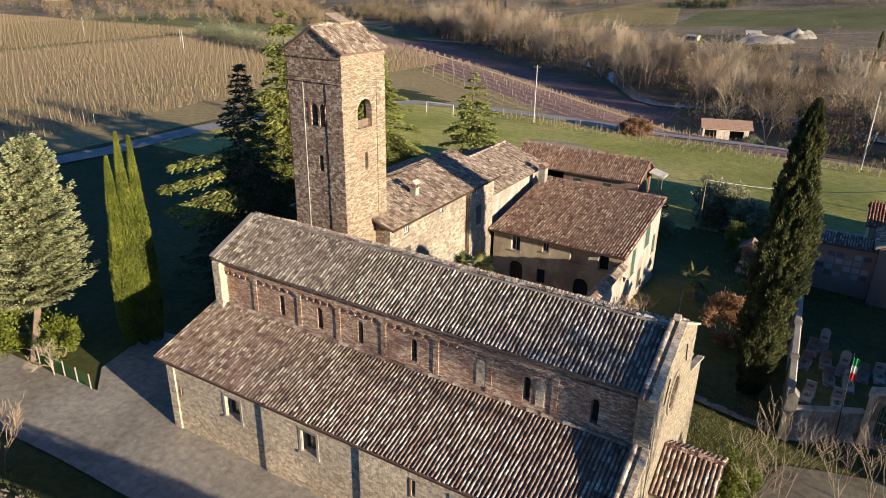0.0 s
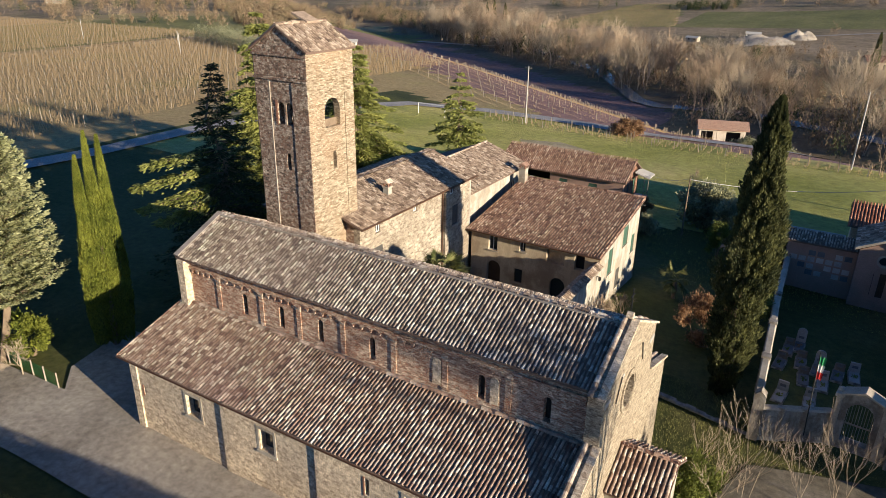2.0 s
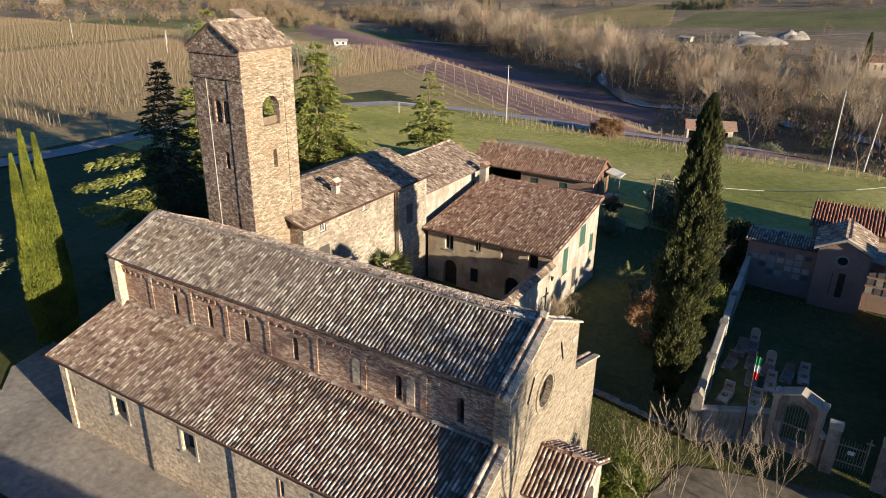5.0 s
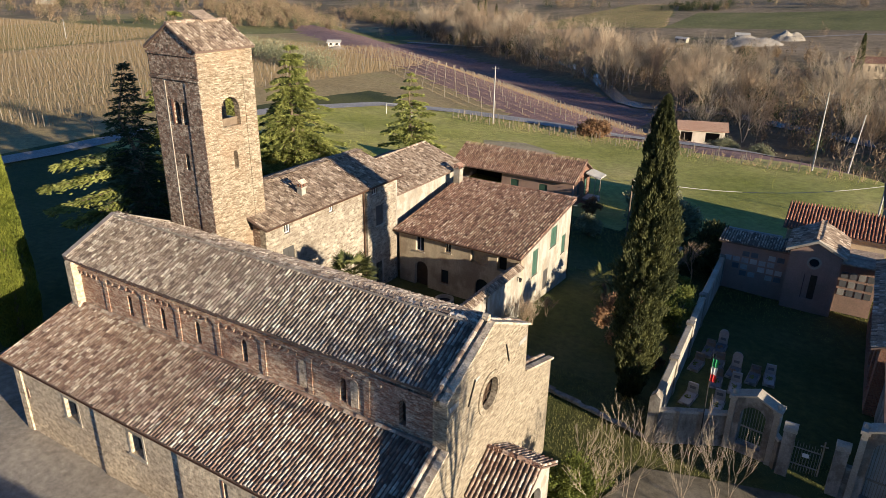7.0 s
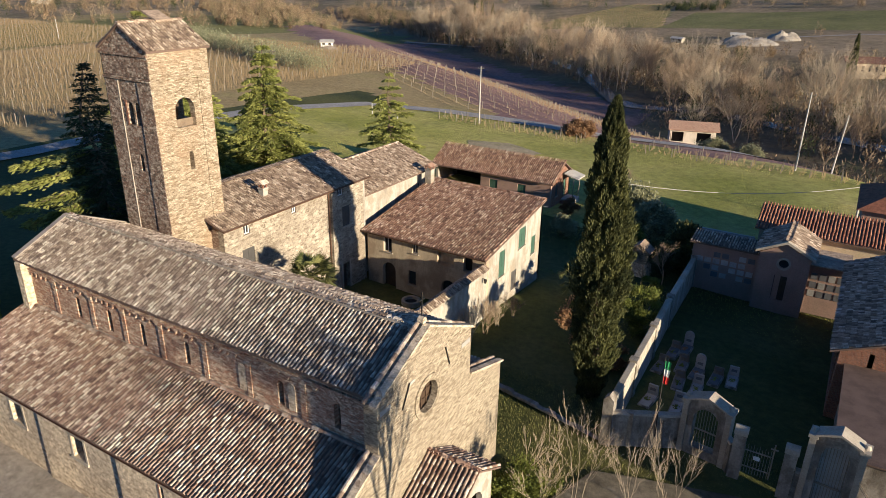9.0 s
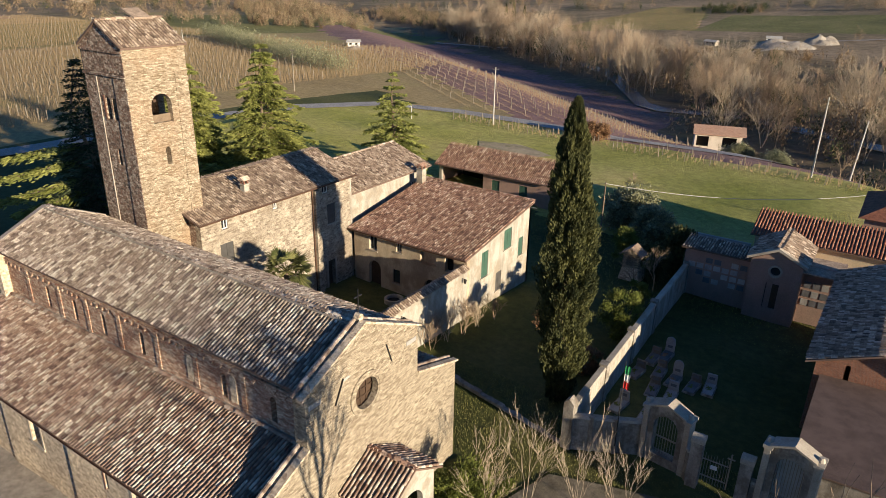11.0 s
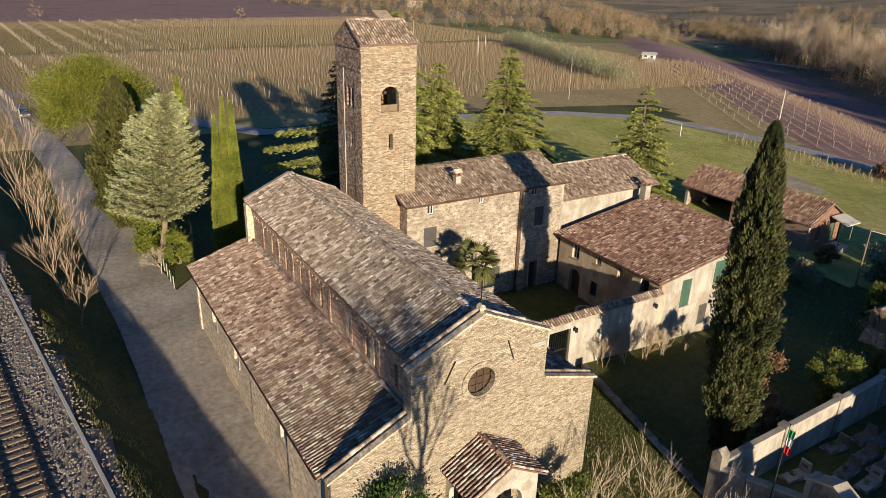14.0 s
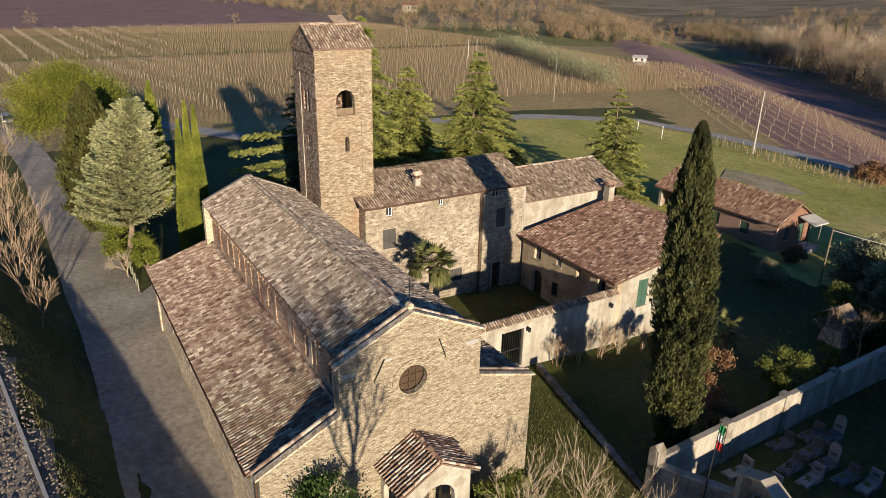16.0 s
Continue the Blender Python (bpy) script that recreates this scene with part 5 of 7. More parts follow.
part("row_roof", slab([(15.4, 54.8, 4.7), (19.6, 54.8, 2.95), (19.6, 72.8, 2.95), (15.4, 72.8, 4.7)], 0.13), M_UNDER, row)
ROOFS_LATER += [(row, (11.3, 72.8, 2.98), (0, -18, 0), (4.1, 0, 1.75), M_TILE_WING, 0.25, 0.38, None, None)]
shed = thing("cemetery_store", (14.5, 48, -0.5), "low store with a flat grey sheet roof", "shed")
part("store_wall", Shape().box(12.6, 17.5, 44.0, 54.7, -2.0, 2.2), M_CEMWALL, shed)
part("store_roof", slab([(12.3, 43.7, 2.3), (17.8, 43.7, 2.5), (17.8, 54.78, 2.5), (12.3, 54.78, 2.3)], 0.1), M_UNDER, shed)
# Added out of view: its shadow darkens the cemetery's front wall and gate grass.
keep = thing("keeper_house", (22, 38, 0), "unseen plain house added to shade the cemetery front", "house")
part("house_wall", Shape().box(18.0, 27.0, 38.7, 41.0, -1.5, 4.4), M_PINK, keep)
part("house_roof", Shape().prism([(17.5, 38.5, 4.4), (27.5, 38.5, 4.4), (22.5, 38.5, 5.6)], (0, 2.8, 0)), M_TILE_HOUSE, keep)
hall = thing("cemetery_hall", (8.5, 82, -2), "long pale building with a bright red tile roof", "building")
part("hall_wall", Shape().box(3.5, 20.0, 78.3, 84.5, -4.5, 3.0), plaster("cream_plaster", (0.62, 0.5, 0.34), (0.45, 0.36, 0.25), (0.55, 0.45, 0.3), 0.4), hall)
part("hall_gable", Shape().prism([(3.5, 78.3, 3.0), (3.5, 84.5, 3.0), (3.5, 81.4, 4.3)], (0.3, 0, 0)), M_WHITE, hall)
part("hall_roof", slab([(3.1, 77.7, 3.0), (20.3, 77.7, 3.0), (20.3, 81.4, 4.5), (3.1, 81.4, 4.5)], 0.13), M_UNDER, hall)
part("hall_roof", slab([(3.1, 81.4, 4.5), (20.3, 81.4, 4.5), (20.3, 85.1, 3.0), (3.1, 85.1, 3.0)], 0.13), M_UNDER, hall)
ROOFS_LATER += [(hall, (3.1, 77.7, 3.03), (17.2, 0, 0), (0, 3.7, 1.5), M_TILE_RED, 0.3, 0.42, None, None)]
hall2 = thing("rear_building", (18, 90, -2.5), "building with a dark red hipped roof", "building")
part("rear_wall", Shape().box(12.0, 26.0, 86.0, 96.0, -5, 4.2), M_PINK, hall2)
part("rear_roof", Shape().add([(11.4, 85.4, 4.2), (26.6, 85.4, 4.2), (26.6, 96.6, 4.2), (11.4, 96.6, 4.2), (16.5, 91, 6.6), (21.5, 91, 6.6)], [(0, 1, 5, 4), (1, 2, 5), (2, 3, 4, 5), (3, 0, 4), (3, 2, 1, 0)]), M_TILE_RED, hall2)
pl = thing("planter_boxes", (0, 77, -2), "long grey concrete planting beds behind the niches", "planter")
for k in range(4):
    part("bed_edge", Shape().box(-2.5, 3.2, 75.7 + k * 1.0, 75.95 + k * 1.0, -3.2, 1.2 + k * 0.12), M_CONCRETE, pl)

# garden shrine
shr = thing("garden_shrine", (-6.4, 72.6, -2), "small stone shrine with a tiled gable and niche", "shrine")
part("shrine_base", Shape().prism([(-7.6, 71.4, -3.2), (-5.2, 71.4, -3.2), (-5.6, 71.6, -1.1), (-7.2, 71.6, -1.1)], (0, 2.0, 0)), M_AISLE, shr)
part("shrine_body", wall_shape([(-7.2, -1.1), (-5.6, -1.1), (-5.6, 0.35), (-6.4, 0.95), (-7.2, 0.35)], [arch_ring(-6.85, -5.95, -0.95, 0.3, 6)], "y", 71.8, 0.9), M_FACADE, shr)
part("shrine_back", Shape().box(-7.2, -5.6, 72.71, 72.9, -1.1, 0.35), M_FACADE, shr)
for sx in (-1, 1):
    part("shrine_roof", slab([(-6.4 + sx * 1.15, 71.4, 0.28), (-6.4, 71.4, 1.15), (-6.4, 73.2, 1.15), (-6.4 + sx * 1.15, 73.2, 0.28)], 0.1), M_TILE_WING, shr)

# ---- brick house with outside stair ----
red = thing("brick_farmhouse", (-31, 90, -3), "brick and plaster farmhouse with an open shed and outside stair", "house")
RX0, RX1, RY0, RY1, RE, RR = -40.5, -22.6, 87.0, 93.5, 0.75, 2.9
part("south_wall", wall_shape(rect_ring(-33.0, RX1, -5.5, RE), [rect_ring(-31.6, -30.4, -1.6, -0.1), rect_ring(-27.4, -26.2, -1.6, -0.1), rect_ring(-27.2, -24.6, -4.6, -2.4)], "y", RY0, 0.35), M_PINK, red)
window(red, "y", RY0, -31.6, -30.4, -1.6, -0.1, out=-1, shutter=M_SHUTTER, cross_bars=False)
window(red, "y", RY0, -27.4, -26.2, -1.6, -0.1, out=-1, shutter=M_SHUTTER, cross_bars=False)
part("garage_void", Shape().box(-27.2, -24.6, RY0 + 0.6, RY0 + 0.66, -4.6, -2.4), M_DARK, red)
part("gable_wall", wall_shape([(RY0 + 0.36, -5.5), (RY1, -5.5), (RY1, RE), ((RY0 + RY1) / 2 + 0.2, RR), (RY0 + 0.36, RE)], [rect_ring(88.6, 89.4, -1.5, 0.1), rect_ring(91.3, 92.3, -2.2, 0.2)], "x", RX1, -0.35), M_BRICK, red)
window(red, "x", RX1, 88.6, 89.4, -1.5, 0.1, out=1, shutter=M_GREYSHUTTER, cross_bars=False)
part("upper_door", Shape().box(RX1 - 0.2, RX1 - 0.12, 91.3, 92.3, -2.2, 0.2), M_SHUTTER, red, "green door")
part("shed_post", Shape().box(-40.3, -39.9, RY0, RY0 + 0.4, -5.5, RE), M_WHITE, red)
# Back of the open shed, coloured near-black for the shade within.
part("shed_shade_back", Shape().box(-40.4, -33.0, RY1 - 0.3, RY1, -5.5, RE + 0.4), M_DARK, red)
part("shed_side", Shape().box(-40.5, -40.31, RY0 + 0.45, RY1 - 0.3, -5.5, RE), M_PINK, red)
part("back_wall", Shape().box(-33.0, RX1, RY1 - 0.3, RY1, -5.5, RE), M_PINK, red)
for y0, y1 in ((RY0 - 0.6, 90.3), (RY1 + 0.6, 90.3)):
    part("red_roof", slab([(RX0 - 0.3, y0, RE), (RX1 + 0.5, y0, RE), (RX1 + 0.5, y1, RR), (RX0 - 0.3, y1, RR)], 0.13), M_UNDER, red)
ROOFS_LATER += [(red, (RX0 - 0.3, RY0 - 0.6, RE + 0.03), (RX1 + 0.8 - RX0, 0, 0), (0, 3.9, RR - RE), M_TILE_HOUSE, 0.27, 0.4, None, None)]
part("awning", slab([(RX1 + 0.3, 90.6, 1.35), (RX1 + 2.3, 90.6, 0.8), (RX1 + 2.3, 93.2, 0.8), (RX1 + 0.3, 93.2, 1.35)], 0.15), M_CONCRETE, red, "pale projecting awning slab")
part("landing", Shape().box(RX1 + 0.005, RX1 + 1.7, 90.8, 93.2, -2.5, -2.3), M_CONCRETE, red)
for k in range(11):
    part("stair_step", Shape().box(RX1 + 0.01, RX1 + 1.3, 87.4 + k * 0.3, 87.7 + k * 0.3, -5.2, -4.35 + k * 0.18), M_BRICK, red)
for y in (90.9, 93.1):
    part("awning_post", Shape().tube((RX1 + 1.6, y, -5.0), (RX1 + 1.6, y, 1.0), 0.05, 0.05, 6), M_POST, red)
part("balcony_rail", Shape().box(RX1 + 1.62, RX1 + 1.66, 90.8, 93.2, -1.45, -1.4).box(RX1 + 1.62, RX1 + 1.66, 90.8, 93.2, -1.85, -1.8), M_IRON, red)
part("balcony_wall", Shape().box(RX1 + 0.9, RX1 + 1.75, 91.0, 93.3, -5.2, -2.51), M_WHITE, red)

# pink barn by the river
barn = thing("river_barn", (0, 0, 0), "small pale barn with two dark doorways and a red roof", "barn")
part("barn_wall", wall_shape(rect_ring(-6.6, 6.6, -2.5, 4.0), [rect_ring(-6.0, -2.6, 0, 3.0), rect_ring(1.2, 5.2, 0, 3.0)], "y", -3.6, 0.4), M_BARNWALL, barn)
# Dark sheet behind the doorways, in place of the barn's inner shade.
part("barn_shade", Shape().box(-6.2, 6.2, -1.6, -1.4, -2.5, 3.9), M_DARK, barn)
for sx in (-1, 1):
    part("barn_gable", wall_shape([(-3.19, -2.5), (3.6, -2.5), (3.6, 4.0), (0, 5.5), (-3.19, 4.17)], [rect_ring(-0.6, 0.6, 1.2, 2.8)], "x", sx * 6.6, -sx * 0.4), M_BARNWALL, barn)
part("barn_window", Shape().box(6.3, 6.35, -0.6, 0.6, 1.2, 2.8), M_DARK, barn)
part("barn_back", Shape().box(-6.19, 6.19, 3.2, 3.6, -2.5, 4.0), M_BARNWALL, barn)
for sy in (-1, 1):
    part("barn_roof", slab([(-7.2, sy * 4.4, 3.75), (7.6, sy * 4.4, 3.75), (7.6, 0, 5.75), (-7.2, 0, 5.75)], 0.22), M_TILE_HOUSE, barn)
barn.matrix_basis = pose(-37.4, 245.5, -26.2, 0, 0, 17) @ Matrix.Diagonal((1.1, 1.1, 1.1, 1))

# ---- poles, wires, fences, goal ----
def pole(x, y, top, label, arms=1, material=M_CONCRETE, r=0.16, lean=0.0, group="overhead line poles"):
    z = float(ground_z(x, y)) - 0.3
    p = thing("utility_pole", (x, y, z), label, "pole", group)
    part("pole_shaft", Shape().tube((x, y, z), (x + lean, y, top), r, r * 0.6, 8), material, p)
    for k in range(arms):
        part("cross_arm", Shape().box(x + lean - 0.75, x + lean + 0.75, y - 0.05, y + 0.05, top - 0.5 - k * 0.7, top - 0.4 - k * 0.7), M_POST, p)
        for dx in (-0.65, 0.65):
            part("insulator", Shape().tube((x + lean + dx, y, top - 0.4 - k * 0.7), (x + lean + dx, y, top - 0.2 - k * 0.7), 0.05, 0.04, 6), M_DARKMARBLE, p)
    return p


pole(-57.5, 131.5, 8.2, "tall pale concrete pole beside the lane", 1)
pole(2.4, 132.0, 8.9, "pale concrete pole with a coiled cable", 1)
pole(7.6, 137.5, 5.0, "leaning concrete pole at the field edge", 0, lean=0.6)
pole(-13.3, 81.0, 4.4, "grey wooden garden pole", 0, M_BARK, 0.11)
pole(-200.0, 159.5, 5.0, "thin pole among the vines", 1)
pole(-237.0, 188.0, 1.5, "thin pole among the vines", 1)
pole(-293.0, 183.0, 3.6, "thin pole among the vines", 1)
pole(-108.0, 124.5, 8.6, "thin leaning pole at the meadow edge", 1, M_POST, 0.12)
pole(12.0, 104.0, 2.2, "white pole carrying a cable", 0)
def cable(name, a, b, sag, label, r=0.035):
    s = Shape()
    a, b = Vector(a), Vector(b)
    pts = [a.lerp(b, i / 12) - Vector((0, 0, sag * 4 * (i / 12) * (1 - i / 12))) for i in range(13)]
    d = (b - a).normalized()
    w = d.cross(Vector((0, 0, 1))).normalized()
    u = w.cross(d)
    s.v = [tuple(p + w * r * cx + u * r * cy) for p in pts for cx, cy in ((1, 0), (0, 1), (-1, 0), (0, -1))]
    s.f = [(4 * i + k, 4 * i + (k + 1) % 4, 4 * i + 4 + (k + 1) % 4, 4 * i + 4 + k) for i in range(12) for k in range(4)]
    return tagged(new(name, s.mesh(name, M_CONCRETE)), label, "cable")
cable("overhead_cable", (-26.0, 64.5, 6.6), (-14.0, 65.2, 5.4), 0.5, "pale cable slung along the farmhouse")
cable("overhead_cable", (-13.3, 81.0, 4.2), (12.0, 104.0, 2.0), 1.2, "pale sagging cable across the garden")
cable("overhead_cable", (-20.9, 92.8, 0.8), (-13.3, 81.0, 4.3), 0.5, "thin cable from house to pole", 0.02)
goal = thing("goal_frame", (-76, 122, -3), "white goal frame on the meadow", "goal")
gz = float(ground_z(-76, 122))
for x in (-78.0, -71.5):
    part("goal_post", Shape().tube((x, 122, gz - 0.2), (x, 122, gz + 2.3), 0.07, 0.07, 6), M_WHITEPAINT, goal)
part("crossbar", Shape().tube((-78.0, 122, gz + 2.3), (-71.5, 122, gz + 2.3), 0.07, 0.07, 6), M_WHITEPAINT, goal)

# rails on the embankment
track = thing("railway_track", (-20, 10, 4.2), "rusty railway track on a gravel bed", "railway track")
d = Vector((0.9895, 0.1445, 0))
nrm = Vector((-d.y, d.x, 0))
base = Vector((-34.1, 9.8, 4.22)) - nrm * 2.6
for off in (0.0, -1.435):
    part("rail", Shape().beam(base + nrm * off - d * 60 + Vector((0, 0, 0.16)), base + nrm * off + d * 70 + Vector((0, 0, 0.16)), 0.08, 0.16), M_PIPE, track)
for k in range(200):
    c = base - nrm * 0.72 + d * (-58 + k * 0.62)
    part("sleeper", Shape().beam(c - nrm * 1.25 - Vector((0, 0, 0.03)), c + nrm * 1.25 - Vector((0, 0, 0.03)), 0.24, 0.12), M_BARK, track)
part("cable_duct", Shape().beam(base + nrm * 2.2 - d * 60 + Vector((0, 0, 0.02)), base + nrm * 2.2 + d * 70 + Vector((0, 0, 0.02)), 0.16, 0.12), M_CONCRETE, track, "pale concrete cable trough")

# far buildings
def far_house(x, y, w, d, h, turn, label, wall, roof_m):
    z = float(ground_z(x, y))
    g = thing("far_house", (0, 0, 0), label, "house", "far houses")
    part("house_wall", Shape().box(-w / 2, w / 2, -d / 2, d / 2, -2, h).prism([(-w / 2, -d / 2, h), (-w / 2, d / 2, h), (-w / 2, 0, h + d * 0.22)], (w, 0, 0)), wall, g)
    for sy in (-1, 1):
        part("house_roof", slab([(-w / 2 - 0.5, sy * (d / 2 + 0.6), h - 0.1), (w / 2 + 0.5, sy * (d / 2 + 0.6), h - 0.1), (w / 2 + 0.5, 0, h + d * 0.24), (-w / 2 - 0.5, 0, h + d * 0.24)], 0.25), roof_m, g)
    for k in range(max(2, int(w / 3))):
        wx = -w / 2 + w * (k + 0.5) / max(2, int(w / 3))
        part("window", Shape().box(wx - 0.5, wx + 0.5, -d / 2 - 0.05, -d / 2 + 0.01, h * 0.45, h * 0.8), M_DARK, g)
    g.matrix_basis = pose(x, y, z, 0, 0, turn)


far_house(-191, 240, 5.0, 3.4, 2.3, 35, "small white hut beyond the fields", M_WHITEPAINT, M_CONCRETE)
far_house(-72, 523, 9, 5, 3.0, 10, "white site hut beside the rubble heap", M_WHITEPAINT, M_CONCRETE)
far_house(-106, 500, 8, 4, 2.6, -15, "pale low hut across the valley", M_WHITE, M_CONCRETE)
far_house(6, 395, 18, 10, 7.0, 20, "old stone farmhouse across the river", M_HOUSEWALL, M_TILE_HOUSE)
far_house(-560, 330, 14, 9, 6.0, 60, "distant white house on the plain", M_WHITE, M_TILE_HOUSE)

def rubble_heap(x, y, width, depth, height, label, seed):
    """A low heap of spoil with an uneven top."""
    n = 16
    s = Shape()
    for j in range(n + 1):
        for i in range(n + 1):
            u, v = i / n * 2 - 1, j / n * 2 - 1
            q = max(0.0, 1 - u * u - v * v)
            px, py = x + u * width / 2, y + v * depth / 2
            s.v.append((px, py, float(ground_z(px, py)) - 0.2 + height * q ** 0.7 * (0.8 + 0.6 * noise.noise((u * 2.3, v * 2.3, seed)))))
    s.f = [(j * (n + 1) + i, j * (n + 1) + i + 1, (j + 1) * (n + 1) + i + 1, (j + 1) * (n + 1) + i) for j in range(n) for i in range(n)]
    return tagged(new("spoil_mound", s.mesh("spoil_mound", M_GRAVEL)), label, "spoil heap", "spoil heaps")


rubble_heap(-62, 499, 38, 20, 6.0, "pale grey spoil heap across the valley", 1)
rubble_heap(-44, 522, 22, 12, 6.0, "ochre spoil heap beside the far lane", 2)
rubble_heap(-184, 233, 9, 7, 1.6, "low pale rubble heap beside the white hut", 3)

# well in the courtyard and a parked car far down the lane
well = thing("stone_well", (-20.4, 51.2, -0.6), "low round stone well in the courtyard grass", "well")
ringw = Shape()
ringw.v = [(-20.4 + r * math.cos(6.28319 * k / 20), 51.2 + r * math.sin(6.28319 * k / 20), z) for k in range(20) for r, z in ((0.85, -1.0), (0.85, -0.42), (0.62, -0.42), (0.62, -1.0))]
ringw.f = [(4 * k + p, 4 * ((k + 1) % 20) + p, 4 * ((k + 1) % 20) + p + 1, 4 * k + p + 1) for k in range(20) for p in range(3)]
part("well_ring", ringw, M_STONETRIM, well)
part("well_water", Shape().prism([(x, y, -0.7) for x, y in circle_ring(-20.4, 51.2, 0.62, 20)], (0, 0, 0.02)), M_DARK, well)
car = thing("parked_car", (0, 0, 0), "dark parked car on the lane", "car")
part("car_body", Shape().prism([(-2.1, -0.85, 0.35), (2.1, -0.85, 0.35), (2.1, -0.85, 0.8), (1.1, -0.85, 0.95), (-1.9, -0.85, 0.95), (-2.1, -0.85, 0.75)], (0, 1.7, 0)), M_DARKMARBLE, car)
part("car_cabin", Shape().prism([(-1.8, -0.75, 0.952), (1.0, -0.75, 0.952), (0.4, -0.75, 1.45), (-1.4, -0.75, 1.45)], (0, 1.5, 0)), M_GLASS, car)
for sx in (-1.3, 1.3):
    for sy in (-0.88, 0.7):
        part("wheel", Shape().tube((sx, sy, 0.32), (sx, sy + 0.18, 0.32), 0.32, 0.32, 12), M_IRON, car)
for sy in (-0.6, 0.6):
    part("headlight", Shape().box(2.08, 2.12, sy - 0.18, sy + 0.18, 0.6, 0.74), M_WHITEPAINT, car)
car.matrix_basis = pose(-128.0, 11.6, float(ground_z(-128.0, 11.6)) + 0.06, 0, 0, 8)


# ---- plants ----
def blades(centres, dirs, length, width, rng):
    """Many small leaf blades as one mesh: each a kite along its direction."""
    n = len(centres)
    d = dirs / np.maximum(np.linalg.norm(dirs, axis=1, keepdims=True), 1e-6)
    r = rng.normal(size=(n, 3))
    s = np.cross(d, r)
    s /= np.maximum(np.linalg.norm(s, axis=1, keepdims=True), 1e-6)
    L = (length * rng.uniform(0.6, 1.3, n))[:, None]
    W = (width * rng.uniform(0.6, 1.3, n))[:, None]
    v = np.stack([centres - d * L * 0.4, centres + s * W * 0.5, centres + d * L * 0.6, centres - s * W * 0.5], 1).reshape(-1, 3)
    return v


def leaf_mesh(name, v, material):
    me = bpy.data.meshes.new(name)
    n = len(v) // 4
    me.from_pydata(v.tolist(), [], np.arange(n * 4).reshape(n, 4).tolist())
    me.materials.append(material)
    return me


def branchy(shape, a, b, r0, r1, bends=3, rng=random):
    """A limb with a few bends."""
    a, b = Vector(a), Vector(b)
    last, lr = a, r0
    for i in range(1, bends + 1):
        t = i / bends
        p = a.lerp(b, t)
        if i < bends:
            p += Vector((rng.uniform(-1, 1), rng.uniform(-1, 1), rng.uniform(-1, 1))) * (b - a).length * 0.04
        r = r0 + (r1 - r0) * t
        shape.tube(last, p, lr, r, 6)
        last, lr = p, r
    return shape


def columnar(name, x, y, z0, top, lean, radius, material, label, count=11000, seed=1, size=(0.42, 0.15), spires=1, group="", fat=0.35, clear=0.0, power=0.72, lumpy=0.36):
    """A cypress: a spindle of upright sprays with a lumpy, broken outline."""
    rng = np.random.default_rng(seed)
    t = thing(name, (x, y, z0), label, "tree", group)
    part("trunk", branchy(Shape(), (x, y, z0 - 0.3), (x + lean[0] * 0.5, y + lean[1] * 0.5, z0 + (top - z0) * 0.5), radius * 0.18, radius * 0.07), M_BARK, t)
    vs = []
    for sp in range(spires):
        a = 1.0
        off = radius * 0.62 * (0, -1, 1)[sp]
        hgt = (top - z0 - clear) * (1.0, 0.9, 0.98)[sp]
        rr = radius * (0.55 if spires > 1 else 1.0)
        n = count // spires
        u = rng.uniform(0, 1, n) ** 0.85
        ang = rng.uniform(0, 6.283, n)
        prof = np.clip(0.55 + u / 0.45, 0, 1) * np.where(u < fat, 1.0, ((1 - u) / (1 - fat)) ** power)
        lump = np.array([noise.noise((math.cos(q) * 1.6 + sp * 5 + seed, math.sin(q) * 1.6, w * (top - z0) * 0.45)) for q, w in zip(ang, u)])
        fine = np.array([noise.noise((math.cos(q) * 4 + seed, math.sin(q) * 4, w * (top - z0) * 1.5)) for q, w in zip(ang, u)])
        r = rr * prof * (0.86 + lumpy * lump + lumpy * 0.85 * fine) * rng.uniform(0.72, 1.04, n) + 0.03
        c = np.stack([x + lean[0] * (u * hgt + clear) / (top - z0) + off * math.cos(a) * (1 - u * 0.15) + r * np.cos(ang), y + lean[1] * (u * hgt + clear) / (top - z0) + off * math.sin(a) * (1 - u * 0.15) + r * np.sin(ang), z0 + 0.25 + clear + hgt * u], 1)
        d = np.stack([np.cos(ang) * 0.45, np.sin(ang) * 0.45, np.full(n, 1.0)], 1) + rng.normal(0, 0.22, (n, 3))
        vs.append(blades(c, d, size[0], size[1], rng))
    part("crown", leaf_mesh("crown", np.concatenate(vs), material), material, t)
    return t


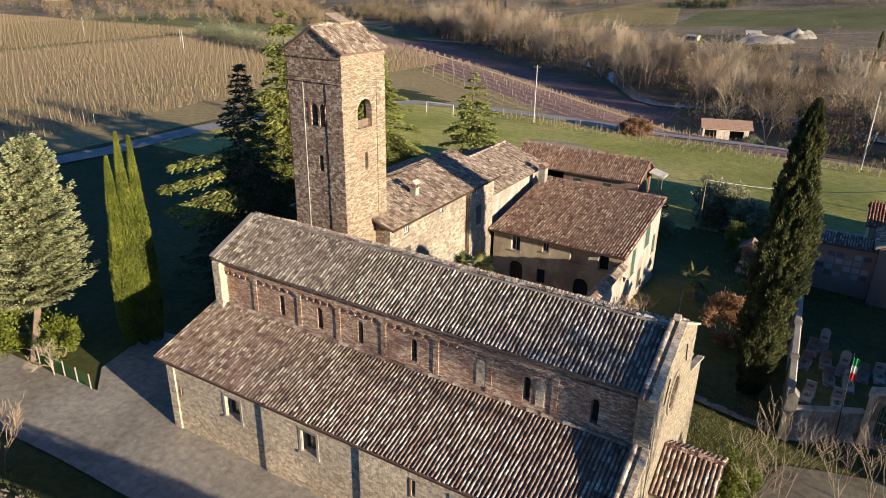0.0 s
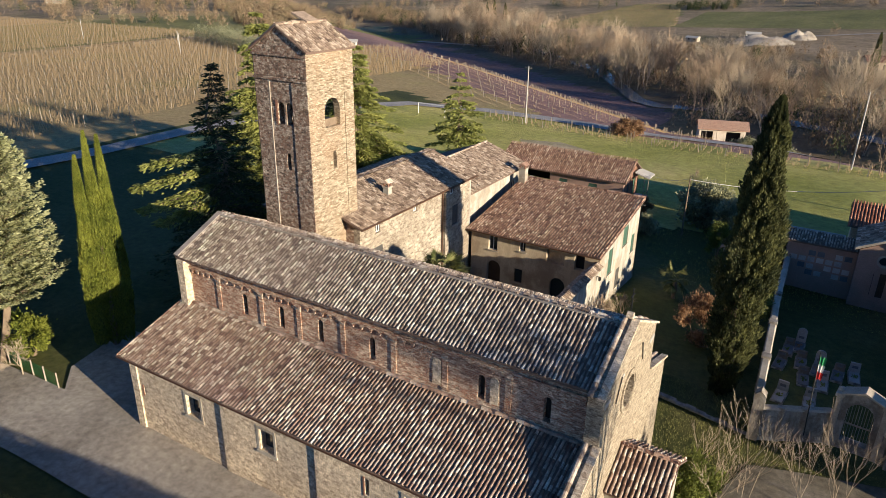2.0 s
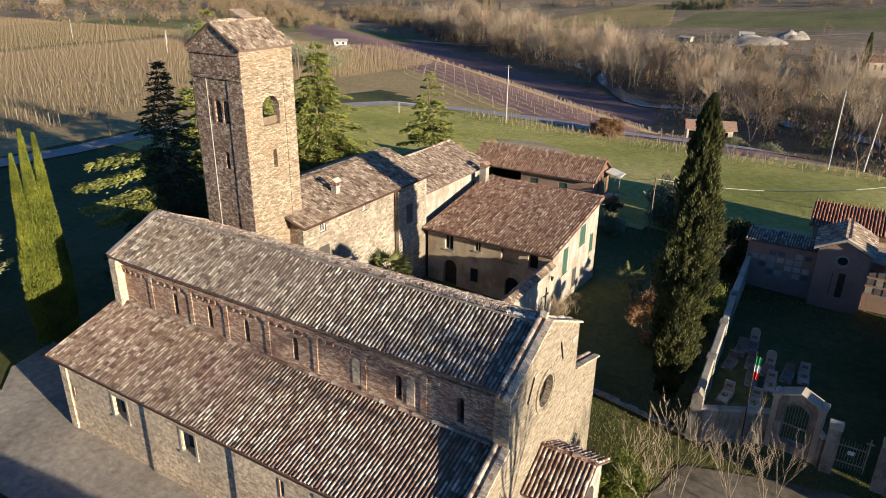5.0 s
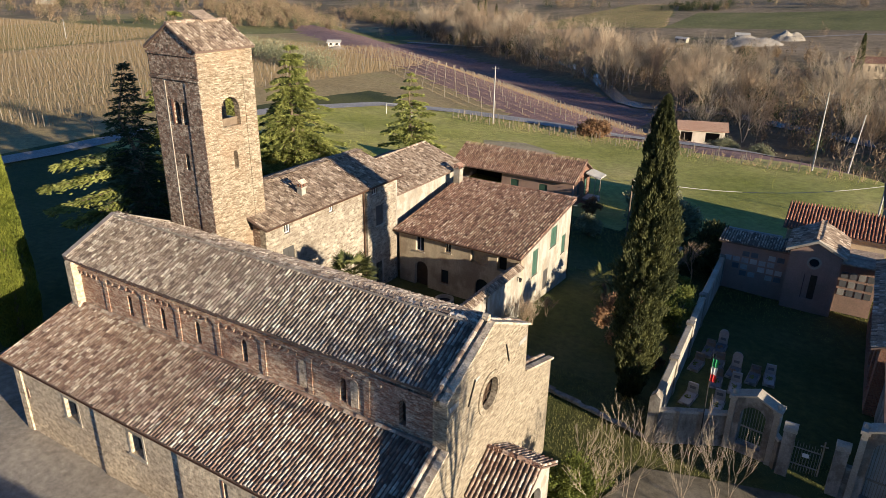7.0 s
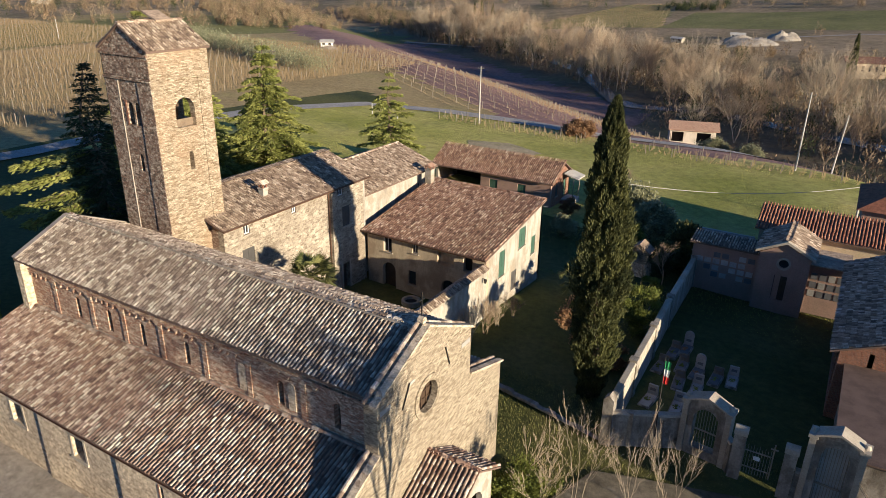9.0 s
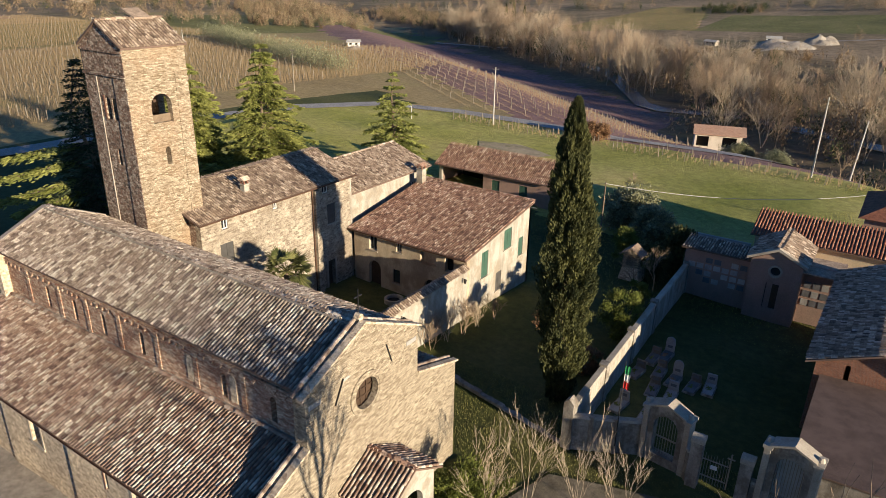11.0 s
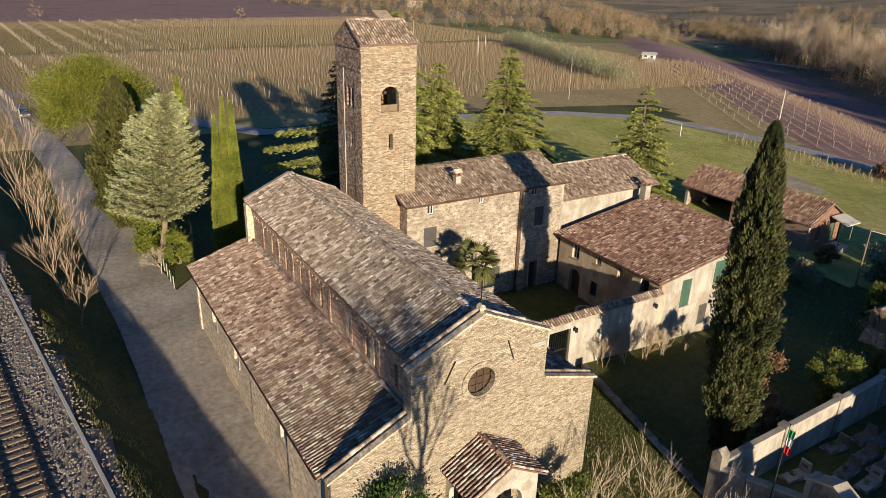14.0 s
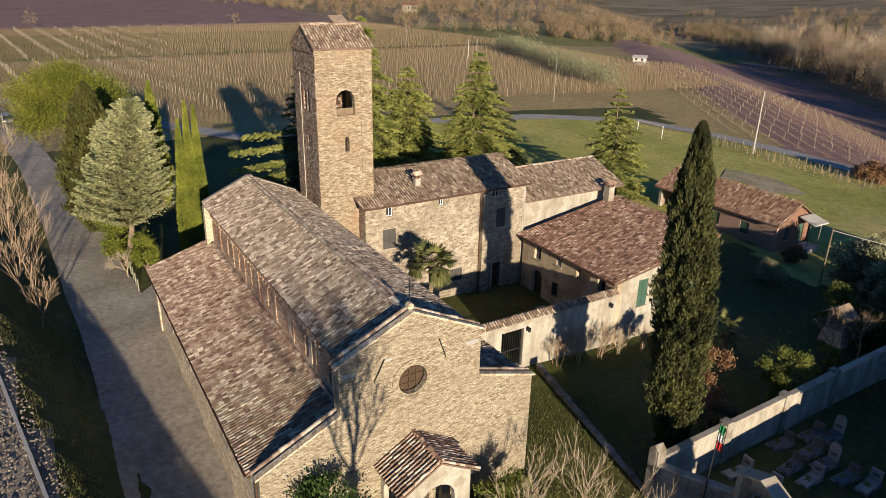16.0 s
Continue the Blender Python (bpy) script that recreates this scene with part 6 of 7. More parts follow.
def conifer(name, x, y, z0, top, radius, material, label, lean=(0, 0), bare=0.1, tiers=22, per=9, seed=1, droop=0.25, size=(0.5, 0.16), density=26, group="", trunk=M_BARK, up=0.0, power=0.85):
    """A fir or cedar: limbs in tiers, flat sprays of needles along each."""
    rng = np.random.default_rng(seed)
    rr = random.Random(seed)
    t = thing(name, (x, y, z0), label, "tree", group)
    H = top - z0
    part("trunk", branchy(Shape(), (x, y, z0 - 0.3), (x + lean[0], y + lean[1], top - 0.3), max(0.16, H * 0.02), 0.03, 5, rr), trunk, t)
    limbs, cs, ds = Shape(), [], []
    for i in range(tiers):
        w = bare + (1 - bare) * (i + rr.random() * 0.6) / tiers
        reach = radius * (1 - (w - bare) / (1 - bare)) ** power * 1.0 + 0.25
        base = np.array((x + lean[0] * w, y + lean[1] * w, z0 + H * w))
        for k in range(per):
            if rr.random() < 0.12:
                continue
            a = 6.283 * (k + rr.random() * 0.7) / per + i * 1.3
            ln = reach * rr.uniform(0.6, 1.12)
            dirv = np.array((math.cos(a), math.sin(a), 0.0))
            rise = up + rr.uniform(-0.08, 0.12)
            m = max(4, int(ln * density / 2.2))
            s = rng.uniform(0.12, 1.0, m) ** 0.8
            side = np.array((-math.sin(a), math.cos(a), 0.0))
            sp = rng.normal(0, 1, m) * (0.10 + 0.17 * ln * (1.05 - s) * s * 2.0)
            zz = ln * (rise * s - droop * s * s) + rng.normal(0, 0.07, m) - np.abs(sp) * 0.15
            cs.append(base + dirv * (ln * s)[:, None] + side * sp[:, None] + np.array((0, 0, 1.0)) * zz[:, None])
            dd = dirv * 0.8 + side * np.sign(sp)[:, None] * 0.5 + np.array((0, 0, -0.1 + up * 0.5)) + rng.normal(0, 0.25, (m, 3))
            ds.append(dd)
            tip = base + dirv * ln * 0.8 + np.array((0, 0, ln * 0.8 * (rise - droop * 0.8)))
            limbs.tube(tuple(base), tuple(tip), 0.02 + 0.018 * ln, 0.012, 4)
    tagged(part("limb", limbs, trunk, t), "", "", "", "stuff")
    c, d = np.concatenate(cs), np.concatenate(ds)
    part("crown", leaf_mesh("crown", blades(c, d, size[0], size[1], rng), material), material, t)
    return t


def leafy(name, x, y, z0, height, radius, material, label, seed=1, count=2600, size=(0.24, 0.13), stems=4, category="shrub", group="", low=0.0, flat=1.0):
    """A bush or round tree: stems, and leaves in uneven clumps with gaps."""
    rng = np.random.default_rng(seed)
    rr = random.Random(seed)
    t = thing(name, (x, y, z0), label, category, group)
    st = Shape()
    clumps = []
    n_clump = max(9, int(radius * 14))
    for k in range(n_clump):
        a, q = rr.uniform(0, 6.283), rr.uniform(0, 1) ** 0.5
        h = rr.uniform(low, 1.0)
        edge = math.sqrt(max(0.08, 1 - (2 * h - 0.95) ** 2 * 0.9)) * radius
        clumps.append((x + math.cos(a) * edge * q, y + math.sin(a) * edge * q, z0 + height * (0.12 + 0.82 * h * flat)))
    for k in range(stems):
        c = clumps[rr.randrange(len(clumps))]
        branchy(st, (x + rr.uniform(-0.15, 0.15), y + rr.uniform(-0.15, 0.15), z0 - 0.2), c, 0.03 + 0.02 * height * 0.4, 0.012, 3, rr)
    part("stems", st, M_BARK, t)
    per = count // n_clump
    cc = []
    for c in clumps:
        cc.append(np.array(c) + rng.normal(0, 1, (per, 3)) * np.array((0.26, 0.26, 0.22)) * max(0.6, radius * 0.62) * rr.uniform(0.6, 1.2))
    c = np.concatenate(cc)
    c[:, 2] = np.maximum(c[:, 2], z0 + 0.05)
    d = c - np.array((x, y, z0 + height * 0.3)) + rng.normal(0, radius * 0.6, c.shape)
    part("crown", leaf_mesh("crown", blades(c, d, size[0], size[1], rng), material), material, t)
    return t


def grow(shape, p, d, length, r, depth, rr, spread=0.55, lift=0.12, sides=4, kids=3):
    q = p + d * length
    mid = p + d * length * 0.5 + Vector((rr.uniform(-1, 1), rr.uniform(-1, 1), rr.uniform(-0.5, 0.5))) * length * 0.06
    shape.tube(p, mid, r, r * 0.85, sides)
    shape.tube(mid, q, r * 0.85, r * 0.68, sides)
    if depth <= 0:
        return
    for i in range(kids + (rr.random() < 0.4)):
        nd = (d + Vector((rr.uniform(-1, 1), rr.uniform(-1, 1), rr.uniform(-0.6, 0.8))) * spread + Vector((0, 0, lift))).normalized()
        st = p + d * length * rr.uniform(0.45, 1.0)
        grow(shape, st, nd, length * rr.uniform(0.55, 0.85), max(r * 0.55, 0.008), depth - 1, rr, spread, lift, 3 if depth < 3 else 4, kids)


def bare_tree(name, x, y, z0, height, label, seed=1, material=M_GREYTWIG, stems=1, depth=4, spread=0.55, lift=0.12, r=None, group="", category="tree", kids=3):
    rr = random.Random(seed)
    t = thing(name, (x, y, z0), label, category, group)
    trunk = Shape()
    for k in range(stems):
        d = Vector((rr.uniform(-1, 1) * (0.32 if stems > 1 else 0.08), rr.uniform(-1, 1) * (0.32 if stems > 1 else 0.08), 1)).normalized()
        b = Vector((x + (rr.uniform(-0.3, 0.3) if stems > 1 else 0), y + (rr.uniform(-0.3, 0.3) if stems > 1 else 0), z0 - 0.2))
        grow(trunk, b, d, height * 0.42, r or height * 0.014, depth, rr, spread, lift, 5, kids)
    part("trunk", trunk, material, t)
    return t


def gz(x, y):
    return float(ground_z(x, y))


# by the church
columnar("cypress", -2.5, 46.9, gz(-2.5, 46.9) - 0.1, 19.7, (0.5, -2.3), 1.62, L_CYPRESS, "tall dark green columnar cypress beside the cemetery", 62000, 3, (0.27, 0.10), fat=0.6, power=0.62, lumpy=0.42)
columnar("cypress", -42.0, 26.7, 0.0, 15.8, (0.2, 0.3), 1.42, L_LIME, "bright green cypress with three narrow spires on the lawn", 52000, 7, (0.24, 0.075), spires=3, fat=0.4, power=0.8, lumpy=0.2)
columnar("cypress", -64.0, 27.5, 0.0, 14.5, (0, 0), 1.4, L_LIME, "bright green cypress behind the conifers", 9000, 9, (0.4, 0.14), fat=0.3)
conifer("silver_cypress", -46.9, 21.0, 0.0, 15.9, 4.4, L_SILVER, "grey-green cypress with a bare leaning trunk beside the lane", lean=(1.2, 2.2), bare=0.25, tiers=36, per=15, seed=5, droop=0.0, up=0.5, size=(0.27, 0.11), density=125, group="grey-green cypresses", power=0.6)
conifer("silver_cypress", -51.6, 20.8, 0.0, 13.0, 3.2, L_SILVER, "smaller grey-green cypress beside the lane", lean=(0.5, 0.5), bare=0.22, tiers=28, per=13, seed=6, droop=0.0, up=0.5, size=(0.27, 0.11), density=115, group="grey-green cypresses", power=0.6)
columnar("conifer", -58.5, 20.3, 0.0, 15.5, (0, 0.3), 3.4, leaf_mat("olive_brown_leaf", (0.06, 0.065, 0.018), (0.125, 0.125, 0.04), 0.6), "broad brownish-green conifer beside the lane", 22000, 12, (0.45, 0.2), fat=0.5)
leafy("umbrella_pine", -78.0, 19.5, 5.0, 10.5, 6.2, L_PINE, "broad bright green pine beside the lane", 14, 42000, (0.3, 0.12), 7, "tree", low=0.25)
part("trunk", branchy(Shape(), (-78, 19.5, -0.3), (-78, 19.5, 8.5), 0.35, 0.2), M_BARK, bpy.data.objects["umbrella_pine"])
leafy("hedge_bush", -49.3, 20.6, 0.0, 4.6, 1.9, L_LIME, "clipped green bush under the conifers", 15, 7000, (0.26, 0.12))
leafy("hedge_bush", -45.6, 22.6, 0.0, 3.6, 1.6, L_LIME, "green bush behind the leaning trunk", 16, 4500, (0.26, 0.12))
bare_tree("bare_bush", -43.6, 20.6, 0.0, 3.4, "small bare weeping tree beside the fence", 17, M_TWIG, 1, 5, 0.8, -0.12)
fence = thing("wire_fence", (-43, 21.3, 0), "low green wire fence on pale posts", "fence")
for k in range(5):
    x = -46.0 + k * 1.5
    part("fence_post", Shape().tube((x, 21.0, -0.2), (x, 21.0, 1.2), 0.05, 0.05, 6), M_STONETRIM, fence)
for k in range(7):
    part("fence_wire", Shape().tube((-46.0, 21.0, 0.15 + k * 0.15), (-40.0, 21.0, 0.15 + k * 0.15), 0.012, 0.012, 4), M_GREENPAINT, fence)

# conifers behind the tower
dark_cedar = conifer("cedar", -41.5, 38.0, 0.0, 19.6, 7.4, L_CEDAR, "dark blue-green cedar behind the church", bare=0.04, tiers=46, per=6, seed=21, droop=0.14, size=(0.36, 0.09), density=85, power=0.95, group="conifers behind the tower")
conifer("cedar", -43.0, 44.5, 0.0, 23.2, 7.4, L_FRESH, "tall green fir behind the bell tower", bare=0.08, tiers=28, per=10, seed=22, droop=0.24, size=(0.42, 0.14), density=140, group="conifers behind the tower")
conifer("cedar", -44.5, 59.5, -0.6, 19.3, 8.4, L_FRESH, "broad green conifer behind the wing", bare=0.05, tiers=24, per=11, seed=23, droop=0.22, size=(0.42, 0.14), density=145, group="conifers behind the tower")
conifer("cedar", -46.5, 51.5, -0.3, 17.6, 8.4, L_FRESH, "broad green conifer behind the wing", bare=0.05, tiers=24, per=11, seed=24, droop=0.22, size=(0.42, 0.14), density=145, group="conifers behind the tower")
conifer("cedar", -52.0, 66.5, -0.8, 14.5, 7.5, L_CEDAR, "lower conifer at the meadow edge", bare=0.05, tiers=20, per=10, seed=27, droop=0.2, size=(0.42, 0.14), density=125, group="conifers behind the tower")
conifer("spruce", -45.0, 82.5, gz(-45, 82.5), 13.6, 6.0, L_FRESH, "open green spruce on the meadow", bare=0.06, tiers=17, per=8, seed=25, droop=0.14, size=(0.5, 0.22), density=75)
rng = np.random.default_rng(26)
# Low limbs of the dark cedar; the lighter leaf colour paints in their sunlight.
for tip, root in (((-43.6, 31.0, 10.6), (-41.5, 37.0, 11.4)), ((-42.4, 30.6, 9.2), (-41.2, 37.0, 10.0)), ((-44.4, 32.6, 11.9), (-41.8, 37.6, 12.6)), ((-41.2, 31.2, 8.2), (-41.0, 37.0, 9.0))):
    tip, root = np.array(tip), np.array(root)
    n = 900
    s = rng.uniform(0.05, 1.0, n)
    dv = tip - root
    side = np.cross(dv, (0, 0, 1.0))
    side /= np.linalg.norm(side)
    sp = rng.normal(0, 1, n) * (0.14 + 0.42 * np.sin(np.pi * s * 0.85))
    c = root + dv * s[:, None] + side * sp[:, None] + np.array((0, 0, 1.0)) * (rng.normal(0, 0.07, n) - 0.12 * np.abs(sp))[:, None]
    dd = dv / np.linalg.norm(dv) * 0.8 + side * np.sign(sp)[:, None] * 0.5 + rng.normal(0, 0.25, (n, 3))
    limb = part("limb", Shape().tube(tuple(root), tuple(tip), 0.12, 0.03, 5), M_BARK, dark_cedar)
    part("needles", leaf_mesh("needles", blades(c, dd, 0.5, 0.17, rng), L_FRESH), L_FRESH, limb, "cedar needles in a brighter green for the sun on them")

# courtyard and gardens
def palm(x, y, z0, trunk_h, reach, label, seed, fronds=34):
    rr = random.Random(seed)
    rng = np.random.default_rng(seed)
    t = thing("palm_tree", (x, y, z0), label, "palm", "palms")
    part("trunk", branchy(Shape(), (x, y, z0 - 0.2), (x, y, z0 + trunk_h), 0.22, 0.2, 4, rr), M_BARK, t)
    for k in range(fronds):
        a, el = rr.uniform(0, 6.283), rr.uniform(-0.9, 1.25)
        h = Vector((math.cos(a), math.sin(a), 0))
        d = (h * math.cos(el) + Vector((0, 0, math.sin(el)))).normalized()
        ln = reach * rr.uniform(0.75, 1.1)
        hub = Vector((x, y, z0 + trunk_h + 0.1)) + d * ln * 0.55
        s = Shape().tube((x, y, z0 + trunk_h), hub, 0.02, 0.012, 4)
        side = d.cross(Vector((0, 0, 1))).normalized()
        for j in range(13):
            q = (j / 12 - 0.5) * 2.6
            ld = (d * math.cos(q) + side * math.sin(q) + Vector((0, 0, -0.22 * abs(q)))).normalized()
            tip = hub + ld * ln * 0.5 * (1 - 0.15 * abs(q)) + Vector((0, 0, -0.12))
            w = side * 0.085 if abs(q) < 0.8 else d * 0.085
            m = hub.lerp(tip, 0.45)
            s.add([hub, m + w, tip, m - w], [(0, 1, 2, 3)])
        part("frond", s, L_PALM, t)
    return t


palm(-21.6, 40.2, -0.3, 6.0, 2.1, "fan palm with dead lower fronds in the courtyard", 31, 80)
palm(-9.4, 61.5, gz(-9.4, 61.5), 1.9, 1.8, "low fan palm in the garden", 32, 24)
for x, y, h, r, m, lab, sd in ((-3.3, 24.2, 6.2, 1.9, L_LAUREL, "dark laurel bush before the church front", 41), (-1.9, 33.3, 3.2, 1.6, L_YELLOWGREEN, "yellow-green bush beside the porch", 42),
                              (-5.2, 53.2, 4.6, 1.9, L_RUST, "rust-brown leafless bush beside the cypress", 43), (-2.2, 51.6, 2.2, 1.0, L_RUST, "rust-brown bush along the cemetery wall", 44),
                              (-2.6, 58.6, 4.6, 1.8, L_YELLOWGREEN, "green bush leaning over the cemetery wall", 45), (-3.6, 66.0, 2.6, 1.0, L_YELLOWGREEN, "green bush beside the wall", 46),
                              (-8.2, 75.2, 4.2, 1.5, L_YELLOWGREEN, "tall green shrub behind the shrine", 47), (-3.0, 76.5, 5.0, 2.4, L_CYPRESS, "dark evergreen behind the niche wall", 48),
                              (-12.0, 87.0, 4.8, 3.2, L_OLIVE, "silvery olive tree on the slope", 49), (-8.5, 84.0, 4.2, 2.6, L_OLIVE, "silvery olive tree on the slope", 50),
                              (-17.0, 78.0, 2.2, 1.6, L_OLIVE, "pale bush on the garden grass", 51), (-4.6, 74.0, 3.6, 1.8, L_CYPRESS, "dark bush beside the shrine", 52),
                              (-19.6, 86.5, 2.0, 1.2, L_RUST, "brown bush beside the brick house", 53), (-1.0, 36.0, 1.1, 0.6, L_YELLOWGREEN, "small green shrub on the grass", 54),
                              (-26.5, 225.0, 6.0, 4.0, L_OLIVE, "pale round tree beside the barn", 55), (-16.0, 222.0, 6.0, 4.4, L_OLIVE, "pale round tree beside the barn", 56),
                              (-37.0, 135.5, 2.6, 2.8, L_RUST, "brown bramble beside the lane", 57)):
    leafy("bush", x, y, gz(x, y), h, r, m, lab, sd, int(5200 * max(1, r)), (0.19, 0.09) if r < 2.3 else (0.4, 0.2), 5)
for k, (x, y, h) in enumerate(((-13.2, 46.6, 2.9), (-13.0, 48.6, 3.0), (-12.8, 50.6, 2.8), (-12.6, 52.4, 2.4), (-12.3, 54.6, 2.2))):
    bare_tree("wall_shrub", x, y, gz(x, y), h, "tangled bare shrub against the yard wall", 60 + k, M_TWIG if k % 2 else M_GREYTWIG, 4, 4, 0.6, 0.05, 0.03, "shrubs at the yard wall", "shrub")
for k, (x, y, h) in enumerate(((-1.4, 34.6, 5.0), (0.8, 35.8, 6.0), (3.4, 36.6, 6.0), (5.2, 37.6, 5.4), (-0.2, 33.6, 5.0))):
    bare_tree("bare_sapling", x, y, gz(x, y), h, "pale bare sapling with upright shoots", 70 + k, M_TWIG, 3, 4, 0.5, 0.2, 0.017, "saplings before the church", "sapling", 2)
for k, (x, y, h) in enumerate(((-47.0, 12.0, 9.0), (-43.0, 12.4, 8.0), (-40.5, 12.9, 6.0), (-36.0, 13.4, 4.6), (-52.0, 11.5, 9.5), (-57.0, 11.2, 9.0))):
    bare_tree("lane_tree", x, y, gz(x, y), h, "slender bare tree on the bank beside the lane", 80 + k, M_GREYTWIG, 2, 5, 0.5, 0.14, 0.045, "bare trees along the lane", kids=2)
for k, (x, y, h) in enumerate(((-64, 10.5, 10), (-72, 10, 10), (-81, 10.5, 9), (-92, 9, 10))):
    bare_tree("lane_tree", x, y, gz(x, y), h, "slender bare tree on the bank beside the lane", 90 + k, M_GREYTWIG, 2, 5, 0.5, 0.14, 0.045, "bare trees along the lane", kids=2)
bare_tree("plane_tree", 14.5, 22.8, 3.2, 12.5, "large bare tree before the church", 99, M_BARK, 1, 5, 0.55, 0.15, 0.22)
for k, (x, y, h) in enumerate(((-16.5, 99, 4.5), (-5.5, 70.0, 4.0), (-3.6, 70.8, 4.6), (6.5, 131, 6.0), (-99.5, 70, 4.0))):
    bare_tree("bare_garden_tree", x, y, gz(x, y), h, "small bare fruit tree on grass", 110 + k, M_GREYTWIG, 1, 4, 0.7, 0.05, None, "bare garden trees")


# ---- river and woods ----
draped("water_river", [(-330, 545), (-201, 445), (-127, 376), (-98, 330), (-84, 307), (-72, 299), (-40, 297), (60, 240), (180, 150)], 7, M_WATER, "pale river between bare banks", "river", 0.35, 6, 2)
proto = []
for k in range(5):
    pt = bare_tree("river_tree", 0, 0, 0, 13.0 + k, "bare brown tree of the riverside wood", 130 + k, (M_GREYTWIG, M_TWIG)[k % 2], 1 + k % 2, 4, 0.62, 0.10, 0.13, "riverside trees", kids=4)
    proto.append(pt)
rr = random.Random(77)
placed = 0
for k in range(420):
    a = rr.uniform(-330, 190)
    s = rr.uniform(-70, -24) if a < 18 else rr.uniform(-75, -4)
    x, y = -75 + 0.795 * a - 0.606 * s, 280 - 0.606 * a - 0.795 * s
    if placed >= 285 or (-50 < x < -22 and 230 < y < 256) or (-22 < x < 110 and 224 < y + 0.18 * (x + 30) < 254) or (-96 < x < -66 and 285 < y < 322 and s > -34):
        continue
    m = pose(x, y, gz(x, y) - 0.2, 0, 0, rr.uniform(0, 360)) @ Matrix.Diagonal((*([rr.uniform(1.0, 1.6)] * 3), 1))
    if placed < 5:
        proto[placed].matrix_basis = m
    else:
        c = copy_thing(proto[rr.randrange(5)], m)
        c.scale = m.to_scale()
    placed += 1


def woods(name, spots, material, label, seed, size=1.5, per=80, width=4.2, height=10.0):
    """Far woodland as one mass of many small sprays."""
    rng = np.random.default_rng(seed)
    cs, ds = [], []
    for x, y, k in spots:
        c = rng.normal(0, 1, (per, 3)) * np.array((width * 0.42 * k, width * 0.42 * k, height * 0.26 * k)) + np.array((x, y, gz(x, y) + height * 0.48 * k))
        cs.append(c)
        ds.append(rng.normal(0, 0.5, (per, 3)) + np.array((0, 0, 0.9)))
    c, d = np.concatenate(cs), np.concatenate(ds)
    me = leaf_mesh(name, blades(c, d, size, size * 0.28, rng), material)
    return tagged(new(name, me), label, "woodland", "", "stuff")


rr = random.Random(5)
brown, dark, pale = [], [], []


def across(a, s):
    """Plan position from the distance along the river and towards the church."""
    return -75 + 0.795 * a - 0.606 * s, 280 - 0.606 * a - 0.795 * s


for k in range(900):
    a = rr.uniform(-620, 260)
    s = rr.uniform(-78, -26) if a < 18 else rr.uniform(-85, -14)
    x, y = across(a, s)
    if -98 < x < -60 and 282 < y < 325 and s > -36:
        continue
    (dark if rr.random() < 0.2 else pale if rr.random() < 0.3 else brown).append((x, y, rr.uniform(0.5, 1.0)))
for k in range(420):
    x, y = rr.uniform(-60, 150), rr.uniform(170, 300)
    if (x + 75) * -0.606 + (y - 280) * -0.795 < 12 and not (-52 < x < -20 and y < 262) and not (-22 < x < 110 and 224 < y + 0.18 * (x + 30) < 254):
        (dark if rr.random() < 0.3 else brown).append((x, y, rr.uniform(0.5, 1.0)))
for k in range(60):
    dark.append((rr.uniform(-206, -172), rr.uniform(422, 450), rr.uniform(0.9, 1.4)))
for k in range(3200):
    a, s = rr.uniform(-900, 420), rr.uniform(-620, -78)
    x, y = across(a, s)
    if on_hill(x, y) or (x > -190 and 448 < y < 720 and not (x > -30 and y < 545)):
        continue
    f = noise.noise((x * 0.009, y * 0.009, 2.0))
    if f < 0.02:
        continue
    (dark if noise.noise((x * 0.02, y * 0.02, 8.0)) > 0.22 else pale if rr.random() < 0.3 else brown).append((x, y, rr.uniform(0.6, 1.1)))
for k in range(70):
    brown.append((rr.uniform(-150, -40), rr.uniform(445, 462), rr.uniform(0.3, 0.6)))
    dark.append((rr.uniform(-180, -120), rr.uniform(712, 760), rr.uniform(0.4, 0.7)))
for k in range(620):
    x, y = rr.uniform(-900, -425), rr.uniform(-150, 520)
    if abs(y - 130 - 0.2 * (x + 430)) < 130 and x > -790 and (x < -440 or rr.random() < 0.75):
        continue
    (dark if rr.random() < 0.2 else brown).append((x, y, rr.uniform(0.6, 1.1)))
for k in range(1500):
    x, y = rr.uniform(-820, -290), rr.uniform(225, 780)
    s = (x + 75) * -0.606 + (y - 280) * -0.795
    if s < -78 or (s < 60 and x > -330) or noise.noise((x * 0.012, y * 0.012, 6.0)) < -0.12:
        continue
    (dark if rr.random() < 0.1 else pale if rr.random() < 0.35 else brown).append((x, y, rr.uniform(0.4, 0.95)))
for k in range(320):
    a, s = rr.uniform(-430, -190), rr.uniform(70, 135)
    x, y = across(a, s)
    (pale if rr.random() < 0.5 else brown).append((x, y, rr.uniform(0.3, 0.7)))
woods("far_woods", brown, leaf_mat("bare_wood_haze", (0.19, 0.135, 0.085), (0.34, 0.25, 0.165), 0.05, 0.3), "brown bare woodland along the valley", 51)
woods("far_evergreens", dark, leaf_mat("far_evergreen", (0.03, 0.042, 0.016), (0.065, 0.08, 0.03), 0.05, 0.2), "dark evergreens scattered through the woods", 52, 0.9, 170, 4.0, 11.0)
woods("far_thicket", pale, leaf_mat("pale_thicket", (0.2, 0.16, 0.09), (0.31, 0.25, 0.16), 0.05, 0.2), "pale leafless thicket along the valley", 53, 1.0, 110)
olives = [(-248 + 120 * t + rr.uniform(-4, 4), 211 - 50 * t + rr.uniform(-4, 4), 0.75) for t in np.linspace(0, 1, 70)]
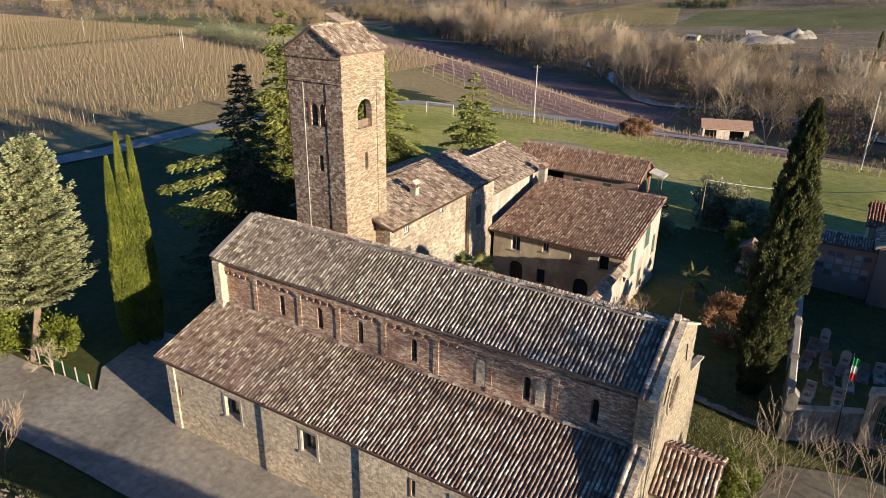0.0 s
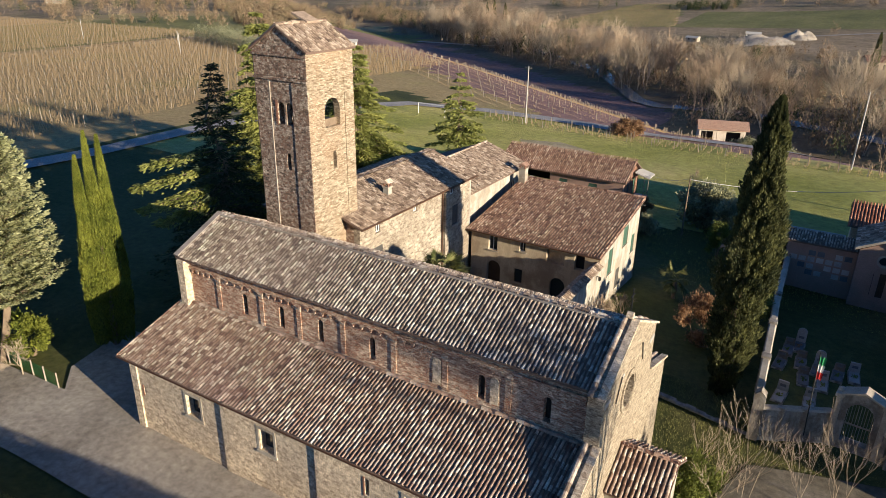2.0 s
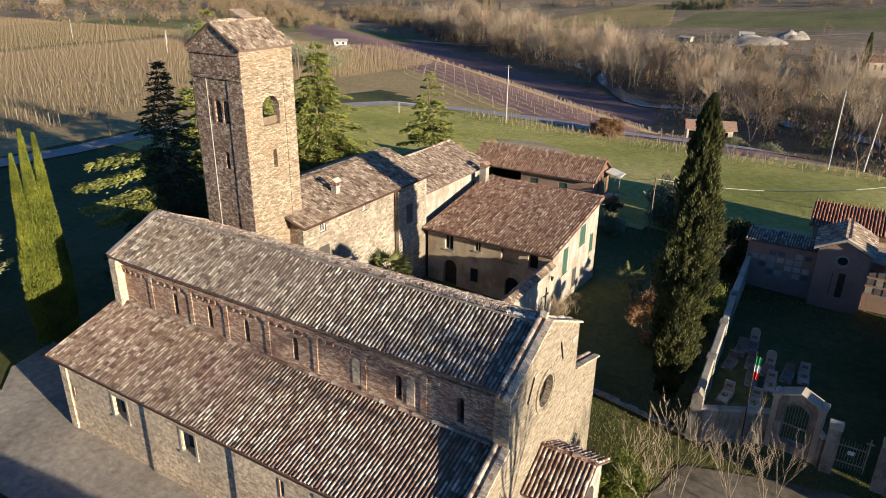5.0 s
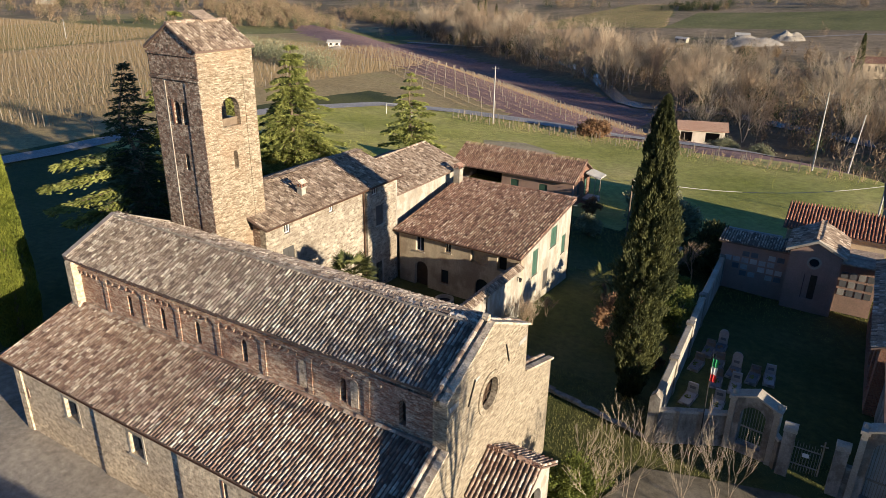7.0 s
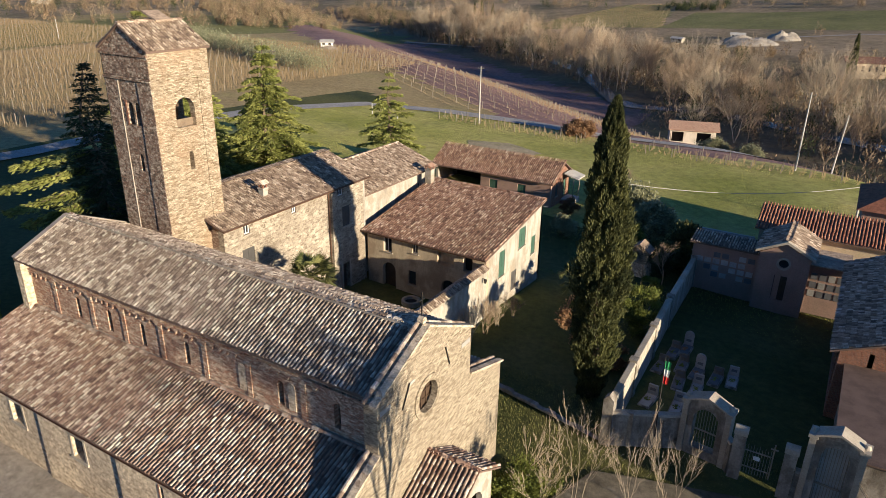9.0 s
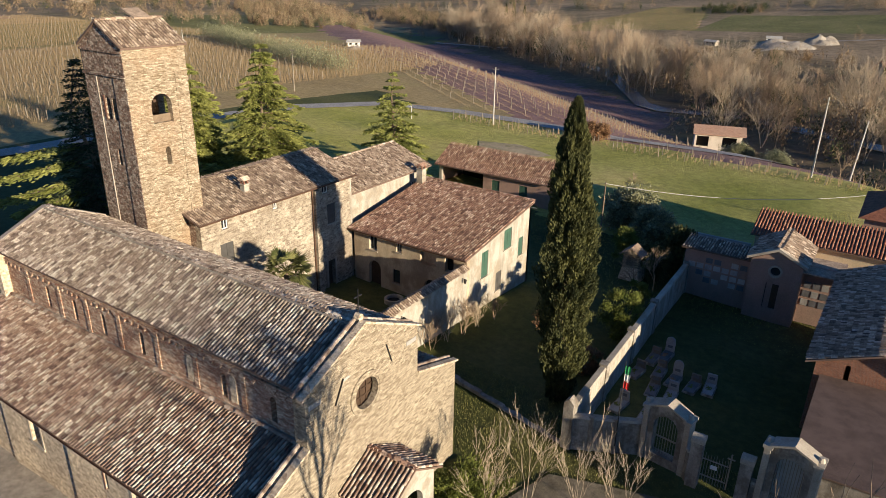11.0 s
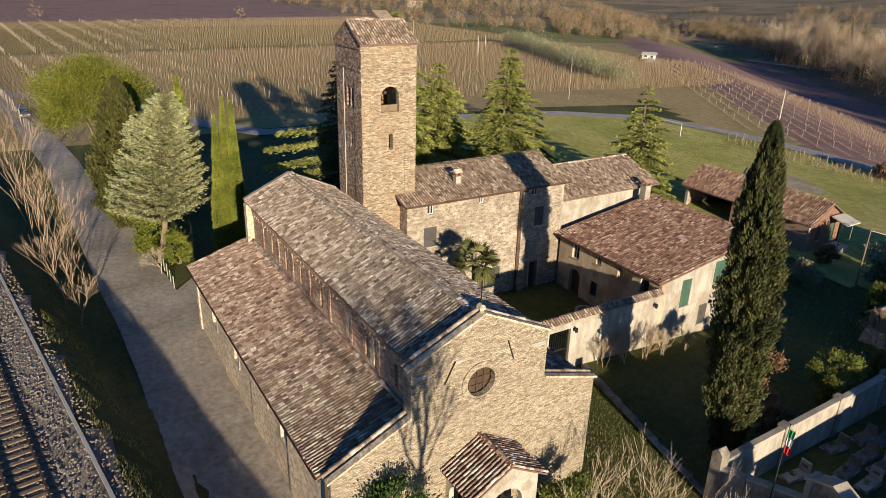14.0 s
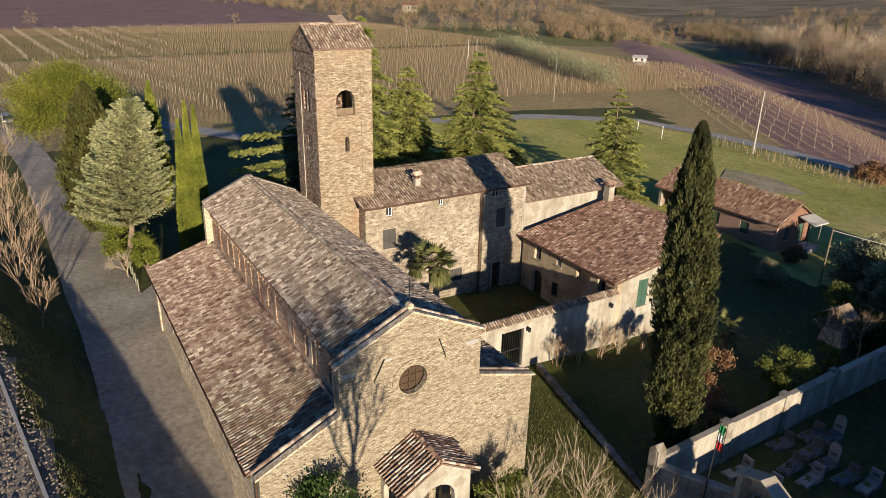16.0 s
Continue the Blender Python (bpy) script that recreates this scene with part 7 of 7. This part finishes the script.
woods("olive_row", olives, L_OLIVE, "grey-green olive trees along the field edge", 54, 0.7, 240, 5.0, 8.5)


# ---- vineyards ----
def vineyard(name, origin, along, across, rows_n, length, gap, inside, label, seed, post_gap=5.0, post_h=1.9, cane=1.0, vines=0.9):
    """Rows of posts and bare vines on a slope."""
    rng = np.random.default_rng(seed)
    ax, ay = along
    cx, cy = across
    posts, tri = Shape(), []
    for i in range(rows_n):
        n = int(length / vines)
        tt = np.arange(n) * vines + rng.uniform(0, 0.5)
        xs = origin[0] + ax * tt + cx * gap * i
        ys = origin[1] + ay * tt + cy * gap * i
        zs = ground_z(xs, ys)
        for j in range(n):
            x, y, z = xs[j], ys[j], zs[j]
            if not inside(x, y):
                continue
            for q in range(5):
                h = rng.uniform(0.6, 1.6) * cane
                dx, dy = rng.normal(0, 0.5, 2)
                w = 0.028
                tri += [(x + dx * 0.3 - w, y + dy * 0.3, z + 0.1), (x + dx * 0.3 + w, y + dy * 0.3 + w, z + 0.1), (x + dx, y + dy, z + 0.25 + h)]
        for t in np.arange(0, length, post_gap):
            x, y = origin[0] + ax * t + cx * gap * i + rng.normal(0, 0.12), origin[1] + ay * t + cy * gap * i + rng.normal(0, 0.12)
            if not inside(x, y):
                continue
            z, r, h = float(ground_z(x, y)), 0.055, post_h * rng.uniform(0.85, 1.12)
            lx, ly = rng.normal(0, 0.06, 2)
            k = len(posts.v)
            posts.v += [(x - r, y - r, z - 0.1), (x + r, y - r, z - 0.1), (x + r, y + r, z - 0.1), (x - r, y + r, z - 0.1), (x - r + lx, y - r + ly, z + h), (x + r + lx, y - r + ly, z + h), (x + r + lx, y + r + ly, z + h), (x - r + lx, y + r + ly, z + h)]
            posts.f += [(k, k + 1, k + 5, k + 4), (k + 1, k + 2, k + 6, k + 5), (k + 2, k + 3, k + 7, k + 6), (k + 3, k, k + 4, k + 7), (k + 4, k + 5, k + 6, k + 7)]
    g = thing(name, (*origin, gz(*origin)), label, "vineyard", "", "stuff")
    tagged(part("vineyard_posts", posts, M_POST, g), "", "", "", "stuff")
    me = bpy.data.meshes.new("bare_vines")
    me.from_pydata(tri, [], np.arange(len(tri)).reshape(-1, 3).tolist())
    me.materials.append(M_VINE)
    tagged(part("bare_vines", me, M_VINE, g), "", "", "", "stuff")
    return g


def vs(x, y):
    return (x + 75) * -0.606 + (y - 280) * -0.795


vineyard("vineyard", (-104, -35), (-0.08, 0.997), (-0.997, -0.08), 104, 285, 3.0, lambda x, y: x < -101.5 and (vs(x, y) > 88 or x < -192) and vs(x, y) > 48 and not (-268 < x < -256), "wide bare winter vineyard with rows of pale posts", 61, 9.5, 2.0, 1.1, 1.0)
vineyard("vineyard_slope", (-200, 222), (0.795, -0.606), (0.606, 0.795), 34, 330, 3.2, lambda x, y: 22 < vs(x, y) < 106 and x > -190 and x < -22 and y > 143, "bare vines on the purple-brown slope below the lane", 62, 8.0, 1.5, 0.28, 1.6)
vineyard("vineyard_edge", (-66, 129.5), (0.985, -0.02), (0.02, 0.985), 3, 86, 2.2, lambda x, y: True, "short rows of vines along the meadow edge", 63, 4.5, 1.5, 0.8, 1.6)

vineyard("hill_vineyard", (-262, 560), (0.2, 0.98), (0.98, -0.2), 18, 230, 8.0, lambda x, y: on_hill(x, y), "green terraced vineyard on the far hill", 64, 9.0, 2.0, 1.6, 1.6)
for k, (x, y) in enumerate(((-289, 533), (-286, 541), (-285, 552), (-275, 553), (2, 372), (30, 330))):
    columnar("far_cypress", x, y, gz(x, y), gz(x, y) + 20 + k % 3 * 2, (0, 0), 2.2, L_CYPRESS, "dark cypress across the river", 1500, 200 + k, (1.1, 0.5), group="far cypresses", fat=0.4)


def scatter(name, count, area, inside, height, width, material, label, seed):
    """Grass blades, upright and thin, over an area of the ground."""
    rng = np.random.default_rng(seed)
    x, y = rng.uniform(area[0], area[1], count), rng.uniform(area[2], area[3], count)
    keep = np.array([inside(p, q) for p, q in zip(x, y)])
    x, y = x[keep], y[keep]
    n = len(x)
    z = ground_z(x, y) - 0.06
    a = rng.uniform(0, 6.283, n)
    h = height * rng.uniform(0.5, 1.3, n)
    w = width * rng.uniform(0.6, 1.3, n)
    lx, ly = rng.normal(0, 0.25, n) * h, rng.normal(0, 0.25, n) * h
    v = np.stack([np.stack([x - w * np.cos(a), y - w * np.sin(a), z], 1), np.stack([x + w * np.cos(a), y + w * np.sin(a), z], 1), np.stack([x + lx, y + ly, z + h + 0.06], 1)], 1).reshape(-1, 3)
    me = bpy.data.meshes.new(name)
    me.from_pydata(v.tolist(), [], np.arange(n * 3).reshape(n, 3).tolist())
    me.materials.append(material)
    return tagged(new(name, me), label, "grass", "", "stuff")


def on_meadow(x, y):
    lane = np.interp(x, [-98, -93, -86, -70, -52, -34, -12, 20, 90], [82, 106, 127, 134, 135.5, 132, 131, 133, 124])
    return y < lane and not (-41.5 < x < -20 and 86 < y < 94) and 0.5 + noise.noise((x * 0.08, y * 0.08, 4.0)) > 0.15


scatter("meadow_grass", 160000, (-94, 24, 66, 136), on_meadow, 0.07, 0.03, L_MEADOW, "rough sunlit meadow grass behind the houses", 71)
scatter("lawn_grass", 26000, (-13.5, 12, 34.5, 47), lambda x, y: y > 37.6 or (x > -4.3 and y > 33), 0.05, 0.018, L_GRASS, "rough grass between church and cemetery", 72)
scatter("bank_grass", 30000, (-60, -6, 11, 17.5), lambda x, y: 0.4 < y - (9.8 + 0.146 * (x + 34.1)) < 4.6 and noise.noise((x * 0.4, y * 0.4, 9.0)) > -0.15, 0.12, 0.03, L_GRASS, "rough grass on the railway bank", 73)
rng = np.random.default_rng(75)
n = 9000
t, e = rng.uniform(-30, 40, n), rng.uniform(-6, 0.5, n)
px, py = -34.1 + 0.9895 * t - -0.1445 * -e * 0, 9.8 + 0.1445 * t + e
pz = ground_z(px, py)
sz = rng.uniform(0.035, 0.085, n)
octa = np.array([(1, 0, 0), (-1, 0, 0), (0, 1, 0), (0, -1, 0), (0, 0, 1)])
vv = (np.stack([px, py, pz], 1)[:, None, :] + octa[None] * sz[:, None, None] * rng.uniform(0.6, 1.4, (n, 5, 1))).reshape(-1, 3)
ff = [(5 * i + p, 5 * i + q, 5 * i + 4) for i in range(n) for p, q in ((0, 2), (2, 1), (1, 3), (3, 0))]
me = bpy.data.meshes.new("ballast_stones")
me.from_pydata(vv.tolist(), [], ff)
me.materials.append(M_BALLAST)
tagged(new("ballast_stones", me), "loose brown ballast stones beside the rails", "gravel", "", "stuff")


# ---- tiles of the roofs ----
for i, (owner, corner, along, up, material, spacing, course, near, cut) in enumerate(ROOFS_LATER):
    tiled(owner, corner, along, up, material, spacing, course, near, 10 + i, cut)
